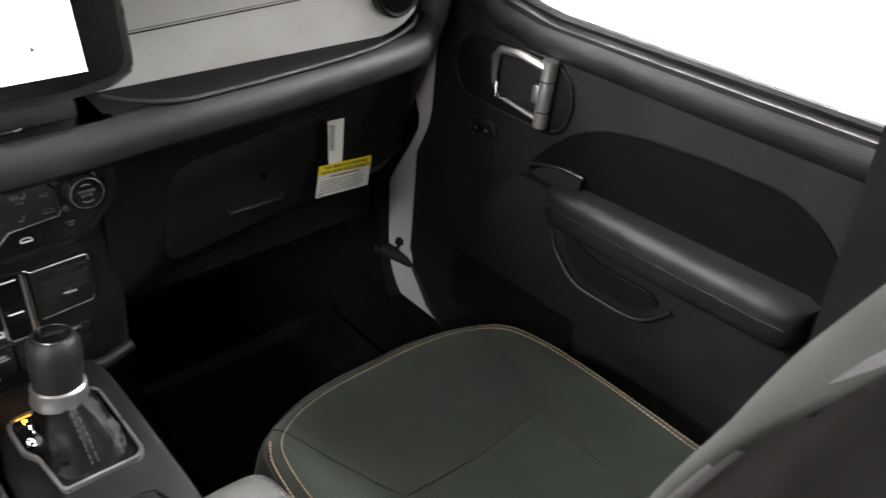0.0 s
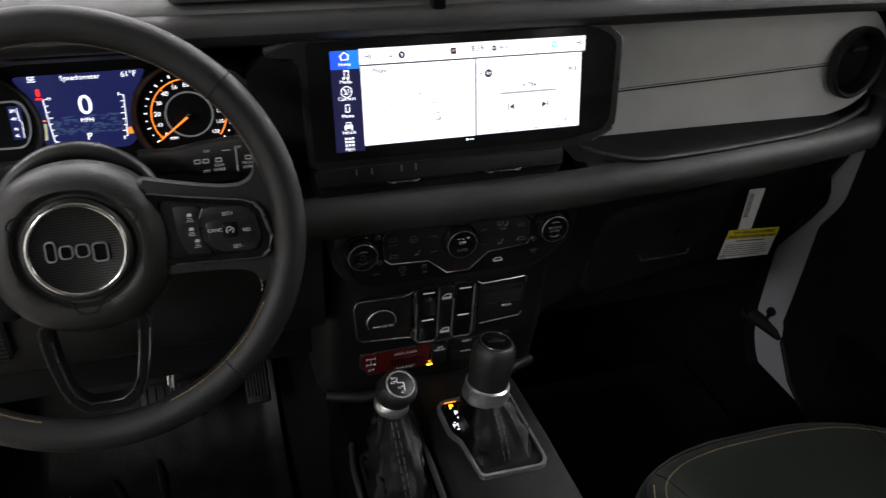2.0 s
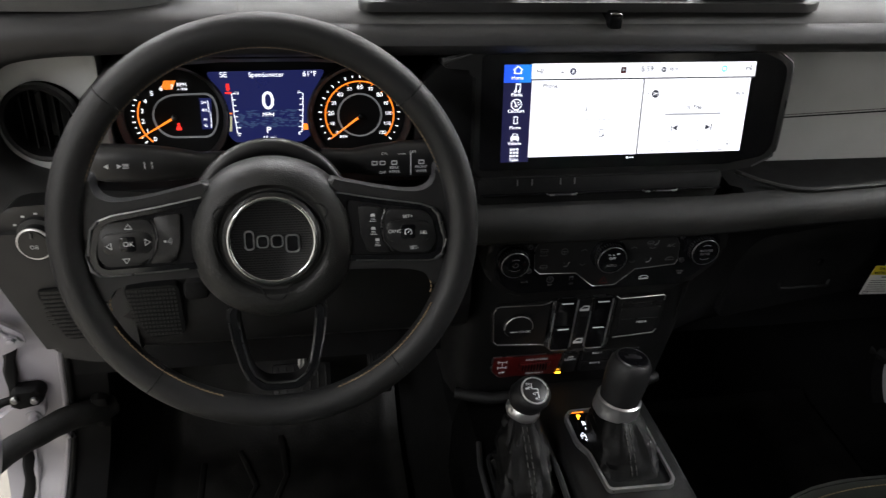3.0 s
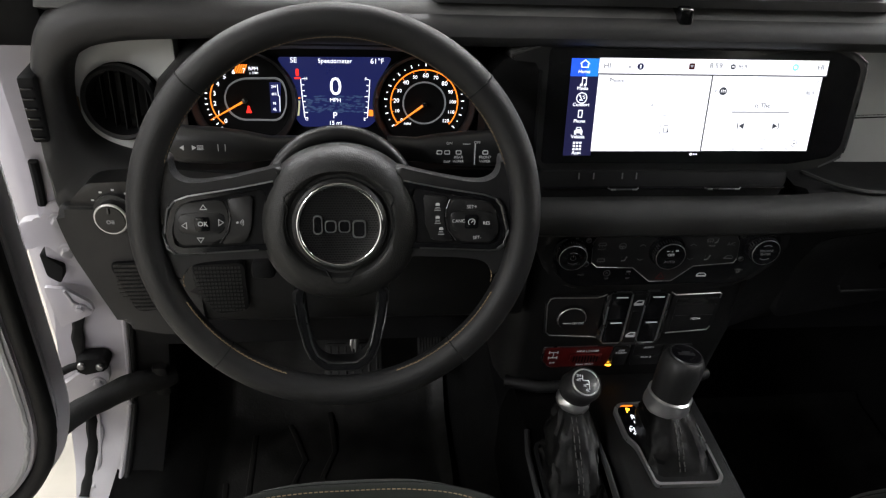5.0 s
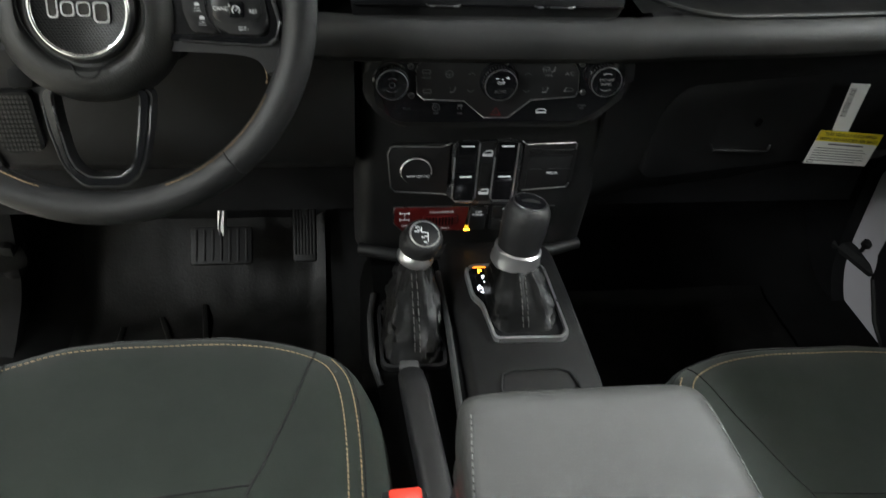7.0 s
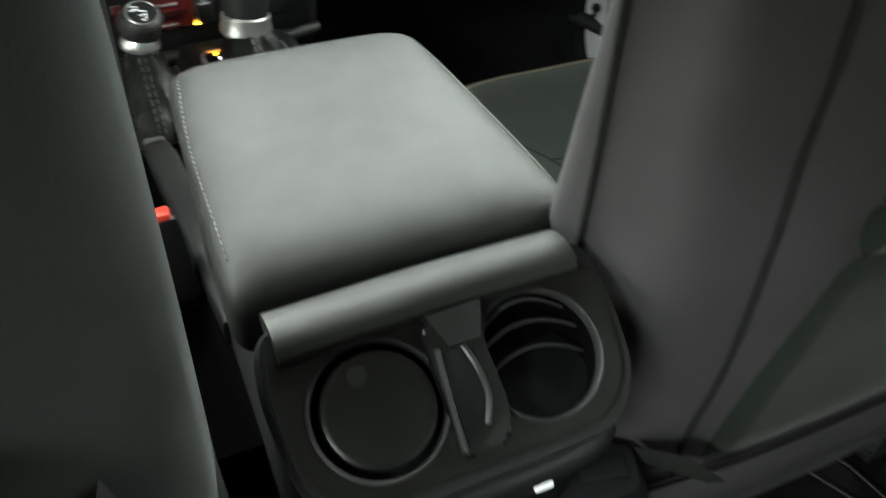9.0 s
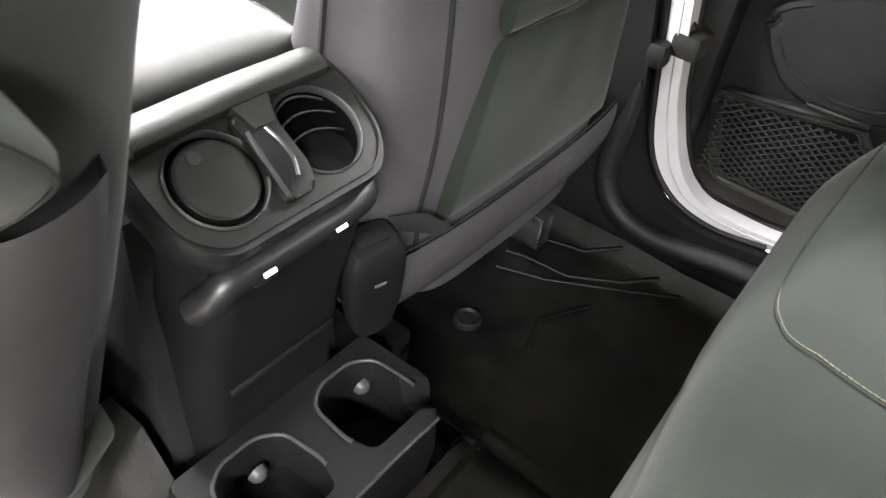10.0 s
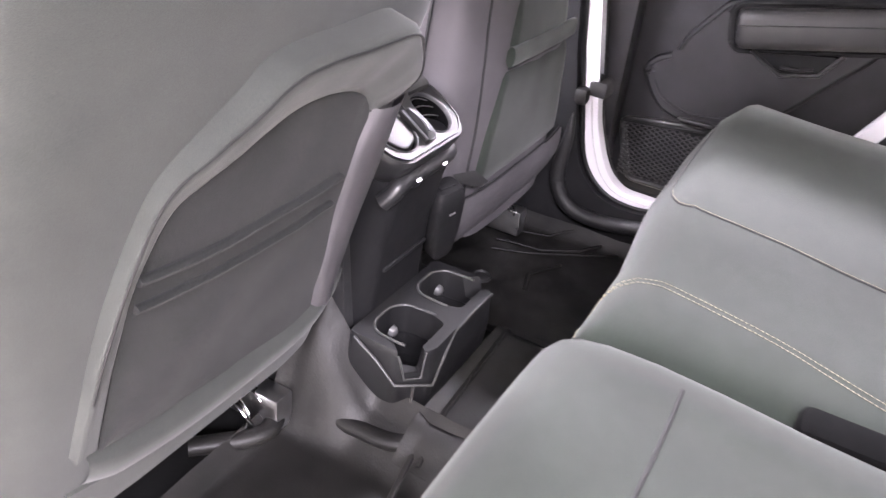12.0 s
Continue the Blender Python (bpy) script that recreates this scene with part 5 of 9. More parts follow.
aux = thing("aux_switches", "black auxiliary switch panel", "switch", (0.06, 0.62, 0.44))
part("plate", prism(bmesh.new(), rounded(0.068, 0.155, -0.023, 0.021, 0.004), -0.008, 0.001, A, 0.001), BLACK, aux)
for x0 in (0.07, 0.113):
    for y0 in (-0.021, 0.0):
        part("button", box(bmesh.new(), x0, x0 + 0.04, y0, y0 + 0.0195, 0.0, 0.003, 0.001, A), BLACK, aux)
for t, x, y in (("AUX 1", 0.09, 0.016), ("AUX 2", 0.09, -0.004), ("AUX 3", 0.134, 0.016)):
    lettering(t, 0.0052, A @ Matrix.Translation((x, y, 0.0034)), ICON, aux)
start = thing("start_button", "black start button with an amber mark", "button", (-0.2, 0.6, 0.67))
Q = face(-0.196, 0.588, 0.655, 0, 12)
part("plate", prism(bmesh.new(), rounded(-0.022, 0.022, -0.03, 0.03, 0.008), -0.03, 0.002, Q, 0.002), BLACK, start)
part("amber_mark", box(bmesh.new(), 0.006, 0.01, 0.012, 0.02, 0.002, 0.0032, 0.0006, Q @ pose(0, 0, 0, 0, 0, 20)), LITAMBER, start)

# paper tag hanging from the glove box
tag = thing("airbag_tag", "white and yellow paper airbag notice hanging from the glove box", "paper tag", (0.49, 0.66, 0.63))
P = face(0.5095, 0.668, 0.5375, -1, 6) @ pose(0, 0, 0, 0, 0, -8.3) @ Matrix.Diagonal((1.0, 0.86, 1, 1))
part("sheet", prism(bmesh.new(), [(-0.054, -0.032), (0.054, -0.030), (0.053, 0.03), (-0.054, 0.029)], 0.006, 0.0066, P), PAPER, tag)
part("yellow_head", prism(bmesh.new(), [(-0.054, 0.0105), (0.0532, 0.0105), (0.053, 0.0302), (-0.054, 0.0292)], 0.0064, 0.0071, P), YELLOW, tag)
lettering("THIS VEHICLE IS EQUIPPED", 0.0075, P @ Matrix.Translation((0, 0.0235, 0.0074)), INK, tag)
lettering("WITH ADVANCED AIR BAGS", 0.0078, P @ Matrix.Translation((0, 0.0148, 0.0074)), INK, tag)
ln = bmesh.new()
random.seed(3)
box(ln, -0.03, 0.03, 0.0045, 0.0068, 0.0064, 0.007, 0, P)
for k in range(6):
    box(ln, -0.048, random.uniform(0.03, 0.05), -0.002 - 0.0046 * k - 0.0005, -0.002 - 0.0046 * k + 0.0005, 0.0064, 0.007, 0, P)
o = rounded(-0.05, -0.04, -0.030, -0.024, 0.001)
frame_ring(ln, o, [((x + 0.045) * 0.8 - 0.045, (y + 0.027) * 0.7 - 0.027) for x, y in o], 0.0064, 0.007, P)
part("print_lines", ln, FAINT, tag)
strip = part("strip", prism(bmesh.new(), [(-0.0345, 0.027), (-0.0075, 0.027), (-0.0150, 0.112), (-0.0458, 0.110)], 0.005, 0.0056, P), PAPER, tag, "white paper strip with a bar code")
bc = bmesh.new()
for k in range(20):
    w = 0.0006 if k % 3 else 0.0011
    y = 0.056 + 0.0024 * k
    box(bc, -0.033 - 0.12 * (y - 0.03), -0.024 - 0.12 * (y - 0.03), y - w / 2, y + w / 2, 0.0056, 0.0061, 0, P)
part("bar_code", bc, INK, strip)


# ---- steering wheel ----
wheel = thing("steering_wheel", "black leather steering wheel with tan stitching and chrome ringed hub", "steering wheel", (-0.388, 0.5, 0.76))
W = face(-0.3915, 0.4435, 0.8015, 20) @ Matrix.Translation((0, 0.0075, 0))
RIM = 0.1742
part("rim", ring_of(bmesh.new(), RIM, 0.0148, W, 120, 22, 0.98), LEATHER, wheel, "black leather rim")
for a in (43, 137, 230, 310):
    d = Vector((math.cos(radians(a)), math.sin(radians(a)), 0))
    sm = tube(bmesh.new(), [W @ (RIM * d + 0.0147 * (math.cos(radians(u)) * d + 0.98 * math.sin(radians(u)) * Vector((0, 0, 1)))) for u in range(0, 360, 15)], 0.0008, 5, True)
    part("rim_seam", sm, SEAM, wheel)
st = bmesh.new()
for a0, a1 in ((18, 162), (209, 251), (289, 333)):
    n = int((a1 - a0) / 1.55)
    low_ = a0 > 180
    for i in range(n):
        a, b = radians(a0 + (a1 - a0) * i / n), radians(a0 + (a1 - a0) * (i + 0.8) / n)
        r = RIM - (0.0133 if low_ else 0.0141)
        za = 0.0072 if low_ else 0.0048
        for z0, z1 in ((za, za - 0.0026), (za - 0.0026, za)) if low_ else ((za, za - 0.0012),):
            tube(st, [W @ Vector((r * math.cos(a), r * math.sin(a), z0)), W @ Vector((r * math.cos(b), r * math.sin(b), z1))], 0.00055 if low_ else 0.0004, 4)
tagged(part("stitching", st, THREAD, wheel, "tan cross stitching"), kind="stuff")

hub_c = Vector((0.0005, -0.0085, 0))
rings = []
for r, z in ((0.066, -0.055), (0.0735, -0.036), (0.0752, -0.022), (0.0748, -0.011), (0.0728, -0.002), (0.0690, 0.0052), (0.0640, 0.0102), (0.0585, 0.0134), (0.0540, 0.0148), (0.0505, 0.0146), (0.0490, 0.0128), (0.0470, 0.0098), (0.0445, 0.0092)):
    n = 0.94 if r > 0.05 else 1.0
    rings.append([W @ (hub_c + Vector((r * power(math.cos(a), n), r * 0.985 * power(math.sin(a), n) + (0.0035 if r < 0.052 else 0.0), z))) for a in [2 * math.pi * k / 80 for k in range(80)]])
hub = part("hub", loft(bmesh.new(), rings), HUBSKIN, wheel, "grained airbag cover")
E0 = W @ Matrix.Translation((0.0005, -0.0047, 0))
part("emblem_plate", lathe(bmesh.new(), [(0.0435, 0.0085), (0.0425, 0.0150), (0.0400, 0.0170), (0.0380, 0.0165), (0.0360, 0.0152), (0.0001, 0.0156)], E0, 64, False), BLACK, wheel)
dimple = bmesh.new()
for i in range(-13, 14):
    for j in range(-15, 16):
        x, y = 0.0026 * i + (0.0013 if j % 2 else 0), 0.00225 * j
        if x * x + y * y < 0.0345 ** 2:
            prism(dimple, [(x - 0.0009, y - 0.0003), (x, y - 0.0008), (x + 0.0009, y - 0.0003), (x + 0.0009, y + 0.0003), (x, y + 0.0008), (x - 0.0009, y + 0.0003)], 0.0154, 0.0159, E0)
part("plate_texture", dimple, MATT, wheel)
part("emblem_ring", ring_of(bmesh.new(), 0.0376, 0.0019, E0 @ Matrix.Translation((0, 0, 0.0165)), 72, 10), CHROME, wheel, "bright chrome ring")
shapes = (((-0.0238, -0.0155), (-0.0078, 0.0098)), ((-0.0135, -0.0030), (-0.0062, 0.0050)), ((-0.0012, 0.0095), (-0.0062, 0.0050)), ((0.0113, 0.0235), (-0.0112, 0.0050)))
badge, inlay = bmesh.new(), bmesh.new()
for (x0, x1), (y0, y1) in shapes:
    o = rounded(x0, x1, y0, y1, 0.0034)
    frame_ring(badge, o, [((x - (x0 + x1) / 2) * 0.80 + (x0 + x1) / 2, (y - (y0 + y1) / 2) * 0.86 + (y0 + y1) / 2) for x, y in o], 0.0158, 0.0182, E0)
    prism(inlay, rounded(x0 + 0.0008, x1 - 0.0008, y0 + 0.0008, y1 - 0.0008, 0.0026), 0.0158, 0.0172, E0)
part("badge", badge, EDGE, wheel, "raised chrome edged badge")
part("badge_inlay", inlay, GLOSS, wheel)
groove = [(-0.018, 0.0335), (-0.0227, 0.0322), (-0.042, 0.0312), (-0.0492, 0.0245), (-0.0462, 0.016), (-0.0486, 0.0015), (-0.0443, -0.0170), (-0.0300, -0.0355), (-0.0135, -0.0445), (-0.0085, -0.0515), (-0.004, -0.0545)]
groove += [(-x, y) for x, y in groove[::-1]]
piping("hub_groove", bvh_of(hub), [E0 @ Vector((x, y, 0.06)) for x, y in groove], W.to_3x3() @ Vector((0, 0, -1)), 0.0010, SEAM, wheel, 0.003)
lettering("AIRBAG", 0.0062, W @ pose(0, -0.0690, 0.0095, -38), PRINTDIM, wheel)
for s in (-1, 1):
    flip = lambda pts: [(s * x, y) for x, y in pts]
    body = soften([(0.05, 0.0475), (0.0665, 0.0432), (0.0935, 0.0370), (0.12, 0.0322), (0.1355, 0.0320), (0.1450, 0.0365), (0.1490, 0.0440), (0.1490, 0.0560), (0.168, 0.0600), (0.172, 0.0), (0.166, -0.0560), (0.1465, -0.0600), (0.1425, -0.0530), (0.1385, -0.0465), (0.1297, -0.0425), (0.11, -0.0400), (0.05, -0.0380)], 0.008, 4)
    spoke = part("spoke", prism(bmesh.new(), flip(body), -0.022, 0.001, W, 0.005, 4), LEATHER, wheel, "leather wrapped side spoke")
    o = flip(soften([(0.058, 0.0345), (0.0935, 0.0275), (0.1355, 0.0210), (0.1500, 0.0145), (0.1580, -0.0120), (0.1555, -0.0285), (0.1470, -0.0335), (0.0740, -0.0300), (0.058, -0.0295)], 0.006))
    i = flip(soften([(0.066, 0.0275), (0.0935, 0.0225), (0.1335, 0.0160), (0.1440, 0.0105), (0.1500, -0.0120), (0.1480, -0.0240), (0.1415, -0.0270), (0.0750, -0.0248), (0.066, -0.0240)], 0.006))
    part("bezel", frame_ring(bmesh.new(), o, i, -0.004, 0.0045, W), GLOSS, spoke, "gloss black bezel")
    line = [(0.0585, 0.0340), (0.0935, 0.0272), (0.1340, 0.0207), (0.1455, 0.0165)]
    part("bezel_line", tube(bmesh.new(), [W @ Vector((s * x, y, 0.0045)) for x, y in line], 0.0008, 6), EDGE, spoke, "thin bright line")
    part("bezel_side", tube(bmesh.new(), [W @ Vector((s * x, y, 0.0046)) for x, y in ((0.1455, 0.0165), (0.1510, 0.0100), (0.1570, -0.0130), (0.1545, -0.0270), (0.1480, -0.0320))], 0.0018, 8), DARKCHROME, spoke)
    part("bezel_foot", tube(bmesh.new(), [W @ Vector((s * x, y, 0.0045)) for x, y in ((0.1480, -0.0322), (0.1400, -0.0330), (0.0740, -0.0295))], 0.0008, 6), DARKCHROME, spoke)
    part("pod", prism(bmesh.new(), i, -0.004, 0.002, W, 0.001), MATT, spoke)
    main = soften([(0.1026, 0.0180), (0.1366, 0.0145), (0.1445, 0.0090), (0.1482, -0.0120), (0.1465, -0.0200), (0.1400, -0.0245), (0.1098, -0.0235), (0.1010, -0.0120), (0.0985, 0.0000)], 0.006)
    part("main_pad", prism(bmesh.new(), flip(main), 0.001, 0.0058, W, 0.0018, 3), BLACK, spoke)
    near = soften([(0.0770, 0.0215), (0.1000, 0.0185), (0.0962, 0.0000), (0.0985, -0.0120), (0.1068, -0.0235), (0.0850, -0.0222), (0.0795, -0.0080)], 0.004)
    part("side_pad", prism(bmesh.new(), flip(near), 0.001, 0.0052, W, 0.0012), BLACK, spoke)
    part("pad_edge", tube(bmesh.new(), [W @ Vector((s * x, y, 0.0056)) for x, y in ((0.1016, 0.0165), (0.0985, 0.0080), (0.0978, 0.0000), (0.1003, -0.0120), (0.1080, -0.0225))], 0.0006, 5), DARKCHROME, spoke)
    part("cross_pad", prism(bmesh.new(), flip(soften([(0.1015, 0.0045), (0.1180, 0.0070), (0.1430, 0.0045), (0.1425, -0.0130), (0.1180, -0.0150), (0.1035, -0.0130)], 0.006)), 0.0052, 0.0068, W, 0.0010), BLACK, spoke)
    part("middle_key", prism(bmesh.new(), rounded(s * 0.1222 - 0.0065, s * 0.1222 + 0.0065, -0.0108, 0.0022, 0.002), 0.0066, 0.0078, W, 0.0006), GLOSS, spoke)
    seam = bmesh.new()
    edge_ = spread([(s * x, y - 0.0022, 0.0002) for x, y in ((0.0665, 0.0432), (0.0935, 0.0370), (0.12, 0.0322), (0.1355, 0.0320), (0.1450, 0.0365), (0.1490, 0.0440))], 0.0042)
    for p, q in zip(edge_, edge_[1:]):
        tube(seam, [W @ p, W @ (p + (q - p) * 0.72)], 0.0006, 5)
    edge_ = spread([(s * x, y + 0.001, 0.0002) for x, y in ((0.1200, -0.0405), (0.1297, -0.0425), (0.1385, -0.0465), (0.1425, -0.0530), (0.1440, -0.0620), (0.1415, -0.0700))], 0.0042)
    for p, q in zip(edge_, edge_[1:]):
        tube(seam, [W @ p, W @ (p + (q - p) * 0.72)], 0.0006, 5)
    part("stitching", seam, THREAD, spoke)
pads = bmesh.new()
for x, y, a in ((-0.1205, 0.0110, 0), (-0.1245, -0.0190, 180), (-0.1378, -0.0055, 90), (-0.1058, -0.0030, 270)):
    t = [(-0.0034, -0.0022), (0.0034, -0.0022), (0, 0.0028)]
    frame_ring(pads, t, [(u * 0.7, v * 0.7) for u, v in t], 0.0068, 0.0073, W @ pose(x, y, 0, 0, 0, a))
for x, y in ((0.0903, 0.0102), (0.0905, -0.0021), (0.0940, -0.0129)):
    for k in range(3):
        box(pads, x - 0.0018 - 0.0006 * k, x + 0.0018 + 0.0006 * k, y - 0.0012 - 0.0014 * k, y - 0.0008 - 0.0014 * k, 0.0052, 0.0057, 0, W)
    prism(pads, soften([(x - 0.0022, y + 0.0006), (x + 0.0022, y + 0.0006), (x + 0.0015, y + 0.0032), (x - 0.0015, y + 0.0032)], 0.0006), 0.0052, 0.0057, W)
for k in range(3):
    ring_of(pads, 0.0018 + 0.0014 * k, 0.0003, W @ Matrix.Translation((-0.0905, -0.0035, 0.0055)), 8, 5, 0.5, -40, 40)
cyl(pads, 0.0011, 0.0011, 0.0052, 0.0057, W @ Matrix.Translation((-0.0915, -0.0035, 0)), 10)
ring_of(pads, 0.0030, 0.0004, W @ Matrix.Translation((0.1222, -0.0045, 0.0080)), 16, 5, 0.4, -50, 230)
tube(pads, [W @ Vector((0.1215, -0.0052, 0.008)), W @ Vector((0.1238, -0.0030, 0.008))], 0.0004, 5)
tagged(part("button_marks", pads, ICON, wheel), kind="stuff")
for t, x, y, size in (("OK", -0.1215, -0.0042, 0.0062), ("SET+", 0.1220, 0.0100, 0.0044), ("SET-", 0.1276, -0.0195, 0.0044), ("CANC", 0.1098, -0.0035, 0.0043), ("RES", 0.1362, -0.0057, 0.0043)):
    lettering(t, size, W @ Matrix.Translation((x, y, 0.0080)), ICON, wheel)
# forked lower spoke: two legs and a foot, chamfered to bright edges
legs = [(0.047, -0.0700), (0.0435, -0.1000), (0.0365, -0.1300), (0.0310, -0.1440), (0.0190, -0.1560)]
o = soften([(-x, y) for x, y in legs] + legs[::-1], 0.010, 5)
legs_in = [(0.0355, -0.0700), (0.0330, -0.1000), (0.0285, -0.1270), (0.0235, -0.1385), (0.0135, -0.1462)]
i = soften([(-x, y) for x, y in legs_in] + legs_in[::-1], 0.010, 5)
fork = part("lower_spoke", frame_ring(bmesh.new(), o, i, -0.024, -0.004, W), BLACK, wheel, "satin black forked lower spoke")
part("spoke_face", frame_ring(bmesh.new(), [(x * 0.93, (y + 0.07) * 0.975 - 0.07) for x, y in o], [(x * 1.05, (y + 0.07) * 1.02 - 0.07) for x, y in i], -0.005, -0.0015, W), GLOSS, fork)
for s in (-1, 1):
    part("spoke_edge", tube(bmesh.new(), [W @ Vector((s * x, y, -0.0022)) for x, y in ((0.0352, -0.0850), (0.0325, -0.1050), (0.0285, -0.1270), (0.0235, -0.1385), (0.0135, -0.1462), (0.0, -0.1470))], 0.0009, 6), DARKCHROME, fork, "bright inner edge")
    part("spoke_edge", tube(bmesh.new(), [W @ Vector((s * x, y, -0.0030)) for x, y in ((0.0440, -0.0850), (0.0415, -0.1050), (0.0355, -0.1300), (0.0300, -0.1425))], 0.0008, 6), DARKCHROME, fork)

column = thing("steering_column", "black plastic steering column shroud", "steering column", (-0.388, 0.58, 0.74))
cs = bmesh.new()
rings = []
for d, sx, sy, dy in ((-0.03, 0.056, 0.058, 0), (-0.07, 0.058, 0.052, -0.005), (-0.12, 0.062, 0.05, -0.008), (-0.2, 0.07, 0.055, -0.01)):
    rings.append([W @ Vector((sx * math.copysign(abs(math.cos(a)) ** 0.7, math.cos(a)), dy + sy * math.copysign(abs(math.sin(a)) ** 0.7, math.sin(a)), d)) for a in [2 * math.pi * k / 28 for k in range(28)]])
part("shroud", loft(cs, rings), MATT, column)
part("collar", ring_of(bmesh.new(), 0.0685, 0.008, W @ Matrix.Translation((0, 0.003, -0.045)), 48, 10, 1.0, 10, 170), BLACK, column, "black collar")
part("tilt_lever", box(bmesh.new(), -0.012, 0.012, -0.08, -0.06, -0.13, -0.05, 0.006, W @ Matrix.Translation((-0.078, 0.004, 0))), MATT, column)
for s, name, label in ((-1, "indicator_stalk", "black indicator stalk with white symbols"), (1, "wiper_stalk", "black wiper stalk with white symbols")):
    stalk = thing(name, label, "stalk", (-0.388 + s * 0.06, 0.57, 0.785))
    F = face(-0.388, 0.56, 0.812, 10)
    rings = []
    for u, ry, rz in ((0.045, 0.010, 0.014), (0.075, 0.012, 0.012), (0.10, 0.0135, 0.016), (0.13, 0.0145, 0.0185), (0.165, 0.0145, 0.0185), (0.176, 0.012, 0.016)):
        rings.append([F @ Vector((s * u, 0.006 + 0.05 * (u - 0.05) * (1 if s < 0 else 0.2) + rz * math.copysign(abs(math.sin(a)) ** 0.75, math.sin(a)), ry * math.copysign(abs(math.cos(a)) ** 0.75, math.cos(a)))) for a in [2 * math.pi * k / 20 for k in range(20)]])
    part("lever", loft(bmesh.new(), rings), BLACK, stalk)
    mk = bmesh.new()
    if s < 0:
        for x, d in ((-0.158, -1), (-0.150, 1)):
            prism(mk, [(x, 0.0095), (x, 0.0145), (x + d * 0.004, 0.012)][::d], 0.0146, 0.0152, F)
        for k in range(4):
            box(mk, -0.145, -0.139, 0.0098 + 0.0013 * k, 0.0103 + 0.0013 * k, 0.0146, 0.0152, 0, F)
        box(mk, -0.125, -0.1242, 0.0085, 0.0155, 0.0146, 0.0152, 0, F)
        box(mk, -0.118, -0.1172, 0.0085, 0.0155, 0.0146, 0.0152, 0, F)
    else:
        for x in (0.098, 0.106, 0.118, 0.146):
            o = rounded(x - 0.003, x + 0.003, 0.005, 0.0095, 0.001)
            frame_ring(mk, o, [((a - x) * 0.7 + x, (b - 0.00725) * 0.6 + 0.00725) for a, b in o], 0.0146, 0.0152, F)
        box(mk, 0.1345, 0.1355, -0.006, 0.017, 0.0146, 0.0154, 0, F)
        box(mk, 0.122, 0.13, 0.016, 0.0165, 0.0146, 0.0154, 0, F)
    part("symbols", mk, ICON, stalk)
    if s > 0:
        for t, x, y in (("REAR", 0.118, 0.002), ("WIPER", 0.118, -0.0025), ("FRONT", 0.146, 0.002), ("WIPER", 0.146, -0.0025), ("MIST", 0.163, 0.004), ("ON", 0.108, 0.017), ("OFF", 0.137, 0.018), ("OFF", 0.106, -0.003)):
            lettering(t, 0.004, F @ Matrix.Translation((x, y, 0.0152)), ICON, stalk)

# ---- centre console ----
console = thing("centre_console", "black centre console with cup holder and storage tray", "console", (0.0, 0.3, 0.13))
side = [(0.64, 0.16), (0.64, 0.41), (0.585, 0.424), (0.50, 0.43), (0.36, 0.433), (0.26, 0.425), (0.22, 0.42), (0.20, 0.16)]
rings = []
for x, k in ((-0.058, 0.02), (-0.054, 0.006), (-0.046, 0.0), (0.082, 0.0), (0.092, 0.006), (0.097, 0.02)):
    rings.append([(x, y, z - (k if z > 0.3 else 0)) for y, z in side])
part("right_body", loft(bmesh.new(), rings), SHADEDASH, console)
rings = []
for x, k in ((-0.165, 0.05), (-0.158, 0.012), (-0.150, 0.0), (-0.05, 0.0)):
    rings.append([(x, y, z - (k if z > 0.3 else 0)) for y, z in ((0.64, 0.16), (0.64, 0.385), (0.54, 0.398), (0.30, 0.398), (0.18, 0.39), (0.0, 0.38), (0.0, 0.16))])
# near-black tone puts the shade beside the seat into this body
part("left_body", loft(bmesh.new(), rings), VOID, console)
ridge = bmesh.new()
for x in (-0.066, 0.088):
    tube(ridge, [(x, 0.56, 0.417), (x, 0.45, 0.424), (x - 0.002, 0.36, 0.424), (x - 0.004, 0.24, 0.418)], 0.004, 8)
tube(ridge, [(-0.150, 0.54, 0.40), (-0.156, 0.50, 0.40), (-0.156, 0.42, 0.40), (-0.148, 0.385, 0.398)], 0.004, 8)
part("edge_ridge", ridge, DASH, console)
line = bmesh.new()
tube(line, [(-0.02, 0.29, 0.43), (-0.022, 0.345, 0.4335), (-0.018, 0.362, 0.4335), (-0.005, 0.368, 0.4335), (0.045, 0.368, 0.4335), (0.058, 0.362, 0.4335), (0.064, 0.345, 0.4335), (0.066, 0.29, 0.43)], 0.0016, 6)
part("tray_line", line, SEAM, console)
cup = soften([(-0.022, 0.27), (-0.02, 0.318), (-0.006, 0.334), (0.046, 0.336), (0.062, 0.32), (0.066, 0.27)], 0.012)
cupholder = part("cup_well", frame_ring(bmesh.new(), [((x - 0.02) * 1.06 + 0.02, (y - 0.3) * 1.08 + 0.3) for x, y in cup], cup, 0.37, 0.4335), MATT, console, "dark cup well")
part("well_floor", prism(bmesh.new(), cup, 0.4275, 0.4335), SEAM, cupholder)
part("well_stud", cyl(bmesh.new(), 0.006, 0.004, 0.432, 0.437, Matrix.Translation((0.015, 0.30, 0)), 16), BLACK, cupholder)

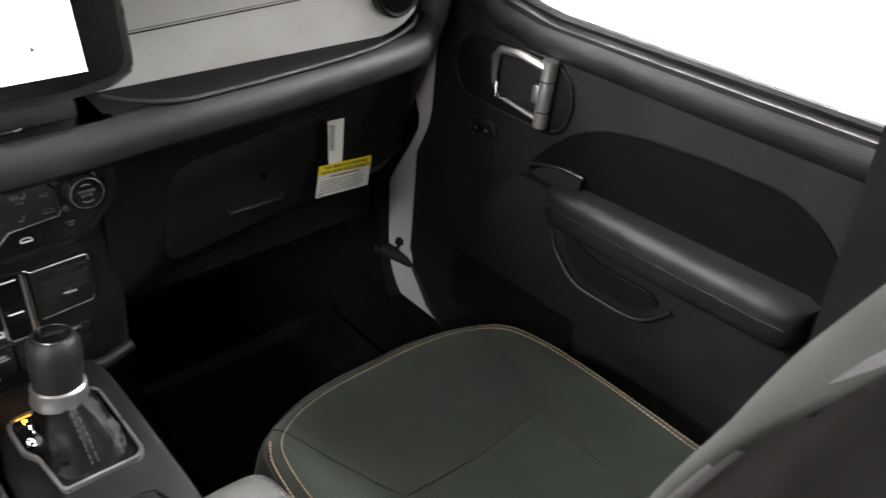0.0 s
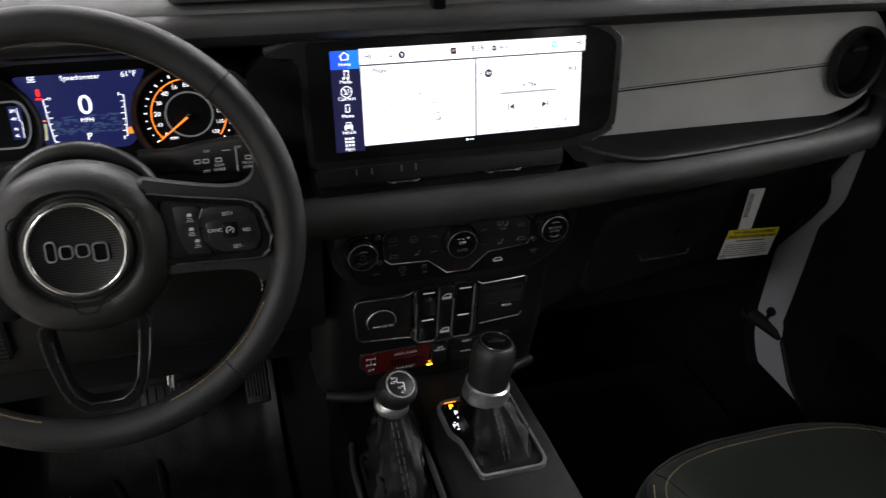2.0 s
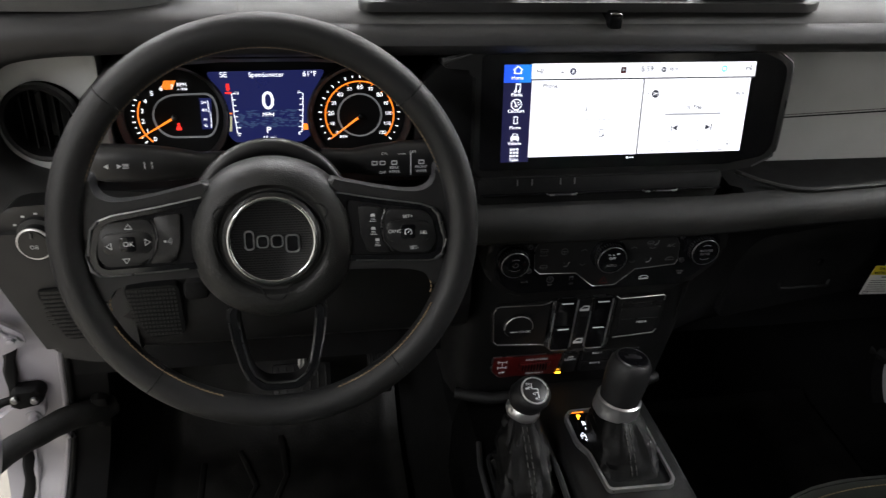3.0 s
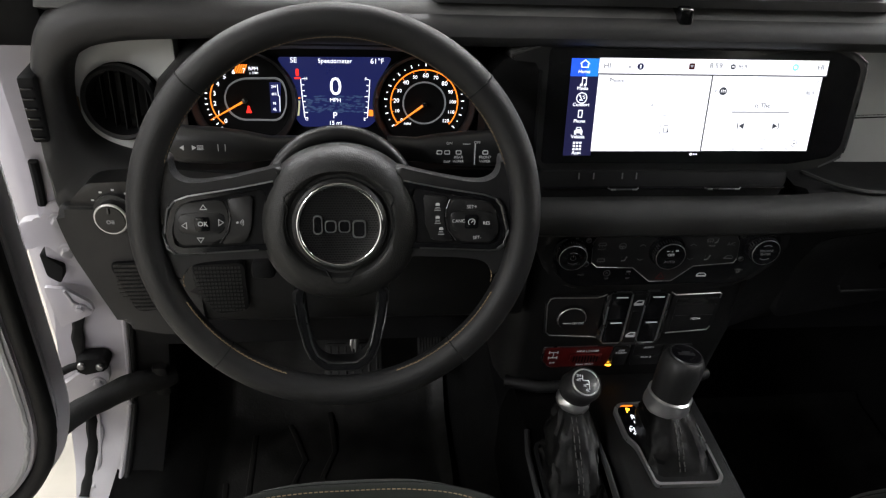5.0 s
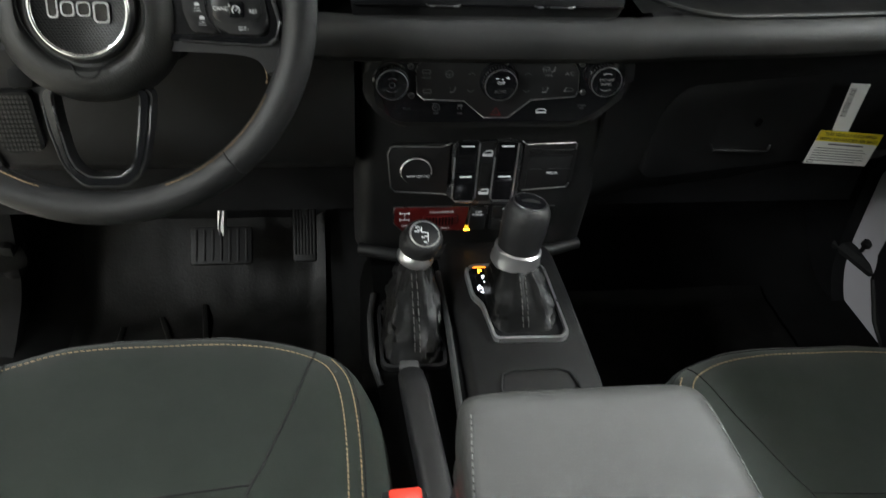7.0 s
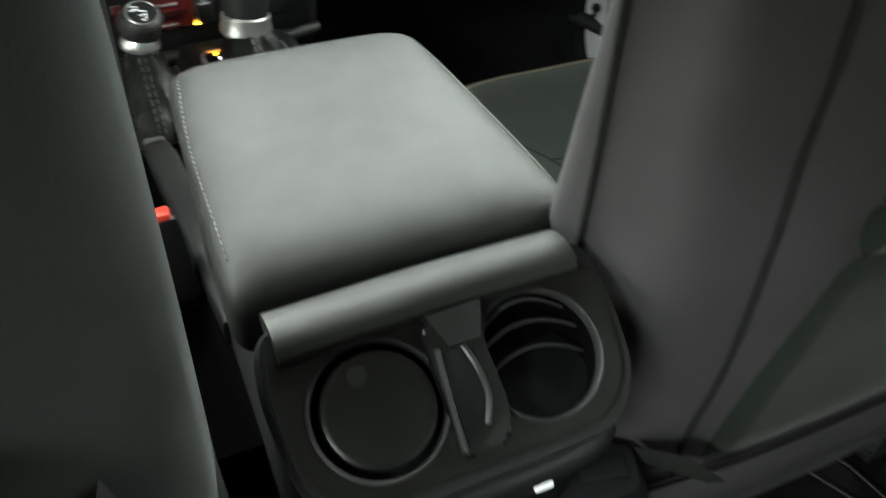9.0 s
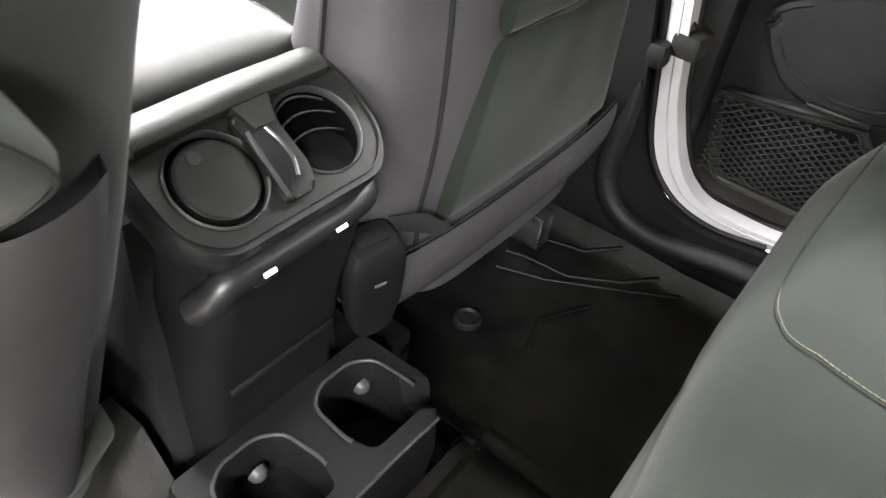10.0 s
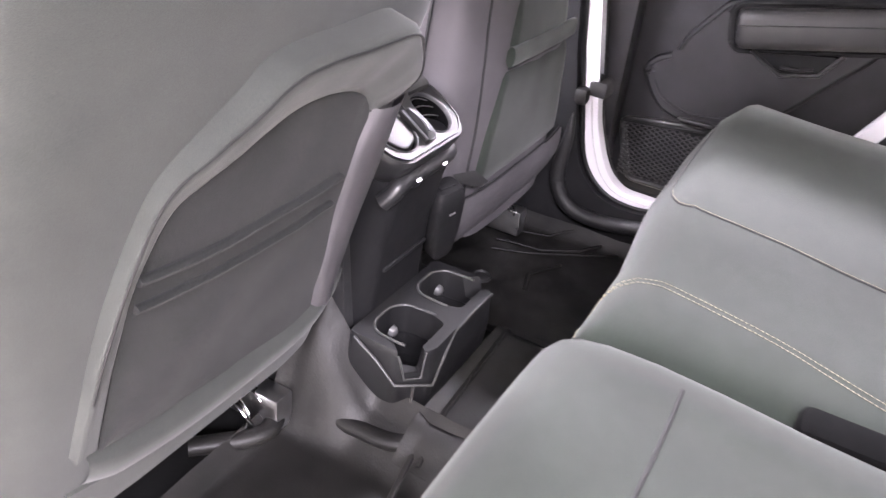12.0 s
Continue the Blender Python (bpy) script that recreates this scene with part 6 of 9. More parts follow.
# automatic shifter
shifter = thing("gear_selector", "black leather gear selector with silver collar and boot", "gear selector", (0.022, 0.475, 0.43))
o = soften([(-0.018, 0.413), (0.063, 0.411), (0.071, 0.42), (0.068, 0.54), (0.058, 0.551), (-0.026, 0.549), (-0.036, 0.54), (-0.034, 0.492), (-0.024, 0.475)], 0.007)
i = [((x - 0.022) * 0.93 + 0.022, (y - 0.48) * 0.945 + 0.48) for x, y in o]
part("bezel", frame_ring(bmesh.new(), o, i, 0.43, 0.4385), SILVER, shifter, "satin silver bezel")
part("bezel_floor", prism(bmesh.new(), i, 0.428, 0.4335), MATT, shifter)
part("position_window", prism(bmesh.new(), soften([(-0.031, 0.497), (-0.008, 0.492), (-0.003, 0.545), (-0.031, 0.544)], 0.006), 0.433, 0.4375, None, 0.001), GLOSS, shifter, "gloss black gear position window")
lettering("P", 0.0115, pose(-0.017, 0.535, 0.4379), LITAMBER, shifter)
part("amber_strip", box(bmesh.new(), -0.027, -0.008, 0.5425, 0.5445, 0.4374, 0.4382, 0.0006), LITORANGE, shifter)
for t, x, y in (("R", -0.0135, 0.523), ("N", -0.0115, 0.512), ("D", -0.010, 0.501), ("M", -0.021, 0.501)):
    lettering(t, 0.0105, pose(x, y, 0.4379), LITWHITE, shifter)
lettering("-", 0.012, pose(-0.021, 0.508, 0.4379), LITWHITE, shifter)
lettering("+", 0.009, pose(-0.0195, 0.4945, 0.4379), LITWHITE, shifter)


def gaiter(levels, seed, n=44, folds=0.003):
    """A leather boot between a frame and a lever: square at its foot, round at its top, with creases."""
    rings = []
    for k, (cx, cy, cz, rx, ry, sq) in enumerate(levels):
        ring = []
        for j in range(n):
            a = 2 * math.pi * j / n
            e = 2.0 / sq
            x = rx * math.copysign(abs(math.cos(a)) ** e, math.cos(a))
            y = ry * math.copysign(abs(math.sin(a)) ** e, math.sin(a))
            w = noise.noise((3.2 * math.cos(a) + seed, 3.2 * math.sin(a), k * 0.75 + seed))
            f = 1 + folds * w / max(rx, 0.01) * (1.6 if 0 < k < len(levels) - 1 else 0.2)
            ring.append((cx + x * f, cy + y * f, cz + folds * 0.5 * w))
        rings.append(ring)
    return rings


levels = []
for k in range(11):
    u = k / 10
    s = (1 - u) ** 0.75
    levels.append((0.022, 0.478 + 0.032 * u, 0.433 + 0.048 * u, 0.019 + 0.020 * s + 0.004 * math.sin(3.1 * u), 0.019 + 0.033 * s + 0.003 * math.sin(3.1 * u), 2.3 + 2.2 * (1 - u)))
boot = part("boot", loft(bmesh.new(), gaiter(levels, 2.0)), BOOT, shifter, "creased black leather boot")
tree = bvh_of(boot)
for dx in (-0.0032, 0.0032):
    stitches("boot_stitching", tree, [(0.022 + dx, 0.36, 0.437 + 0.055 * k / 8) for k in range(9)], (0, 1, 0), GREYTHREAD, boot, 0.005, 0.0034, 0.0007)
LK = pose(0.0205, 0.512, 0.4775, -4, 7, 0)
part("collar", lathe(bmesh.new(), [(0.019, -0.014), (0.0265, -0.010), (0.0305, -0.005), (0.0302, 0.0), (0.0285, 0.009), (0.0290, 0.0120), (0.0288, 0.0145), (0.0262, 0.0165)], LK, 48, False), SILVER, shifter, "flared silver collar")
part("grip", lathe(bmesh.new(), [(0.0245, 0.012), (0.0258, 0.02), (0.0275, 0.042), (0.0278, 0.057), (0.0265, 0.069), (0.0225, 0.076), (0.0205, 0.0775), (0.0001, 0.078)], LK, 48, False), LEATHER, shifter, "grained grip")
part("cap_ring", ring_of(bmesh.new(), 0.0195, 0.0012, LK @ Matrix.Translation((0, 0, 0.0778)), 40, 6), DARKCHROME, shifter)
part("cap_plate", cyl(bmesh.new(), 0.019, 0.019, 0.076, 0.0788, LK, 36, 0.0008), GLOSS, shifter)
em = bmesh.new()
box(em, -0.011, 0.011, -0.003, 0.0015, 0.0786, 0.0794, 0.0003, LK)
box(em, -0.005, 0.006, 0.0015, 0.0045, 0.0786, 0.0794, 0.0003, LK)
part("cap_mark", em, DARKCHROME, shifter)

# transfer case lever
transfer = thing("transfer_lever", "black transfer case lever with round knob and leather boot", "lever", (-0.108, 0.455, 0.4))
o = soften([(-0.147, 0.408), (-0.07, 0.406), (-0.068, 0.515), (-0.147, 0.517)], 0.012)
part("bezel", frame_ring(bmesh.new(), o, [((x + 0.108) * 0.9 - 0.108, (y - 0.462) * 0.92 + 0.462) for x, y in o], 0.395, 0.405), BLACK, transfer)
levels = []
for k in range(13):
    u = k / 12
    s = (1 - u) ** 0.9
    levels.append((-0.108 + 0.008 * u, 0.458 + 0.068 * u, 0.398 + 0.074 * u, 0.015 + 0.019 * s + 0.005 * math.sin(3.1 * u), 0.015 + 0.033 * s + 0.004 * math.sin(3.1 * u), 2.2 + 2.0 * (1 - u)))
boot = part("boot", loft(bmesh.new(), gaiter(levels, 7.7, folds=0.0045)), BOOT, transfer, "badly creased black leather boot")
tree = bvh_of(boot)
for dx in (-0.003, 0.003):
    stitches("boot_stitching", tree, [(-0.104 + dx, 0.36, 0.403 + 0.06 * k / 8) for k in range(9)], (0, 1, 0.1), GREYTHREAD, boot, 0.005, 0.0034, 0.0006)
LT = pose(-0.1010, 0.5255, 0.4700, -2, 12, 0)
part("collar", lathe(bmesh.new(), [(0.015, -0.008), (0.0215, -0.003), (0.0228, 0.002), (0.0212, 0.009), (0.0195, 0.012)], LT, 40, False), SILVER, transfer, "silver collar")
# the knob's top is cut at a slant towards the driver
LS = pose(-0.0912, 0.5185, 0.5105, 24, 8, 0)
rings = []
for z, r in ((0.008, 0.0188), (0.013, 0.0222), (0.020, 0.0242), (0.027, 0.0246)):
    rings.append([LT @ Vector((r * math.cos(a), r * math.sin(a), z)) for a in [2 * math.pi * k / 44 for k in range(44)]])
for z, r in ((-0.0075, 0.0240), (-0.003, 0.0222), (-0.0008, 0.0198), (0.0, 0.0175)):
    rings.append([LS @ Vector((r * math.cos(a), r * math.sin(a), z)) for a in [2 * math.pi * k / 44 for k in range(44)]])
part("knob", loft(bmesh.new(), rings), LEATHER, transfer, "round grained knob", 60)
LT = LS @ Matrix.Translation((0, 0, -0.0415))
part("cap_ring", ring_of(bmesh.new(), 0.0172, 0.0013, LS, 36, 6), SILVER, transfer)
part("cap_plate", cyl(bmesh.new(), 0.0165, 0.0165, -0.002, 0.0007, LS, 32, 0.0006), BLACK, transfer)
gm = bmesh.new()
for a, b in (((-0.004, 0.009), (-0.004, 0.002)), ((-0.004, 0.002), (0.004, 0.002)), ((0.004, 0.002), (0.004, -0.010)), ((-0.009, 0.004), (-0.004, 0.004)), ((0.0, -0.003), (0.004, -0.003))):
    tube(gm, [LT @ Vector((*a, 0.0424)), LT @ Vector((*b, 0.0424))], 0.0006, 5)
part("shift_pattern", gm, WHITEPRINT, transfer)
for t, x, y in (("2H", -0.009, 0.008), ("4H", -0.010, 0.002), ("N", -0.002, -0.005), ("4L", 0.001, -0.011)):
    lettering(t, 0.0048, LT @ Matrix.Translation((x, y, 0.0424)), WHITEPRINT, transfer)

brake = thing("hand_brake", "black hand brake lever with a grey release button", "hand brake", (-0.11, 0.25, 0.4))
rings = []
for y, x, z, rx, rz in ((0.10, -0.095, 0.405, 0.014, 0.016), (0.25, -0.104, 0.412, 0.0155, 0.0165), (0.36, -0.113, 0.415, 0.0155, 0.0155), (0.385, -0.1155, 0.414, 0.014, 0.013), (0.392, -0.116, 0.413, 0.010, 0.009)):
    rings.append([(x + rx * math.copysign(abs(math.cos(a)) ** 0.6, math.cos(a)), y, z + rz * math.copysign(abs(math.sin(a)) ** 0.6, math.sin(a))) for a in [2 * math.pi * k / 24 for k in range(24)]])
part("lever", loft(bmesh.new(), rings), LEATHER, brake)
part("release_button", box(bmesh.new(), -0.1275, -0.1055, 0.386, 0.402, 0.406, 0.423, 0.003), STUD, brake, "grey release button")

# armrest lid
armrest = thing("console_armrest", "black padded vinyl console armrest with worn creases", "armrest", (0.0, 0.08, 0.5))
rings = []
y0, y1 = -0.068, 0.194
for k in range(25):
    u = k / 24
    y = y0 + (y1 - y0) * (0.5 - 0.5 * math.cos(math.pi * u))
    v = abs(2 * (y - y0) / (y1 - y0) - 1)
    edge = max(0.0, 1 - v ** 7) ** (1 / 3.0)
    hw = (0.112 - 0.012 * (y - y0) / (y1 - y0)) * (0.90 + 0.10 * max(0.0, 1 - v ** 10) ** 0.5)
    ztop = 0.608 + 0.006 * (y - y0) / (y1 - y0)
    hz = 0.006 + 0.031 * edge
    ring = []
    for j in range(40):
        a = 2 * math.pi * j / 40
        ring.append((-0.003 + hw * math.copysign(abs(math.cos(a)) ** 0.36, math.cos(a)), y, ztop - 0.037 + hz * math.copysign(abs(math.sin(a)) ** 0.42, math.sin(a))))
    rings.append(ring)
lid = part("lid", loft(bmesh.new(), rings), ARMVINYL, armrest, "padded lid", 60)
tree = bvh_of(lid)
for x in (-0.103, 0.096):
    stitches("lid_stitching", tree, [(x * 0.92, 0.165, 0.58), (x, 0.08, 0.59), (x * 1.02, -0.04, 0.59)], (0, 0, -1), GREYTHREAD, lid, 0.006, 0.004, 0.0007)
part("lid_base", box(bmesh.new(), -0.102, 0.094, -0.062, 0.178, 0.515, 0.545, 0.006), BLACK, armrest)
bin_box = bmesh.new()
loft(bin_box, [[(x0, y0, z), (x1, y0, z), (x1, y1, z), (x0, y1, z)] for x0, x1, y0, y1, z in ((-0.11, 0.1, -0.12, 0.2, 0.14), (-0.104, 0.095, -0.1, 0.195, 0.4), (-0.098, 0.09, -0.085, 0.176, 0.52))])
part("bin", bin_box, DASH, armrest)

# rear face of the console
rear = thing("rear_console", "black rear console end with two round vents and window switches", "console", (0.0, -0.15, 0.3))
V = pose(-0.009, -0.139, 0.576, 0, 0, 0) @ pose(0, 0, 0, 32) 
o = soften([(-0.098, 0.05), (0.093, 0.05), (0.099, 0.02), (0.094, -0.034), (0.072, -0.058), (-0.076, -0.058), (-0.098, -0.034), (-0.103, 0.02)], 0.016)
vent_shell = part("shell", loft(bmesh.new(), [[V @ Vector((x * k, y * k, z)) for x, y in o] for k, z in ((0.86, -0.056), (0.93, -0.044), (0.985, -0.028), (1.0, -0.014), (0.995, -0.005), (0.975, 0.0))]), BLACK, rear)
part("top_ridge", tube(bmesh.new(), [V @ Vector((x, 0.046 - 0.002 * abs(x) / 0.1, -0.003)) for x in steps(-0.090, 0.079, 10)], 0.019, 14, False, 0.6), ARMVINYL, rear, "rounded top ridge")
o2 = soften([(-0.092, 0.036), (0.088, 0.036), (0.092, 0.01), (0.088, -0.03), (0.066, -0.05), (-0.07, -0.05), (-0.092, -0.03), (-0.096, 0.01)], 0.012)
part("plate_rim", frame_ring(bmesh.new(), [(x * 1.03, y * 1.04) for x, y in o2], o2, -0.004, 0.003, V), VENTPLATE, rear)
vent_plate = part("plate", prism(bmesh.new(), o2, -0.004, 0.0012, V), VENTPLATE, rear, "satin black vent plate")
for x, closed in ((-0.049, True), (0.043, False)):
    N = V @ Matrix.Translation((x, -0.006, 0))
    bore(vent_shell, N, 0.0345, -0.036, 0.03)
    bore(vent_plate, N, 0.0345, -0.036, 0.03)
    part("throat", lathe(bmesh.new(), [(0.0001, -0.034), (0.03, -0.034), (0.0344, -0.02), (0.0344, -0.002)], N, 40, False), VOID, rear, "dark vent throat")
    vent = part("vent_ring", lathe(bmesh.new(), [(0.0368, 0.0), (0.0368, 0.0022), (0.0355, 0.0032), (0.0345, 0.002), (0.0342, -0.004)], N, 44, False), DASH, rear, "round vent")
    if closed:
        part("flap", lathe(bmesh.new(), [(0.0001, 0.0026), (0.0270, 0.0026), (0.0276, 0.00255), (0.0296, 0.0016), (0.0303, -0.006)], N, 40, False), VENTPLATE, vent, "closed flap")
        part("flap_tab", cyl(bmesh.new(), 0.006, 0.005, 0.002, 0.0032, N @ Matrix.Translation((-0.006, 0.019, 0)), 14), BLACK, vent)
    else:
        for k, y in enumerate((0.020, 0.008, -0.006)):
            h = math.sqrt(0.033 ** 2 - y * y)
            part("slat", tube(bmesh.new(), [N @ Vector((s * h, y + 0.012 * (1 - s * s), -0.006 - 0.004 * k)) for s in steps(-0.97, 0.97, 10)], 0.0011, 6), BLACK, vent)
o = soften([(-0.018, 0.027), (0.020, 0.027), (0.013, 0.010), (0.014, -0.024), (0.008, -0.044), (-0.018, -0.044), (-0.017, -0.010)], 0.006)
divider = part("divider", prism(bmesh.new(), o, 0.0, 0.008, V, 0.003), VENTPLATE, rear, "raised waisted divider")
part("divider_flare", loft(bmesh.new(), [[V @ Vector(p) for p in ((x0, 0.030, 0.004), (x0, 0.030, 0.0135), (x1, 0.012, 0.0085), (x1, 0.012, 0.004))] for x0, x1 in ((-0.015, -0.006), (0.001, 0.003), (0.017, 0.012))]), VENTPLATE, divider, "glossy flared head")
part("divider_channel", prism(bmesh.new(), soften([(-0.012, 0.010), (0.001, 0.010), (0.004, -0.010), (0.001, -0.028), (-0.014, -0.039), (-0.013, -0.010)], 0.003), 0.006, 0.0088, V, 0.001), MATT, divider, "dark sunken channel")
# metal strips stand in for the highlights along the channel
for line in ([(-0.013, 0.012), (-0.015, -0.008), (-0.016, -0.024), (-0.0165, -0.040)], [(0.001, 0.010), (0.0045, -0.004), (0.0045, -0.018), (-0.001, -0.031)]):
    part("divider_strip", tube(bmesh.new(), [V @ q for q in curve([(x, y, 0.0085) for x, y in line], 16)], 0.0019, 8), DARKCHROME, divider, "pale strip standing in for a highlight")
part("neck", loft(bmesh.new(), [[(x, y + d, z) for x, y in soften([(-0.09, 0.02), (0.086, 0.02), (0.082, -0.03), (0.065, -0.052), (-0.07, -0.052), (-0.086, -0.03)], 0.014)] for d, z in ((-0.122, 0.55), (-0.118, 0.5), (-0.095, 0.40), (-0.085, 0.30), (-0.08, 0.14))]), MATT, rear)
part("switch_bar", tube(bmesh.new(), curve([(-0.094, -0.154, 0.484), (-0.086, -0.166, 0.498), (-0.072, -0.1705, 0.510), (-0.02, -0.1715, 0.512), (0.05, -0.1705, 0.512), (0.07, -0.160, 0.511)], 24), 0.0125, 14), BLACK, rear, "bar with two window switches")
for x in (-0.0505, 0.0205):
    sw = part("window_switch", box(bmesh.new(), x - 0.012, x + 0.012, -0.1825, -0.160, 0.4995, 0.520, 0.004), BLACK, rear)
    o = soften([(-0.0058, -0.0062), (0.0058, -0.0062), (0.0058, 0.0062), (-0.002, 0.0062), (-0.0058, 0.0015)], 0.001)
    mk = frame_ring(bmesh.new(), o, [(q * 0.66, r * 0.46 + 0.0016) for q, r in o], 0, 0.0006, pose(x, -0.1818, 0.5150, 55))
    box(mk, -0.0012, 0.0012, -0.0030, 0.0040, 0, 0.0007, 0, pose(x, -0.1818, 0.5150, 55))
    part("window_symbol", mk, WHITEPRINT, sw, "white window symbol")
part("lower_slot", box(bmesh.new(), -0.065, 0.055, -0.148, -0.143, 0.352, 0.358, 0.002), BLACK, rear)

# low cup holder block behind the console
cups = thing("rear_cup_holder", "black moulded double cup holder on the rear tunnel", "cup holder", (-0.015, -0.2, 0.13))
wells = [soften([(cx - 0.036, -0.242), (cx - 0.044, -0.215), (cx - 0.04, -0.17), (cx - 0.02, -0.155), (cx + 0.02, -0.155), (cx + 0.04, -0.17), (cx + 0.044, -0.215), (cx + 0.036, -0.242)], 0.01) for cx in (-0.07, 0.052)]
outl = soften([(-0.135, -0.135), (0.115, -0.135), (0.118, -0.225), (0.085, -0.262), (-0.1, -0.262), (-0.135, -0.22)], 0.012)
rings = [[((x + 0.01) * s - 0.01, (y + 0.2) * s - 0.2, z) for x, y in outl] for s, z in ((0.95, 0.12), (0.985, 0.19), (1.02, 0.222), (1.025, 0.23), (1.0, 0.274), (0.99, 0.281), (0.975, 0.284))]
block = part("block", loft(bmesh.new(), rings), SHADEDASH, cups)
for w, cx in zip(wells, (-0.07, 0.052)):
    s = -1 if cx < 0 else 1
    carve(block, prism(bmesh.new(), w, 0.19, 0.3))
    # a slot from the well out through the cut corner
    N = pose(-0.01 + s * 0.111, -0.236, 0.284, 0, 0, 43 * s)
    carve(block, loft(bmesh.new(), [[N @ Vector((x, y, z)) for x, z in ((-0.013, -0.036), (0.013, -0.036), (0.023, 0.02), (-0.023, 0.02))] for y in (-0.05, 0.055)]))
    s > 0 or part("slot_edge", tube(bmesh.new(), [N @ Vector((x, y, z)) for x, y, z in ((-0.0205, -0.006, 0.0), (-0.0185, -0.009, -0.006), (-0.0125, -0.016, -0.036), (0.0125, -0.016, -0.036), (0.0185, -0.009, -0.006), (0.0205, -0.006, 0.0))], 0.0017, 8), EDGELIGHT, cups)
    well = part("well", frame_ring(bmesh.new(), w, [((x - cx) * 0.97 + cx, (y + 0.2) * 0.97 - 0.2) for x, y in w], 0.19, 0.235), MATT, cups, "octagonal cup well")
    part("well_floor", prism(bmesh.new(), w, 0.185, 0.193), MATT, well)
    back_rim = [q for q in w if q[1] > -0.222]
    part("well_rim", tube(bmesh.new(), [((x - cx) * 1.05 + cx, (y + 0.2) * 1.05 - 0.2, 0.2845) for x, y in back_rim], 0.0022, 8, False), EDGELIGHT, well)
    part("well_stud", lathe(bmesh.new(), [(0.010, 0.0), (0.009, 0.006), (0.005, 0.010), (0.0001, 0.011)], pose(cx + (0.012 if cx < 0 else 0.03), -0.163, 0.25, 100), 20, False), STUD, well, "pale rubber stud")
# pale beads stand in for the glossy highlights on the block's edges
edge = bmesh.new()
tube(edge, [(-0.139, -0.15, 0.283), (-0.142, -0.19, 0.262), (-0.141, -0.224, 0.229), (-0.104, -0.267, 0.226), (-0.072, -0.264, 0.255), (-0.035, -0.2605, 0.281), (0.03, -0.2605, 0.2825), (0.085, -0.2605, 0.281)], 0.0024, 8)
tube(edge, [(-0.124, -0.246, 0.227), (-0.121, -0.243, 0.18), (-0.117, -0.238, 0.13)], 0.0022, 8)
part("edges", edge, EDGELIGHT, cups, "edge beads toned as highlights")


# ---- front seats ----
def smooth(a, b, t):
    u = min(1.0, max(0.0, (t - a) / (b - a)))
    return u * u * (3 - 2 * u)


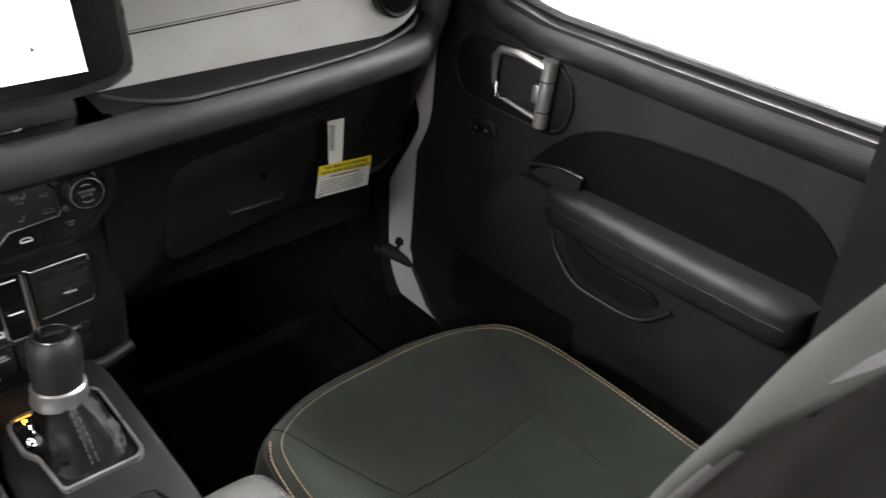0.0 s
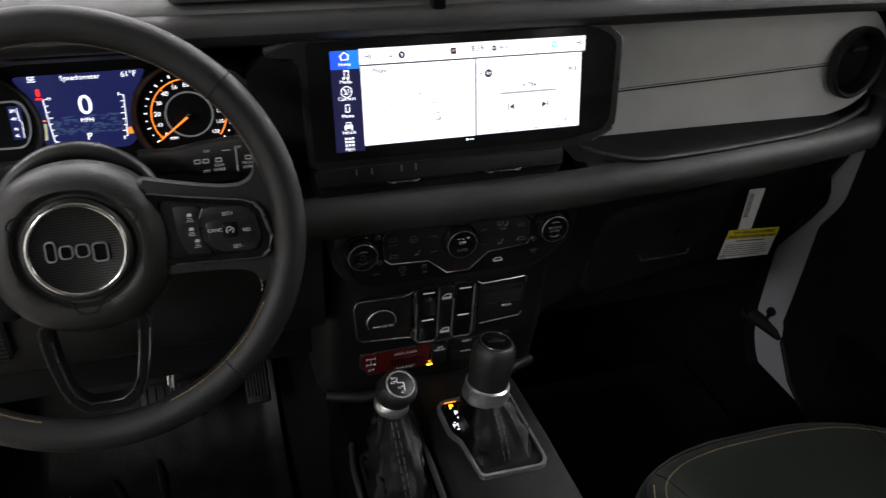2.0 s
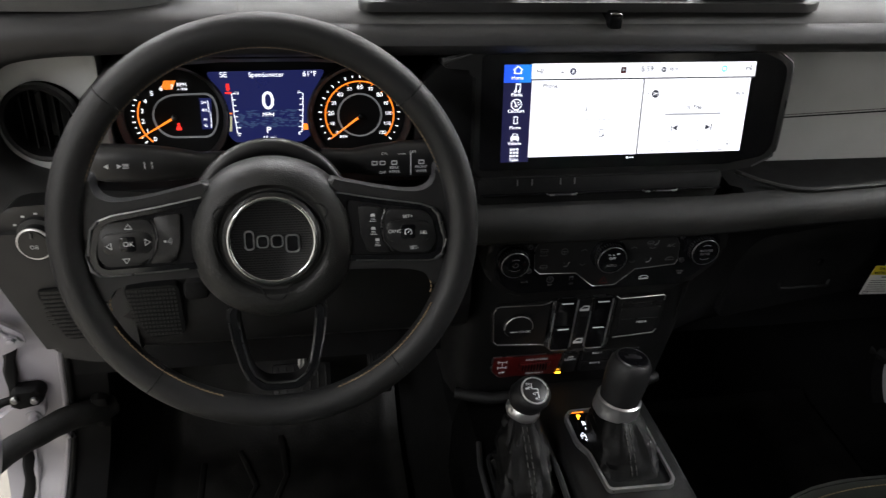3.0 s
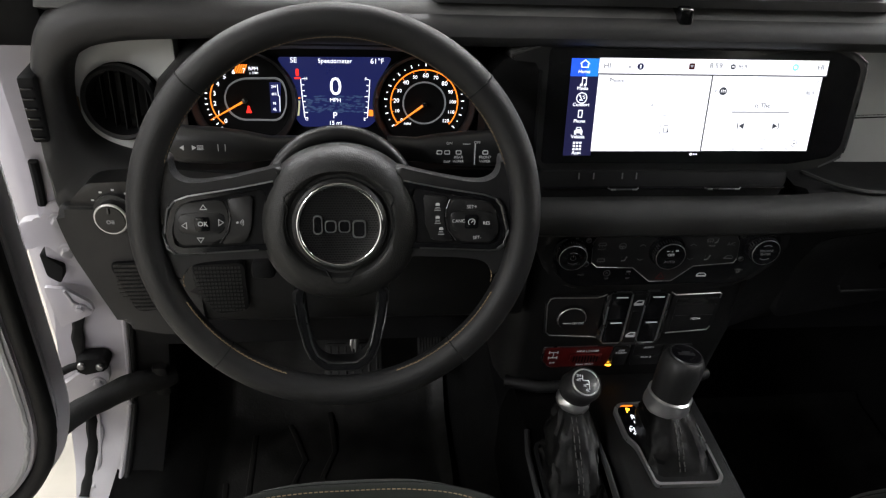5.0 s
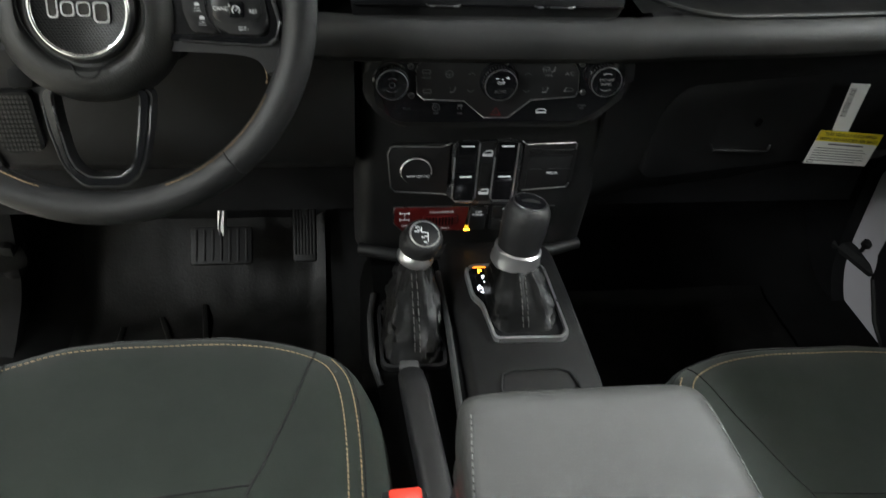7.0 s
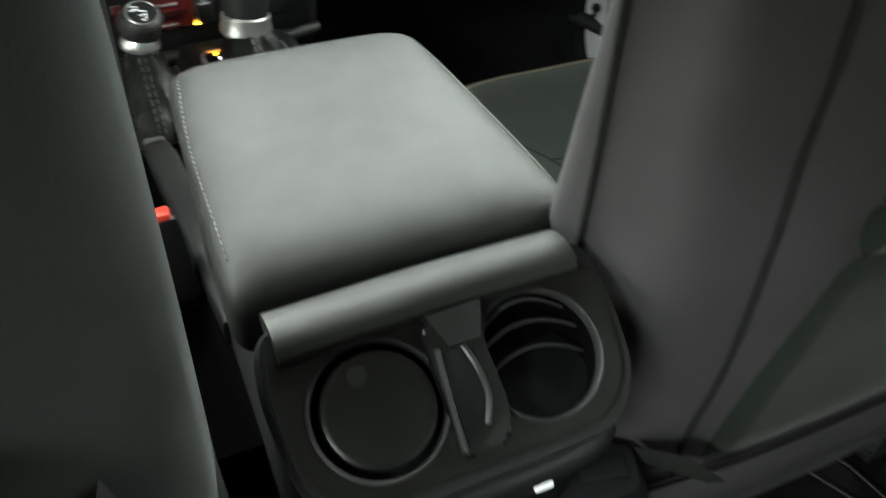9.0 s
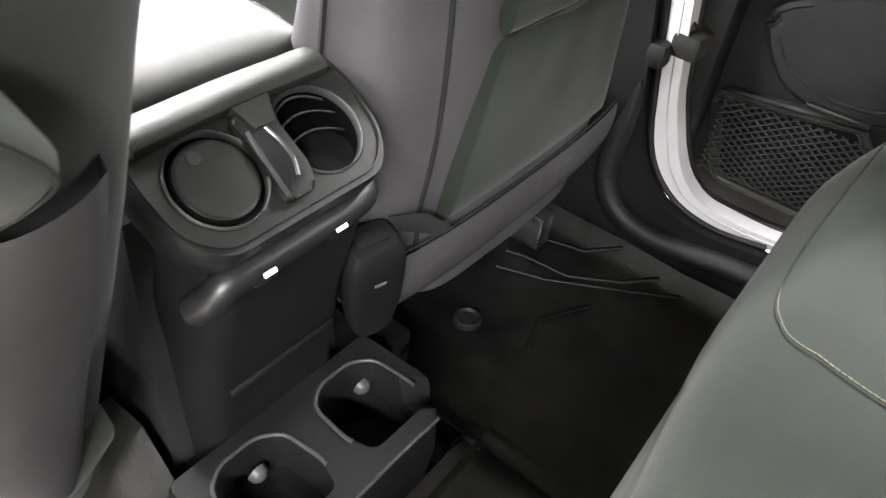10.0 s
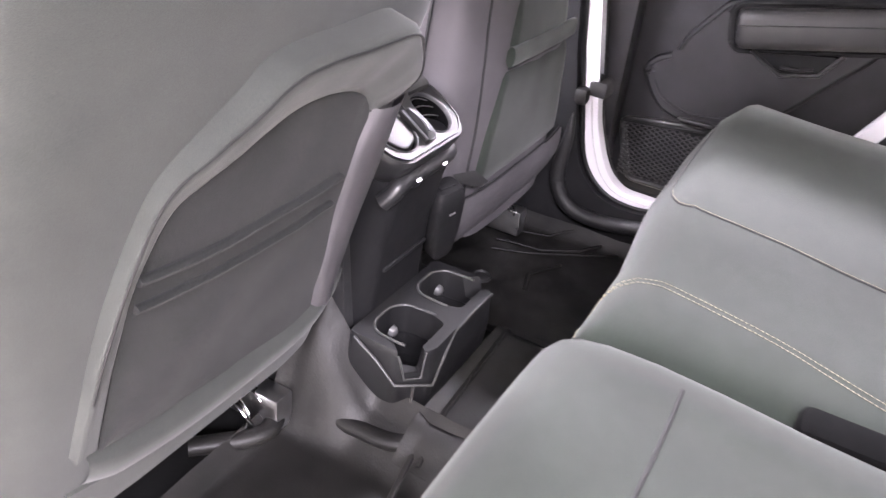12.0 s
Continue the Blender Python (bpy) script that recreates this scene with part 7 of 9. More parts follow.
def front_seat(cx, yf, zt, lean, rear_y, label, pouch, widths, depth):
    """cx: middle; yf: front of the cushion; zt: its top; rear_y: rear face of the back where it meets the cushion."""
    seat = thing("front_seat", label, "car seat", (cx, yf - 0.25, 0.13), group="front seats")
    n, ya, yb = 30, yf - 0.24, yf - 0.52
    rings = []
    for k in range(n + 1):
        u = k / n
        y = yb + (yf - yb) * (1 - (1 - u) ** 1.6)
        f = max(0.0, (y - ya) / (yf - ya))
        hw = 0.245 * max(0.03, 1 - f ** 2.7) ** (1 / 2.7) if k < n else 0.09
        drop = 0.004 * f ** 2 + 0.035 * f ** 10
        top_z, bot = zt - drop, 0.235 + 0.03 * f ** 4
        if k == n:
            top_z, bot = zt - 0.085, zt - 0.115
        ring = []
        for j in range(48):
            a = 2 * math.pi * j / 48
            x = hw * power(math.cos(a), 0.5)
            z = (top_z + bot) / 2 + (top_z - bot) / 2 * power(math.sin(a), 0.42)
            if math.sin(a) > 0:
                q = min(1.0, abs(x) / 0.245)
                z += (0.022 * math.exp(-((q - 0.80) / 0.16) ** 2) - 0.006 * math.exp(-(q / 0.3) ** 2)) * (1 - f ** 3) * min(1, (y - yb) / 0.05 + 0.4)
            if math.sin(a) > 0:
                z += 0.003 * noise.noise(((cx + x) * 8, y * 8, 4)) + 0.001 * noise.noise(((cx + x) * 24, y * 24, 9))
            ring.append((cx + x, y, z))
        rings.append(ring)
    cushion = part("seat_cushion", loft(bmesh.new(), rings), FABRIC, seat, "charcoal cloth cushion", 70)
    tree = bvh_of(cushion)
    P = lambda pts: [(cx + x, yf + y, 0.6) for x, y in pts]
    rim = [(-0.208, -0.42), (-0.214, -0.28), (-0.213, -0.18), (-0.205, -0.11), (-0.185, -0.065), (-0.14, -0.036), (-0.07, -0.024), (0.0, -0.021)]
    rim += [(-x, y) for x, y in rim[-2::-1]]
    piping("edge_seam", tree, P(rim), (0, 0, -1), 0.001, SEAM, cushion)
    inner = [(x * 0.925, y - 0.016) for x, y in rim]
    stitches("stitching", tree, P(inner), (0, 0, -1), THREAD, cushion)
    for s in (-1, 1):
        outer = [(s * 0.205, -0.42), (s * 0.2105, -0.28), (s * 0.2090, -0.18), (s * 0.200, -0.110), (s * 0.181, -0.070)]
        stitches("stitching", tree, P(outer), (0, 0, -1), THREAD, cushion)
        piping("panel_seam", tree, P([(s * 0.165, -0.052), (s * 0.15, -0.12), (s * 0.12, -0.21), (s * 0.105, -0.26), (s * 0.10, -0.42)]), (0, 0, -1), 0.0013, SEAM, cushion)
    piping("cross_seam", tree, P([(-0.112, -0.235), (0.0, -0.24), (0.112, -0.235)]), (0, 0, -1), 0.0013, SEAM, cushion)
    base = bmesh.new()
    box(base, cx - 0.215, cx + 0.215, yf - 0.47, yf - 0.07, 0.185, 0.25, 0.012)
    part("side_valance", base, MATT, seat)
    for s in (-1, 1):
        part("slide_rail", box(bmesh.new(), cx + s * 0.17 - 0.018, cx + s * 0.17 + 0.018, yf - 0.56, yf - 0.1, 0.128, 0.188, 0.004), STEEL, seat, "steel slide rail")
    # backrest, in its own leaning frame: x across, y up the back, z to the rear
    T = Matrix.Translation((cx if pouch else cx - 0.02, rear_y, 0.32)) @ Matrix(((1, 0, 0, 0), (0, -math.sin(radians(lean)), -math.cos(radians(lean)), 0), (0, math.cos(radians(lean)), -math.sin(radians(lean)), 0), (0, 0, 0, 1)))
    rings = []
    heights = (-0.03, -0.01, 0.04, 0.12, 0.24, 0.36, 0.46, 0.54, 0.60, 0.66, 0.70, 0.72) if pouch else (-0.03, -0.01, 0.04, 0.12, 0.20, 0.29, 0.38, 0.46, 0.53, 0.575, 0.60, 0.612)
    outboard = (0.20, 0.26, 0.275, 0.274, 0.272, 0.268, 0.258, 0.254, 0.250, 0.232, 0.195, 0.135)
    inboard = (0.19, 0.22, 0.29, 0.287, 0.283, 0.288, 0.296, 0.302, 0.302, 0.29, 0.26, 0.20)
    fine = curve(list(zip(heights, widths, depth)), 44)
    for (h, hw, d), (_, wl, _) in zip(fine, curve(list(zip(heights, outboard if pouch else inboard, depth)), 44)):
        ring = []
        for j in range(56):
            a = 2 * math.pi * j / 56
            x = (hw if math.cos(a) > 0 else wl) * power(math.cos(a), 0.3)
            z = -d / 2 + d / 2 * power(math.sin(a), 0.36)
            if not pouch and x < 0:
                x *= 1 - 0.17 * (0.5 + 0.5 * power(math.sin(a), 0.36))
            q = min(1.0, abs(x) / max(widths))
            if math.sin(a) < 0:
                z -= (0.018 if pouch else 0.009) * math.exp(-((q - 0.84) / 0.16) ** 2) * min(1, d / 0.1)
            else:
                z -= 0.012 * q ** 3
            z += 0.0025 * noise.noise((x * 9 + cx, h * 9, 3))
            ring.append(T @ Vector((x, h, z)))
        rings.append(ring)
    back = part("backrest", loft(bmesh.new(), rings), FABRIC2, seat, "charcoal cloth backrest", 70)
    # the flanks are covered in vinyl, the rest in cloth
    back.data.materials.append(SIDEVINYL)
    back.data.materials.append(FABRIC)
    for f in back.data.polygons:
        if f.normal.x < -0.72 or not pouch and f.normal.y < 0.3 and f.normal.z < 0.75:
            f.material_index = 1
        elif not pouch:
            f.material_index = 2
    tree = bvh_of(back)
    way = T.to_3x3() @ Vector((0, 0, -1))
    B2 = lambda pts: [T @ Vector((x, y, 0.0)) for x, y in pts]
    for s in (-1, 1):
        inward = T.to_3x3() @ Vector((-s, 0, 0))
        if pouch:
            piping("side_seam", tree, [T @ Vector((s * 0.3, y, z)) for z, y in curve([(-0.125, 0.2), (-0.106, 0.352), (-0.091, 0.42), (-0.055, 0.511), (-0.034, 0.552), (-0.018, 0.573)], 14)], inward, 0.0014, SEAM, back)
        else:
            piping("side_seam", tree, [T @ Vector((s * 0.4, y, -0.090 + 0.13 * max(0.0, y - 0.2))) for y in steps(0.06, 0.45, 18)], inward, 0.0028, SEAM, back)
            piping("side_seam", tree, [T @ Vector((s * 0.4, y, -0.014)) for y in steps(0.06, 0.53, 16)], inward, 0.0030, SEAM, back)
    if pouch:
        # a loose map pocket: a thick rolled hem in a bow over a flat panel
        outer = curve([(-0.197, 0.100, 0.003), (-0.189, 0.198, 0.007), (-0.180, 0.262, 0.009), (-0.165, 0.335, 0.011), (-0.143, 0.394, 0.013), (-0.106, 0.426, 0.020), (-0.072, 0.450, 0.025), (-0.042, 0.474, 0.029), (-0.004, 0.482, 0.031), (0.048, 0.484, 0.034), (0.115, 0.485, 0.036), (0.143, 0.465, 0.034), (0.172, 0.423, 0.028), (0.168, 0.394, 0.016), (0.146, 0.380, 0.008)], 66)
        mouth = curve([(-0.176, 0.100, 0.002), (-0.172, 0.190, 0.004), (-0.166, 0.250, 0.005), (-0.156, 0.310, 0.006), (-0.131, 0.368, 0.007), (-0.100, 0.386, 0.008), (-0.075, 0.396, 0.009), (-0.045, 0.412, 0.009), (-0.012, 0.425, 0.009), (0.030, 0.427, 0.009), (0.075, 0.420, 0.009), (0.105, 0.407, 0.009), (0.120, 0.395, 0.008), (0.128, 0.386, 0.008), (0.134, 0.377, 0.008)], 66)
        rows_ = []
        for i, (o_, m_) in enumerate(zip(outer, mouth)):
            w = 0.0025 * noise.noise((o_.x * 30, o_.y * 30, 3))
            z = o_.z + w
            at = lambda k, zz: T @ Vector((o_.x + (m_.x - o_.x) * k, o_.y + (m_.y - o_.y) * k, zz))
            rows_.append([at(-0.10, -0.014), at(-0.10, z * 0.75), at(-0.04, z * 0.97), at(0.08, z + 0.001), at(0.3, z * 0.93), at(0.6, z * 0.72), at(0.85, z * 0.48 + 0.002), at(1.0, m_.z), at(1.02, -0.012)])
        pk = part("map_pocket", loft(bmesh.new(), rows_), FABRIC2, back, "loose cloth map pocket with a thick hem", 80)
        part("hem_seam", tube(bmesh.new(), [T @ Vector((o_.x * 1.0, o_.y, o_.z + 0.001)) for o_ in outer[4:]], 0.0012, 6), SEAM, pk)
        cols = []
        for i, m_ in enumerate(mouth):
            u = i / (len(mouth) - 1)
            foot = Vector((-0.170 + 0.318 * u, 0.090 - 0.030 * u, 0))
            col = []
            for v in steps(0, 1, 16):
                x, y = m_.x + (foot.x - m_.x) * v, m_.y + (foot.y - m_.y) * v
                col.append(T @ Vector((x, y, m_.z + (0.004 - m_.z) * v + 0.005 * math.sin(math.pi * v) + 0.0035 * noise.noise((x * 14, y * 14, 7)) - 0.012 * (abs(x) / 0.25) ** 3)))
            cols.append(col)
        panel = part("pocket_panel", loft(bmesh.new(), cols, False, False), FABRIC3, pk, "flat pocket panel", 80)
        ptree = bvh_of_deep(panel)
        for y0, y1, r in ((0.310, 0.313, 0.010), (0.280, 0.276, 0.009)):
            on = onto(ptree, spread([T @ Vector((x, y0 + (y1 - y0) * (x + 0.2) / 0.3 - 0.004 * math.sin((x + 0.2) * 10), 0.05)) for x in steps(-0.155, 0.105, 6)], 0.012), way, 0.1, 0.0)
            if len(on) > 3:
                part("webbing", tube(bmesh.new(), [p for p, _ in on], r, 10, False, 0.5), FABRIC3, pk, "webbing band")
        left = curve([(0.134, 0.380, 0.006), (0.112, 0.342, 0.008), (0.107, 0.285, 0.008), (0.112, 0.225, 0.007), (0.121, 0.165, 0.006), (0.144, 0.078, 0.003)], 40)
        right = curve([(0.222, 0.372, -0.006), (0.225, 0.340, -0.006), (0.222, 0.280, -0.006), (0.211, 0.205, -0.006), (0.204, 0.140, -0.005), (0.200, 0.066, -0.006)], 40)
        rows_ = []
        for a_, b_ in zip(left, right):
            rows_.append([T @ Vector((a_.x + (b_.x - a_.x) * k, a_.y + (b_.y - a_.y) * k, a_.z + (b_.z - a_.z) * k + 0.013 * math.sin(math.pi * min(1, k * 1.05)) ** 0.7 - (0.03 if k in (0, 1) else 0))) for k in steps(0, 1, 9)])
        part("side_gusset", loft(bmesh.new(), rows_, False, False), SIDEVINYL, pk, "pale stretched side gusset", 80)
        low = curve([(-0.185, 0.098, -0.010), (-0.165, 0.092, -0.004), (-0.14, 0.086, 0.0), (-0.06, 0.074, 0.002), (0.05, 0.072, 0.002), (0.14, 0.076, 0.0), (0.19, 0.094, -0.008), (0.222, 0.10, -0.02)], 40)
        rows_ = []
        for p in low:
            rows_.append([T @ Vector((p.x, p.y - 0.088 * k, p.z + 0.016 * math.sin(math.pi * min(1, 0.12 + k)) ** 0.6 - (0.012 if k == 0 else 0) - 0.02 * k * k)) for k in steps(0, 1, 8)])
        part("lower_roll", loft(bmesh.new(), rows_, False, False), FABRIC2, pk, "rolled lower edge of the seat back", 80)
    else:
        flat_z = lambda x, y: 0.004 - 0.016 * (abs(x) / 0.25) ** 3 + 0.0018 * noise.noise((x * 16, y * 16, 5))
        half = lambda y: 0.172 - 0.21 * max(0.0, y - 0.09)
        rows_ = [[T @ Vector((k * half(y), y, flat_z(k * half(y), y) - (0.01 if y < 0.076 or y > 0.274 or abs(k) > 0.98 else 0))) for y in steps(0.072, 0.278, 12)] for k in steps(-1, 1, 30)]
        pk = part("map_pocket", loft(bmesh.new(), rows_, False, False), FABRIC, back, "flat green grey map pocket", 60)
        rows_ = [[T @ Vector((x, 0.068 - 0.105 * k, 0.002 + 0.008 * math.sin(math.pi * min(1, 0.1 + k)) ** 0.6 - 0.02 * k ** 3 - 0.016 * (abs(x) / 0.25) ** 3)) for k in steps(0, 1, 8)] for x in steps(-0.225, 0.225, 24)]
        part("lower_flap", loft(bmesh.new(), rows_, False, False), SIDEVINYL, back, "plain lower flap of the seat back", 80)
        part("flap_seam", tube(bmesh.new(), [T @ Vector((x, 0.070, 0.003 - 0.016 * (abs(x) / 0.25) ** 3)) for x in steps(-0.22, 0.22, 16)], 0.0015, 6), SEAM, back)
        rows_ = [[T @ Vector((x, 0.298 + 0.017 * math.cos(q), flat_z(x, 0.30) + 0.002 + 0.008 * math.sin(q))) for q in [2 * math.pi * j / 12 for j in range(12)]] for x in steps(-0.132, 0.132, 24)]
        part("pocket_band", loft(bmesh.new(), rows_), FABRIC, pk, "elastic top band", 60)
        part("pocket_band_edge", tube(bmesh.new(), [T @ Vector((x, 0.279, flat_z(x, 0.28) + 0.001)) for x in steps(-0.13, 0.13, 20)], 0.0020, 6), SEAM, pk)
        rows_ = [[T @ Vector(((0.104 - 0.24 * (y - 0.31) if k > 0 else 0.132 - 0.06 * (y - 0.31)) * k, y, flat_z(k * 0.12, y) - 0.9 * (y - 0.31) ** 2 - (0.010 if abs(k) > 0.98 or y > 0.44 else 0))) for y in steps(0.312, 0.45, 14)] for k in steps(-1, 1, 20)]
        part("upper_insert", loft(bmesh.new(), rows_, False, False), FABRIC, back, "green grey cloth insert above the pocket", 60)
    piping("rear_hem", tree, B2([(-0.2, 0.035), (-0.1, 0.026), (0.0, 0.024), (0.1, 0.026), (0.2, 0.035)]), way, 0.004, FABRIC2, back)
    return seat


def bvh_of_deep(ob):
    """The surface of a part of a part, in world places."""
    from mathutils.bvhtree import BVHTree
    m, o = Matrix(), ob
    while o:
        m = o.matrix_parent_inverse @ o.matrix_basis @ m
        o = o.parent
    bm = bmesh.new()
    bm.from_mesh(ob.data)
    bm.transform(m)
    tree = BVHTree.FromBMesh(bm)
    bm.free()
    return tree


front_seat(0.378, 0.44, 0.415, 2, -0.160, "charcoal cloth passenger seat with tan stitching", False, (0.15, 0.175, 0.188, 0.18, 0.165, 0.137, 0.110, 0.095, 0.085, 0.075, 0.06, 0.04), (0.05, 0.09, 0.130, 0.140, 0.137, 0.115, 0.092, 0.072, 0.057, 0.046, 0.034, 0.014))
front_seat(-0.385, 0.475, 0.435, 15.5, -0.125, "charcoal cloth driver seat with a loose map pocket", True, (0.20, 0.222, 0.225, 0.234, 0.246, 0.250, 0.252, 0.252, 0.248, 0.230, 0.195, 0.135), (0.05, 0.1, 0.13, 0.15, 0.15, 0.122, 0.093, 0.07, 0.06, 0.055, 0.048, 0.035))

buckle = thing("seat_belt_buckle", "black seat belt buckle with a red button", "buckle", (-0.128, 0.17, 0.42))
BK = pose(-0.135, 0.175, 0.426, -12, -4, 0)
part("stalk", box(bmesh.new(), -0.012, 0.012, -0.008, 0.008, -0.16, -0.02, 0.003, BK), RUBBER, buckle)
part("housing", box(bmesh.new(), -0.019, 0.019, -0.013, 0.013, -0.03, 0.052, 0.005, BK), BLACK, buckle)
part("red_button", box(bmesh.new(), -0.014, 0.015, -0.011, 0.009, 0.047, 0.0565, 0.003, BK), RED, buckle, "red release button")
part("tongue_slot", box(bmesh.new(), -0.02, -0.0125, -0.008, 0.008, 0.046, 0.0545, 0.001, BK), MATT, buckle)

recl = thing("passenger_buckle", "black buckle cover beside the passenger seat", "buckle", (0.11, -0.14, 0.33))
BP = pose(0.100, -0.150, 0.385, 10, -8, -20)
rings = [[BP @ Vector((0.002 + hx * power(math.cos(a), 0.5), 0.004 + hy * power(math.sin(a), 0.5), z)) for a in [2 * math.pi * k / 28 for k in range(28)]] for z, hx, hy in ((-0.095, 0.016, 0.014), (-0.085, 0.022, 0.017), (-0.04, 0.028, 0.022), (0.0, 0.030, 0.024), (0.030, 0.030, 0.025), (0.044, 0.028, 0.023), (0.052, 0.023, 0.018), (0.054, 0.012, 0.009))]
part("cover", loft(bmesh.new(), rings), MATT, recl)
part("release_slot", box(bmesh.new(), -0.014, 0.018, -0.004, 0.012, 0.0525, 0.0555, 0.001, BP), MATT, recl)
flap_ = [(0.118, -0.150, 0.446), (0.140, -0.172, 0.452), (0.166, -0.186, 0.428), (0.160, -0.178, 0.418), (0.128, -0.156, 0.428)]
part("belt_flap", loft(bmesh.new(), [[(x + d, y - d, z) for x, y, z in flap_] for d in (0.0, 0.004)]), WEB, recl, "dark folded belt end")
part("mark", box(bmesh.new(), -0.006, 0.006, -0.0212, -0.0195, 0.01, 0.014, 0, BP), FAINT, recl)

# ---- rear bench ----
def bench(name, x0, x1, top, label, seams):
    b = thing(name, label, "rear seat", ((x0 + x1) / 2, -0.7, 0.13), group="rear bench cushions")
    cx, hw0 = (x0 + x1) / 2, (x1 - x0) / 2
    ys = [-0.425, -0.428, -0.435, -0.448, -0.468, -0.50, -0.56, -0.64, -0.72, -0.80, -0.90, -0.97]
    lift = [-0.10, -0.055, -0.03, -0.014, -0.004, 0.002, 0.0, -0.006, -0.012, -0.016, -0.018, -0.03]
    rings = []
    for y, dz in zip(ys, lift):
        ring = []
        tz = top + dz
        for j in range(64):
            a = 2 * math.pi * j / 64
            x = hw0 * power(math.cos(a), 0.30)
            z = (tz + 0.22) / 2 + (tz - 0.22) / 2 * power(math.sin(a), 0.30)
            if math.sin(a) > 0:
                q = x / hw0
                z += 0.010 * (1 - q ** 2) - 0.010 * math.exp(-((abs(q) - 0.55) / 0.05) ** 2) * (1 if y < -0.5 else 0.3) * (1 if hw0 < 0.3 else 0)
                z += (0.026 * smooth(0.0, 0.22, cx + x) + 0.05 * smooth(0.32, 0.56, cx + x)) * smooth(0.42, 0.5, -y)
            if math.sin(a) > 0:
                z += 0.004 * noise.noise(((cx + x) * 7, y * 7, 4)) + 0.0015 * noise.noise(((cx + x) * 22, y * 22, 9))
            bow = 0.026 * (1 - smooth(0.08, 0.30, cx + x)) * (0.25 + 0.75 * smooth(-0.20, -0.06, cx + x)) + 0.035 * smooth(0.52, 0.68, cx + x)
            ring.append((cx + x, y - bow * (1 - smooth(0.43, 0.75, -y)), z))
        rings.append(ring)
    cush = part("seat_cushion", loft(bmesh.new(), rings), FABRIC, b, "charcoal green cloth cushion", 70)
    tree = bvh_of(cush)
    for kind, line in seams:
        line = [(x, y, 0.7) for x, y in line]
        if kind == "double":
            stitches("double_stitching", tree, [(p[0] - 0.004, p[1], p[2]) for p in line], (0, 0, -1), PALETHREAD, cush, 0.0066, 0.0046, 0.0007)
            stitches("double_stitching", tree, [(p[0] + 0.006, p[1], p[2]) for p in line], (0, 0, -1), PALETHREAD, cush, 0.0066, 0.0046, 0.0007)
        elif kind == "seam":
            piping("panel_seam", tree, line, (0, 0, -1), 0.0022, SEAM, cush)
        else:
            stitches("stitching", tree, line, (0, 0, -1), PALETHREAD, cush, 0.005, 0.0042, 0.0006)
            piping("panel_seam", tree, [(p[0] - 0.004, p[1], p[2]) for p in line], (0, 0, -1), 0.0015, SEAM, cush)
    part("front_apron", loft(bmesh.new(), [[(x, -0.45, 0.14), (x, -0.455, 0.3), (x, -0.6, 0.3), (x, -0.6, 0.14)] for x in (x0 + 0.02, x1 - 0.02)]), CARPET, b)
    return b


bench("rear_bench_cushion", -0.62, -0.139, 0.464, "wide charcoal cloth rear bench cushion", [("seam", [(-0.20, -0.601), (-0.28, -0.603), (-0.40, -0.603), (-0.58, -0.602)])])
bench("rear_bench_cushion", -0.134, 0.645, 0.455, "charcoal green rear bench cushion with tan stitching", [("double", [(-0.113, -0.457), (-0.072, -0.4545), (-0.026, -0.470), (-0.008, -0.510), (-0.0155, -0.584), (-0.031, -0.687), (-0.060, -0.791), (-0.09, -0.92)]), ("single", [(0.56, -0.470), (0.385, -0.459), (0.285, -0.460), (0.230, -0.472), (0.200, -0.498), (0.189, -0.54), (0.180, -0.655), (0.160, -0.775), (0.14, -0.9)])])
# near-black box stands in for the shade in the bench gap
slot = solid("bench_gap_shade", box(bmesh.new(), -0.163, -0.110, -0.88, -0.715, 0.40, 0.447, 0.012), VOID, "near-black box standing in for shade between the rear bench cushions", "slot", kind="structure")

back_wall = thing("rear_bench", "charcoal cloth rear backrest", "rear seat", (0, -1.0, 0.3))
part("backrest", loft(bmesh.new(), [[(x, y, z) for y, z in ((-0.95, 0.36), (-0.97, 0.45), (-1.06, 0.95), (-1.14, 0.96), (-1.1, 0.36))] for x in steps(-0.62, 0.60, 8)]), FABRIC, back_wall)

# ---- floors, tunnel, pedals ----
def sheet(bm, f, x0, x1, y0, y1, nx, ny):
    g = [[bm.verts.new((x, y, f(x, y))) for y in steps(y0, y1, ny)] for x in steps(x0, x1, nx)]
    for i in range(nx):
        for j in range(ny):
            bm.faces.new((g[i][j], g[i + 1][j], g[i + 1][j + 1], g[i][j + 1]))
    return bm


def floor_height(x, y):
    tunnel = 0.17 * (1 - smooth(0.13, 0.21, abs(x + 0.01))) * (1 if y > -0.1 else 1 - 0.72 * smooth(0.08, 0.2, -y))
    toe = 0.30 * smooth(0.80, 1.15, y)
    sides = 0.05 * smooth(0.60, 0.70, abs(x)) 
    return 0.105 + tunnel + toe + sides + 0.002 * noise.noise((x * 7, y * 7, 1))


cab = bmesh.new()
sheet(cab, floor_height, -0.77, 0.75, -1.15, 1.2, 76, 100)
solid("car_floor", cab, CARPET, "black carpeted car floor", "floor", kind="structure")
wall = box(bmesh.new(), -0.78, 0.76, 0.95, 1.2, 0.1, 0.95)
solid("firewall", wall, MATT, "black footwell bulkhead", "bulkhead", kind="structure")


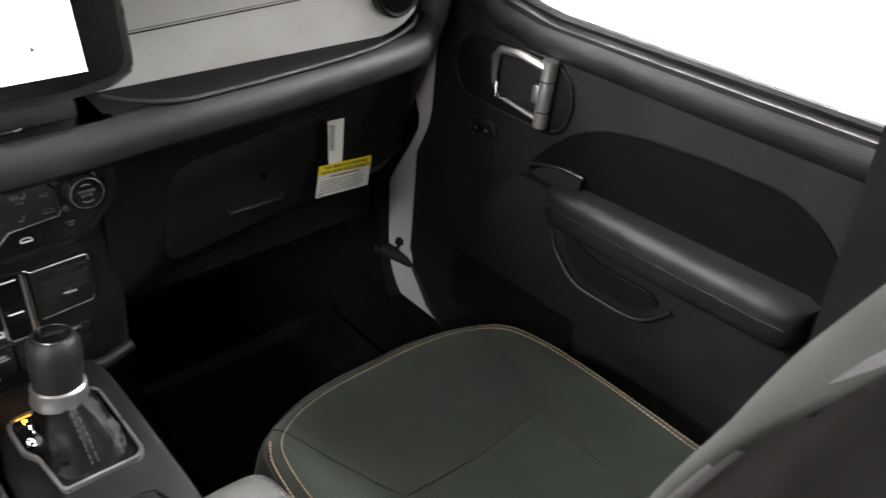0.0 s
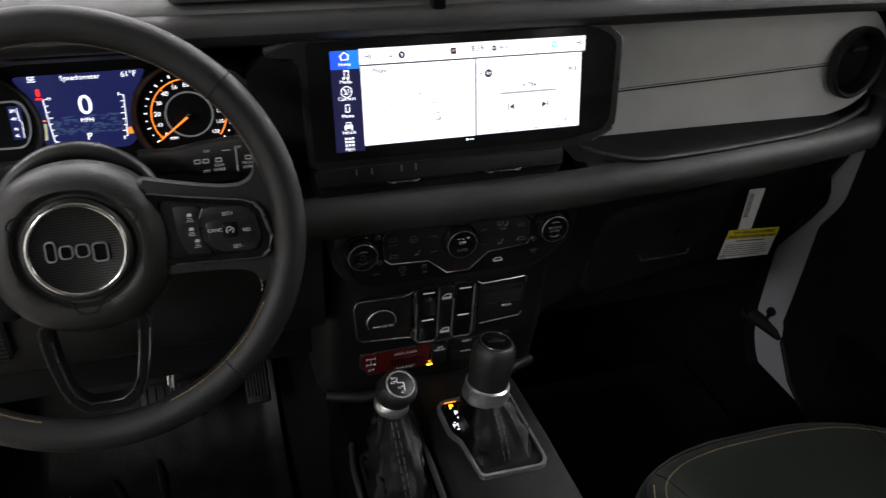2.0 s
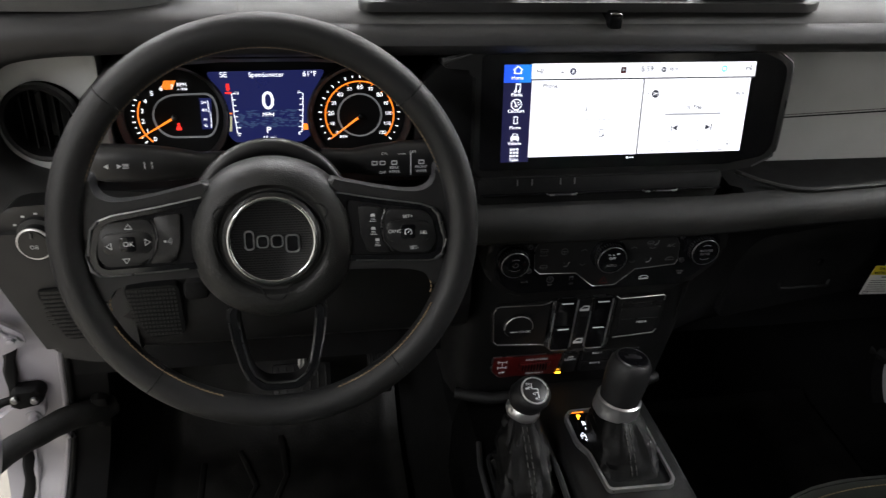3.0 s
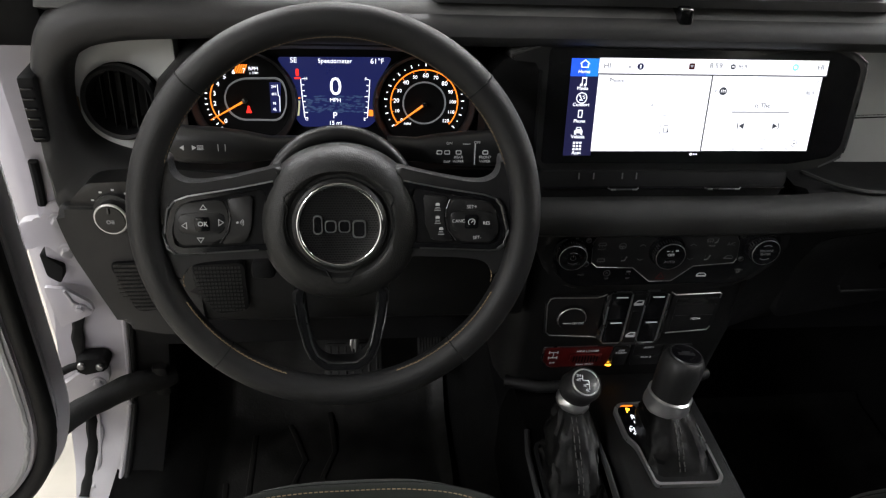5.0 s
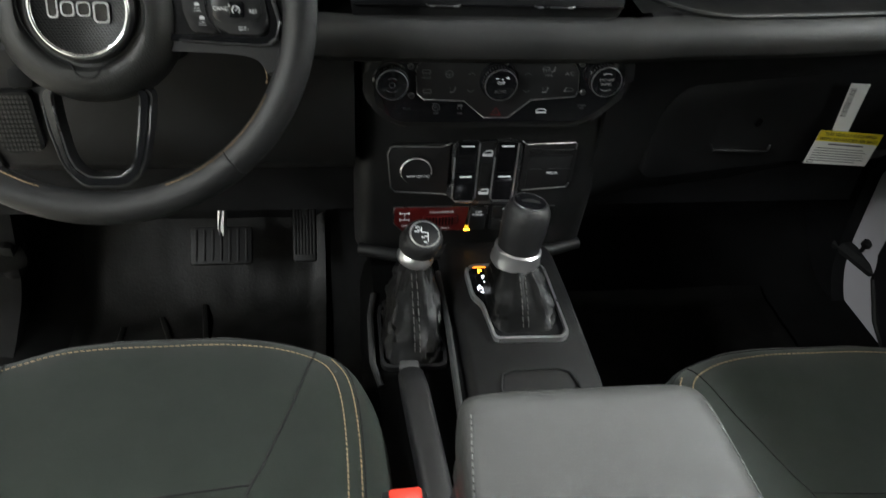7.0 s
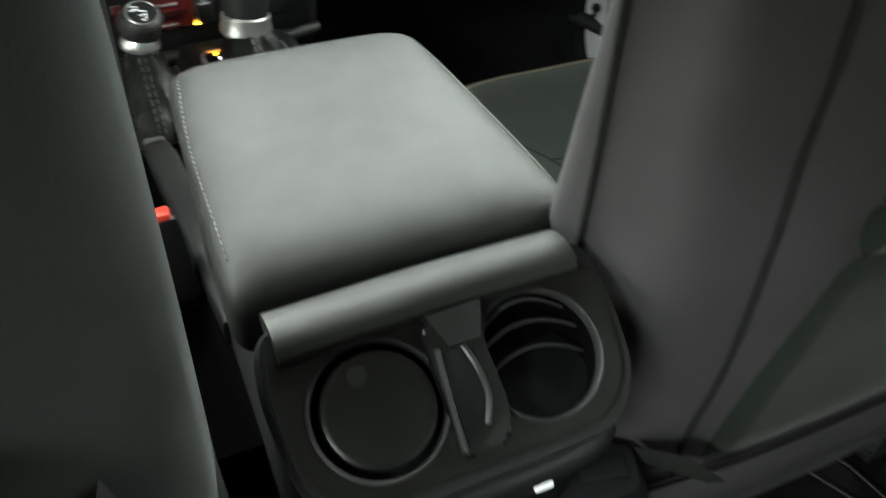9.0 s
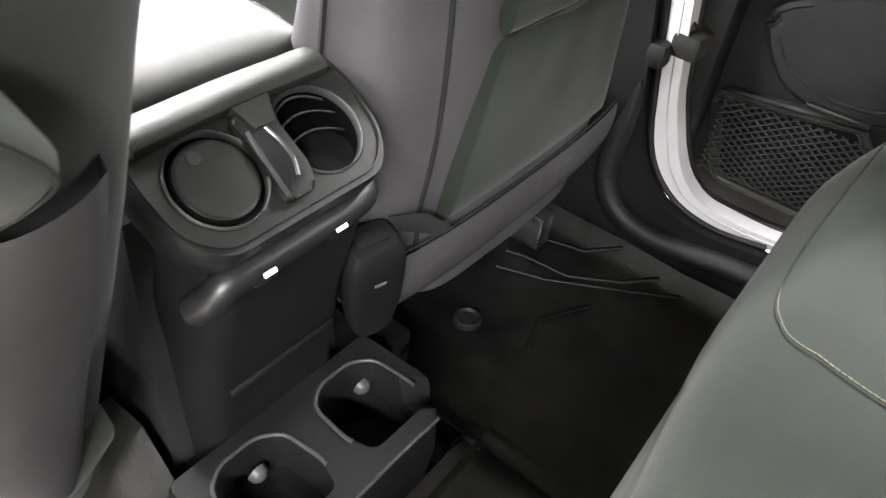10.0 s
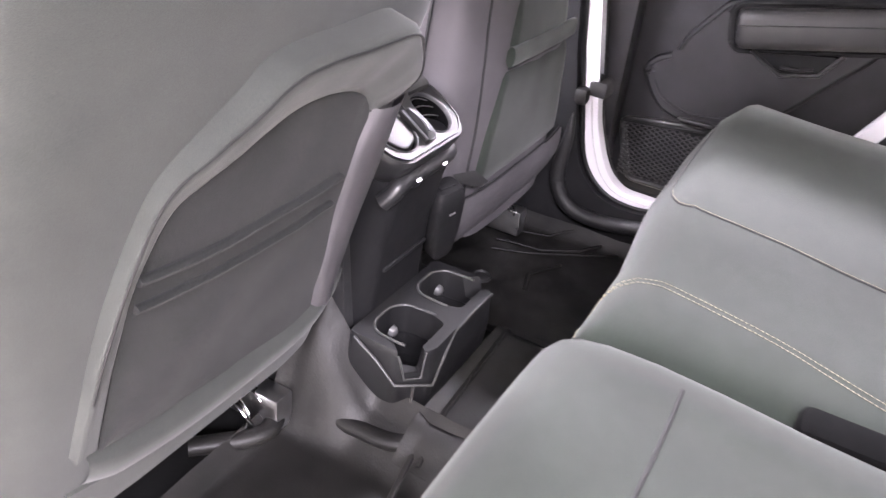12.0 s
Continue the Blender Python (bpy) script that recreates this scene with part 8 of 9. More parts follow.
def rubber_mat(x0, x1, y0, y1, lift, ribs, label, seed, edge=0.012, surface=None):
    mat = thing("floor_mat", label, "floor mat", ((x0 + x1) / 2, (y0 + y1) / 2, 0.11), group="rubber floor mats")
    bm = bmesh.new()

    def h(x, y):
        e = min(x - x0, x1 - x, y - y0, y1 - y)
        return floor_height(x, y) + lift + edge * (1 - smooth(0.0, 0.025, e)) + 0.004 * noise.noise((x * 9 + seed, y * 9, 0.3)) + 0.002 * noise.noise((x * 30 + seed, y * 30, 2))
    sheet(bm, h, x0, x1, y0, y1, 50, 50)
    part("mat_sheet", bm, surface or MATRUBBER, mat)
    rb = bmesh.new()
    for pts in ribs:
        tube(rb, [(x, y, h(x, y) + 0.001) for x, y in pts], 0.005, 8, False, 0.6)
    if ribs:
        part("mould_ribs", rb, surface or MATRUBBER, mat)
    return mat


drv = [[(-0.60, 0.70), (-0.59, 0.55)], [(-0.56, 0.80), (-0.56, 0.52)], [(-0.5, 0.82), (-0.47, 0.74), (-0.49, 0.68), (-0.46, 0.6)], [(-0.43, 0.84), (-0.42, 0.76), (-0.44, 0.7)]]
rubber_mat(-0.63, -0.22, 0.40, 0.98, 0.012, drv, "scuffed black rubber driver floor mat", 1.0)
rubber_mat(0.2, 0.60, 0.40, 0.84, 0.012, [], "black rubber passenger floor mat", 4.0, 0.005)
rmat = rubber_mat(0.17, 0.63, -0.50, 0.02, 0.014, [[(0.51, -0.08), (0.522, -0.11), (0.53, -0.18), (0.58, -0.25), (0.615, -0.29)], [(0.57, -0.07), (0.578, -0.10), (0.60, -0.17), (0.622, -0.22)], [(0.47, -0.09), (0.50, -0.16), (0.57, -0.27), (0.61, -0.33)], [(0.36, -0.22), (0.42, -0.20), (0.50, -0.24)]], "black rubber rear floor mat with a retaining knob", 8.0, 0.02)
part("mat_knob", lathe(bmesh.new(), [(0.021, 0.0), (0.02, 0.010), (0.016, 0.012), (0.013, 0.008), (0.0001, 0.0085)], Matrix.Translation((0.345, -0.128, 0.118)), 30, False), RUBBER, rmat, "round retaining knob")
rubber_mat(-0.62, -0.12, -0.50, -0.05, 0.014, [[(-0.5, -0.45), (-0.3, -0.3), (-0.15, -0.28)]], "black rubber rear floor mat on the driver side", 12.0, 0.03, REARMAT)
tun = rubber_mat(-0.2, 0.2, -0.5, -0.262, 0.03, [[(-0.19, -0.3), (-0.1, -0.29), (0.0, -0.285), (0.12, -0.28), (0.16, -0.27)]], "black rubber mat over the rear tunnel", 15.0, 0.006, REARMAT)
fold = curve([(-0.33, -0.005, 0.135), (-0.25, -0.075, 0.138), (-0.185, -0.055, 0.150), (-0.168, -0.10, 0.150), (-0.172, -0.18, 0.148), (-0.160, -0.255, 0.150), (-0.105, -0.282, 0.158), (0.0, -0.276, 0.165), (0.10, -0.272, 0.165), (0.158, -0.262, 0.160)], 70)
part("raised_border", tube(bmesh.new(), fold, [0.016 + 0.002 * noise.noise((i * 0.12, 0, 5)) for i in range(70)], 12, False, 0.8), REARMAT, tun, "raised folded mat border round the cup holder")

for name, x, y, z, w, h, label in (("brake_pedal", -0.385, 0.83, 0.265, 0.05, 0.032, "black rubber brake pedal"), ("accelerator_pedal", -0.252, 0.87, 0.27, 0.02, 0.06, "black ribbed rubber accelerator pedal")):
    p = thing(name, label, "pedal", (x, y + 0.05, z - 0.1))
    F = face(x, y, z, 48)
    part("pad", box(bmesh.new(), -w, w, -h, h, -0.008, 0.004, 0.006, F), RUBBER, p)
    rb = bmesh.new()
    for k in range(7):
        u = -w * 0.8 + 1.6 * w * k / 6
        box(rb, u - 0.002, u + 0.002, -h * 0.8, h * 0.8, 0.004, 0.006, 0.001, F)
    part("grip_ribs", rb, RUBBER, p)
    part("arm", tube(bmesh.new(), [(x, y + 0.01, z), (x + 0.005, y + 0.06, z + 0.10), (x, y + 0.07, z + 0.3)], 0.008, 8), STEEL if w > 0.03 else RUBBER, p)

rails = thing("seat_track", "chromed seat track ends under the driver seat", "seat track", (-0.37, -0.12, 0.15))
for x in (-0.262, -0.226):
    part("track_end", tube(bmesh.new(), [(x, 0.0, 0.19), (x, -0.040, 0.185), (x, -0.054, 0.172), (x, -0.056, 0.15)], 0.008, 10, False, 0.5), CHROME, rails)


# ---- car body ----
def slab_yz(bm, pts, x0, x1, bev=0.0):
    """An outline of (y, z) places, thick from x0 to x1."""
    return prism(bm, pts, 0, x1 - x0, Matrix(((0, 0, 1, x0), (1, 0, 0, 0), (0, 1, 0, 0), (0, 0, 0, 1))), bev)


# front hinge pillars, painted white, running into the sills
pil = bmesh.new()
out = soften([(0.685, 0.95), (0.692, 0.66), (0.697, 0.56), (0.731, 0.497), (0.732, 0.36), (0.734, 0.286), (0.7265, 0.245), (0.680, 0.190), (0.635, 0.166), (0.590, 0.158), (0.30, 0.155), (0.30, 0.09), (0.95, 0.09), (0.95, 0.95)], 0.018, 5)
slab_yz(pil, out, 0.7235, 0.80, 0.006)
pl = solid("hinge_pillar", pil, WHITEPAINT, "white painted front door pillar and sill", "door pillar", kind="structure", group="front door pillars")
part("weatherstrip", tube(bmesh.new(), [(0.718, y, z) for y, z in ((0.688, 0.70), (0.692, 0.56), (0.724, 0.497), (0.726, 0.36), (0.728, 0.286), (0.720, 0.243), (0.674, 0.186), (0.630, 0.161), (0.58, 0.152), (0.3, 0.148))], 0.006, 8), RUBBER, pl)
kick_r = slab_yz(bmesh.new(), soften([(1.05, 0.62), (0.76, 0.62), (0.731, 0.548), (0.757, 0.495), (0.813, 0.400), (0.809, 0.258), (0.797, 0.202), (0.779, 0.171), (0.756, 0.147), (0.730, 0.132), (0.700, 0.126), (0.640, 0.132), (0.3, 0.128), (0.3, 0.11), (1.05, 0.11)], 0.012), 0.698, 0.7225, 0.004)
solid("kick_panel", kick_r, MATT, "black plastic kick panel beside the passenger footwell", "side trim", kind="structure")
left = curve([(-0.775, 0.70, 0.93), (-0.775, 0.715, 0.72), (-0.787, 0.725, 0.60), (-0.81, 0.76, 0.50), (-0.836, 0.79, 0.402), (-0.847, 0.79, 0.324), (-0.854, 0.785, 0.235), (-0.846, 0.75, 0.18), (-0.836, 0.70, 0.135), (-0.83, 0.62, 0.11), (-0.83, 0.30, 0.11)], 60)
right = curve([(-0.70, 0.70, 0.93), (-0.70, 0.715, 0.72), (-0.70, 0.725, 0.60), (-0.71, 0.76, 0.50), (-0.728, 0.79, 0.42), (-0.74, 0.79, 0.31), (-0.752, 0.785, 0.222), (-0.757, 0.745, 0.175), (-0.757, 0.69, 0.15), (-0.76, 0.62, 0.125), (-0.76, 0.30, 0.125)], 60)
rings = [[l_, l_.lerp(r_, 0.5) + Vector((0, 0.004, 0)), r_, r_ + Vector((0.0, 0.04, -0.02)), l_ + Vector((0.0, 0.04, -0.02))] for l_, r_ in zip(left, right)]
pl = solid("hinge_pillar", loft(bmesh.new(), rings), WHITEPAINT, "white painted front door pillar carrying the hinges", "door pillar", kind="structure", group="front door pillars")
part("flange_lip", tube(bmesh.new(), [r_ + Vector((-0.004, -0.002, 0)) for r_ in right[14:]], 0.0045, 8), WHITEPAINT, pl)
gap = curve([(-0.797, 0.787, 0.418), (-0.808, 0.787, 0.37), (-0.814, 0.787, 0.30), (-0.818, 0.782, 0.225), (-0.814, 0.75, 0.178), (-0.816, 0.71, 0.142), (-0.82, 0.68, 0.125)], 50)
part("drain_gap", tube(bmesh.new(), gap, [0.009 + 0.0012 * math.sin(i * 0.9) for i in range(50)], 8, False, 0.7), SEAM, pl, "dark gap beside the flange")
part("sealer_blobs", tube(bmesh.new(), [p + Vector((0.012, -0.001, 0)) for p in gap[22:46]], [0.004 + 0.002 * math.sin(i * 0.9) for i in range(24)], 8), WHITEPAINT, pl)
part("upper_gap", tube(bmesh.new(), [(-0.766, 0.712, 0.722), (-0.768, 0.714, 0.69), (-0.772, 0.718, 0.657)], 0.006, 8), SEAM, pl)
kick = [[r_ + Vector(d) for d in ((0.002, 0.004, 0), (0.012, 0.002, 0.0), (0.06, 0.0, 0), (0.06, 0.25, -0.01), (0.002, 0.25, -0.01))] for r_ in right[20:54]]
solid("kick_panel", loft(bmesh.new(), kick), MATT, "black plastic kick panel beside the pedals", "side trim", kind="structure")
part("weatherstrip", tube(bmesh.new(), [r_ + Vector((0.005, -0.001, 0)) for r_ in right[14:]], 0.005, 8), RUBBER, pl)
strap = thing("door_strap", "black webbing door check strap with a knob", "strap", (0.75, 0.79, 0.26))
part("strap_loop", tube(bmesh.new(), [(0.712, 0.825, 0.243), (0.722, 0.79, 0.243), (0.735, 0.75, 0.24), (0.76, 0.70, 0.236)], 0.02, 8, False, 0.7), WEB, strap)
part("knob", lathe(bmesh.new(), [(0.004, 0.0), (0.004, 0.012), (0.009, 0.016), (0.008, 0.024), (0.0001, 0.027)], pose(0.718, 0.775, 0.262, 15), 16, False), RUBBER, strap)

# driver side hinges and harness
def slab_xz(bm, pts, y0, y1, bev=0.0):
    """An outline of (x, z) places, thick from y1 forward to y0 at the rear."""
    return prism(bm, pts, 0, y1 - y0, Matrix(((1, 0, 0, 0), (0, 0, -1, y1), (0, 1, 0, 0), (0, 0, 0, 1))), bev)


HINGES = ((0.724, [(-0.765, 0.662), (-0.72, 0.662), (-0.722, 0.586), (-0.745, 0.565), (-0.77, 0.585), (-0.782, 0.60), (-0.806, 0.587), (-0.820, 0.594), (-0.817, 0.613), (-0.805, 0.633), (-0.782, 0.635), (-0.772, 0.645)], ((-0.756, 0.635), (-0.755, 0.587)), (-0.819, 0.603)),
          (0.788, [(-0.772, 0.309), (-0.776, 0.279), (-0.83, 0.243), (-0.846, 0.237), (-0.870, 0.231), (-0.865, 0.271), (-0.84, 0.285), (-0.815, 0.306), (-0.79, 0.313)], ((-0.791, 0.285),), (-0.868, 0.251)))
for y, leaf, bolts, (kx, kz) in HINGES:
    hinge = thing("hinge_assembly", "white painted door hinge leaf with bolts", "hinge", (kx + 0.05, y, kz - 0.05), group="door hinges")
    part("leaf", slab_xz(bmesh.new(), soften(leaf, 0.010), y - 0.011, y + 0.004, 0.003), WHITEPAINT, hinge)
    part("knuckle", cyl(bmesh.new(), 0.010, 0.010, -0.021, 0.021, Matrix.Translation((kx, y - 0.006, kz)), 24, 0.003), WHITEPAINT, hinge)
    part("pin", cyl(bmesh.new(), 0.006, 0.006, -0.028, 0.024, Matrix.Translation((kx, y - 0.006, kz)), 16, 0.001), RUBBER, hinge)
    for x, z in bolts:
        part("washer", cyl(bmesh.new(), 0.0125, 0.0115, 0, 0.003, pose(x, y - 0.011, z, 90), 24), WHITEPAINT, hinge)
        part("bolt", cyl(bmesh.new(), 0.0088, 0.0076, 0.002, 0.010, pose(x, y - 0.011, z, 90, 0, 12), 6, 0.002), WHITEPAINT, hinge)
gus = thing("pillar_bracket", "white folded sheet metal bracket on the pillar", "bracket", (-0.79, 0.775, 0.45))
GB = pose(0, 0.760, 0.0, 0, 0, 0) @ Matrix(((1, 0, 0, 0), (0, 1, -0.3, 0.136), (0, 0, 1, 0), (0, 0, 0, 1)))
sheet_ = slab_xz(bmesh.new(), soften([(-0.816, 0.503), (-0.788, 0.497), (-0.763, 0.463), (-0.763, 0.441), (-0.785, 0.425), (-0.813, 0.409), (-0.822, 0.40)], 0.006), 0.0, 0.006, 0.002)
put(sheet_, sheet_.verts, GB)
part("sheet", sheet_, WHITEPAINT, gus)
part("fold", tube(bmesh.new(), [GB @ Vector(p) for p in ((-0.79, -0.001, 0.495), (-0.786, -0.001, 0.468), (-0.766, -0.001, 0.446))], 0.0025, 8), WHITEPAINT, gus)
part("washer", cyl(bmesh.new(), 0.0105, 0.0095, 0, 0.003, GB @ pose(-0.779, 0.0, 0.453, 90), 24), WHITEPAINT, gus)
part("bolt", cyl(bmesh.new(), 0.007, 0.006, 0.002, 0.009, GB @ pose(-0.779, 0.0, 0.453, 90), 6, 0.001), WHITEPAINT, gus)
part("access_hole", slab_xz(bmesh.new(), soften([(-0.802, 0.57), (-0.776, 0.545), (-0.784, 0.518), (-0.80, 0.53)], 0.005), 0.734, 0.76), SEAM, gus, "dark opening above the bracket")
chk = thing("door_check_arm", "black steel door check arm with a pivot", "check arm", (-0.79, 0.78, 0.31))
part("arm", tube(bmesh.new(), [(-0.905, 0.72, 0.315), (-0.862, 0.755, 0.312), (-0.825, 0.772, 0.323), (-0.80, 0.776, 0.328)], 0.0075, 10, False, 0.8), MATT, chk)
part("pivot", slab_xz(bmesh.new(), soften([(-0.815, 0.335), (-0.806, 0.345), (-0.772, 0.347), (-0.764, 0.338), (-0.767, 0.322), (-0.785, 0.318), (-0.808, 0.312)], 0.006), 0.764, 0.79, 0.004), MATT, chk)
for x, z in ((-0.804, 0.334), (-0.777, 0.331)):
    part("pivot_bolt", cyl(bmesh.new(), 0.0062, 0.0055, 0, 0.005, pose(x, 0.764, z, 90), 16, 0.001), STEEL, chk)
loom = thing("door_wiring_boot", "black fabric sleeved wiring harness to the open door", "cable sleeve", (-0.7, 0.79, 0.27))
pts = spread([(-0.685, 0.80, 0.278), (-0.70, 0.785, 0.281), (-0.738, 0.765, 0.287), (-0.775, 0.745, 0.281), (-0.807, 0.725, 0.276), (-0.845, 0.70, 0.262), (-0.878, 0.675, 0.257), (-0.915, 0.64, 0.258), (-0.96, 0.60, 0.262)], 0.006)
part("sleeve", tube(bmesh.new(), pts, [0.0195 + 0.0004 * math.sin(i * 1.1) + 0.0015 * noise.noise((i * 0.07, 0, 0)) for i in range(len(pts))], 16), WEB, loom)
part("grommet", box(bmesh.new(), -0.71, -0.68, 0.775, 0.83, 0.245, 0.312, 0.012), RUBBER, loom)

# driver door, swung wide open
ddoor = thing("driver_door", "white driver door standing open with black inner trim", "car door", (-0.86, 0.62, 0.2), kind="structure")
D = pose(-0.777, 0.62, 0.0, 0, 0, 20)
# door frame: x negative to its free edge, y to the outside, z up
DX = D @ Matrix(((1, 0, 0, 0), (0, 0, -1, 0), (0, 1, 0, 0), (0, 0, 0, 1)))


def door_edge(inset):
    """Front and lower edge of the door, drawn in by an inset."""
    i = inset
    return [(0.0 - i, 0.92), (-0.002 - i, 0.6), (-0.004 - i, 0.42), (-0.012 - i, 0.34 + i * 0.2), (-0.04 - i * 0.8, 0.27 + i * 0.6), (-0.1 - i * 0.3, 0.215 + i), (-0.2, 0.19 + i), (-1.0, 0.18 + i)]


def door_outline(inset):
    e = [(q.x, q.y) for q in curve([(x, y, 0) for x, y in door_edge(inset)], 40)]
    return e + [(-1.0, 0.92)]


part("outer_skin", prism(bmesh.new(), door_outline(-0.012), -0.045, -0.035, DX, 0.003), WHITEPAINT, ddoor)
part("shell", prism(bmesh.new(), door_outline(0.004), -0.036, -0.004, DX, 0.012, 3), WHITEPAINT, ddoor)
part("inner_skin", prism(bmesh.new(), door_outline(0.034), -0.006, 0.004, DX, 0.004, 3), WHITEPAINT, ddoor)
part("edge_seal", tube(bmesh.new(), [DX @ Vector((q.x, q.y, 0.0)) for q in curve([(x, y, 0) for x, y in door_edge(0.018)], 60)], 0.0125, 10), RUBBER, ddoor, "black rubber edge seal")
part("seam_sealer", tube(bmesh.new(), [DX @ Vector((q.x + 0.0003 * math.sin(i * 1.3), q.y, 0.004)) for i, q in enumerate(curve([(x, y, 0) for x, y in door_edge(0.042)], 90))], 0.0042, 6), SEALER, ddoor, "grey bead of seam sealer")
part("inner_trim", box(bmesh.new(), -1.0, -0.16, 0.25, 0.86, 0.004, 0.05, 0.02, DX), DASH, ddoor)
part("door_plug", cyl(bmesh.new(), 0.012, 0.011, 0.0, 0.010, DX @ Matrix.Translation((-0.098, 0.375, 0.003)), 20, 0.003), RUBBER, ddoor, "black rubber plug")

# passenger door, its window high
pdoor = thing("passenger_door", "black trimmed passenger door with silver handle", "car door", (0.74, 0.3, 0.2), kind="structure")
U = Matrix.Translation((0.722, 0.66, 0)) @ pose(0, 0, 0, 0, 0, 1.0) @ Matrix(((0, 0, -1, 0), (-1, 0, 0, 0), (0, 1, 0, 0), (0, 0, 0, 1)))
# frame U: x rearwards along the door, y up, z into the car
shell = prism(bmesh.new(), soften([(0.0, 0.92), (0.02, 0.30), (0.06, 0.20), (0.80, 0.18), (0.84, 0.24), (0.86, 0.805), (0.16, 0.805)], 0.03), -0.06, -0.02, U, 0.004)
part("shell", shell, WHITEPAINT, pdoor)
trim = loft(bmesh.new(), [[U @ Vector((x, y, z)) for x, y in soften([(-0.02, 0.95), (-0.026, 0.66), (-0.032, 0.57), (-0.06, 0.50), (-0.06, 0.26), (0.04, 0.16), (0.80, 0.16), (0.83, 0.3), (0.85, 0.794), (0.20, 0.796), (0.09, 0.815)], 0.02, 5)] for z in (-0.02, 0.012)])
panel = part("trim_panel", trim, DOORTRIM, pdoor, "black grained door trim")
part("belt_roll", tube(bmesh.new(), [U @ Vector((x, y, -0.009)) for x, y in ((0.0, 0.86), (0.04, 0.815), (0.10, 0.784), (0.18, 0.772), (0.45, 0.769), (0.86, 0.769))], 0.03, 20, False, 0.9), DOORTRIM, panel)
part("belt_seal", tube(bmesh.new(), [U @ Vector((x, y, -0.012)) for x, y in ((0.0, 0.90), (0.05, 0.845), (0.11, 0.812), (0.2, 0.802), (0.86, 0.80))], 0.007, 8), RUBBER, pdoor)
o = soften([(0.0243, 0.723), (0.0212, 0.681), (0.043, 0.651), (0.119, 0.645), (0.211, 0.645), (0.244, 0.656), (0.257, 0.690), (0.250, 0.729), (0.218, 0.752), (0.1035, 0.752), (0.050, 0.750)], 0.014)
hb = part("handle_recess", prism(bmesh.new(), o, 0.01, 0.015, U, 0.002), MATT, panel)
part("recess_rim", tube(bmesh.new(), [U @ Vector((x, y, 0.0145)) for x, y in o], 0.003, 6, True), DOORTRIM, hb)
part("finger_cup", prism(bmesh.new(), rounded(0.12, 0.215, 0.665, 0.738, 0.012), 0.0135, 0.0165, U), SEAM, hb)
handle = part("door_handle", tube(bmesh.new(), [U @ Vector(p) for p in ((0.215, 0.742, 0.026), (0.16, 0.748, 0.026), (0.124, 0.744, 0.025), (0.112, 0.73, 0.023), (0.112, 0.69, 0.021), (0.122, 0.672, 0.021), (0.16, 0.668, 0.022), (0.205, 0.664, 0.024))], [0.009, 0.009, 0.008, 0.007, 0.005, 0.005, 0.005, 0.006], 10, False, 0.7), SILVER, pdoor, "satin silver pull handle")
part("handle_barrel", tube(bmesh.new(), [U @ Vector((0.216, 0.755, 0.024)), U @ Vector((0.212, 0.655, 0.024))], 0.011, 14), SILVER, handle)
for y in (0.725, 0.68):
    part("barrel_gap", ring_of(bmesh.new(), 0.0108, 0.0008, U @ Matrix.Translation((0.2145, y, 0.024)) @ pose(0, 0, 0, 90), 20, 6), SEAM, handle)
part("lock_tab", box(bmesh.new(), 0.194, 0.206, 0.688, 0.716, 0.02, 0.032, 0.003, U), SILVER, handle)
o = soften([(0.058, 0.608), (0.066, 0.588), (0.118, 0.596), (0.126, 0.606), (0.112, 0.622), (0.068, 0.617)], 0.010)
lk = part("lock_buttons", prism(bmesh.new(), o, 0.01, 0.016, U, 0.003), BLACK, panel)
for x in (0.080, 0.103):
    y = 0.6025 + 0.1 * (x - 0.08)
    part("button", box(bmesh.new(), x - 0.010, x + 0.010, y - 0.008, y + 0.008, 0.015, 0.0180, 0.003, U), MATT, lk)
    part("button_mark", box(bmesh.new(), x - 0.0028, x + 0.0028, y - 0.0025, y + 0.0025, 0.0177, 0.0184, 0.0005, U), FAINT, lk)
field = soften([(0.192, 0.581), (0.2246, 0.622), (0.2697, 0.662), (0.314, 0.684), (0.3845, 0.698), (0.466, 0.704), (0.541, 0.705), (0.577, 0.7024), (0.6165, 0.6844), (0.644, 0.661), (0.661, 0.632), (0.664, 0.585), (0.655, 0.50), (0.22, 0.53)], 0.02, 4)
part("upper_recess", prism(bmesh.new(), field, 0.008, 0.0135, U, 0.002), INSERT, panel, "black cloth insert")
part("recess_edge", tube(bmesh.new(), [U @ Vector((x, y, 0.0125)) for x, y in field[:64]], 0.0022, 6), INSERT, panel)
arm = []
for u, w in ((0.252, 0.012), (0.256, 0.026), (0.270, 0.034), (0.30, 0.038), (0.45, 0.045), (0.60, 0.047), (0.636, 0.044), (0.648, 0.034), (0.652, 0.018)):
    zc = 0.553 + 0.028 * (u - 0.25)
    hz = 0.034 if 0.26 < u < 0.64 else 0.028
    arm.append([U @ Vector((u, zc + hz * power(math.sin(a), 0.55), 0.015 + w * power(math.cos(a), 0.55))) for a in [2 * math.pi * k / 28 for k in range(28)]])
armp = part("armrest", loft(bmesh.new(), arm), LEATHER, pdoor, "padded black armrest")
part("armrest_seam", tube(bmesh.new(), [U @ Vector((u, 0.553 + 0.028 * (u - 0.25) + 0.004, 0.0155 + w)) for u, w in ((0.262, 0.030), (0.30, 0.0385), (0.45, 0.0455), (0.60, 0.0475), (0.636, 0.0445))], 0.0014, 6), SEAM, armp)
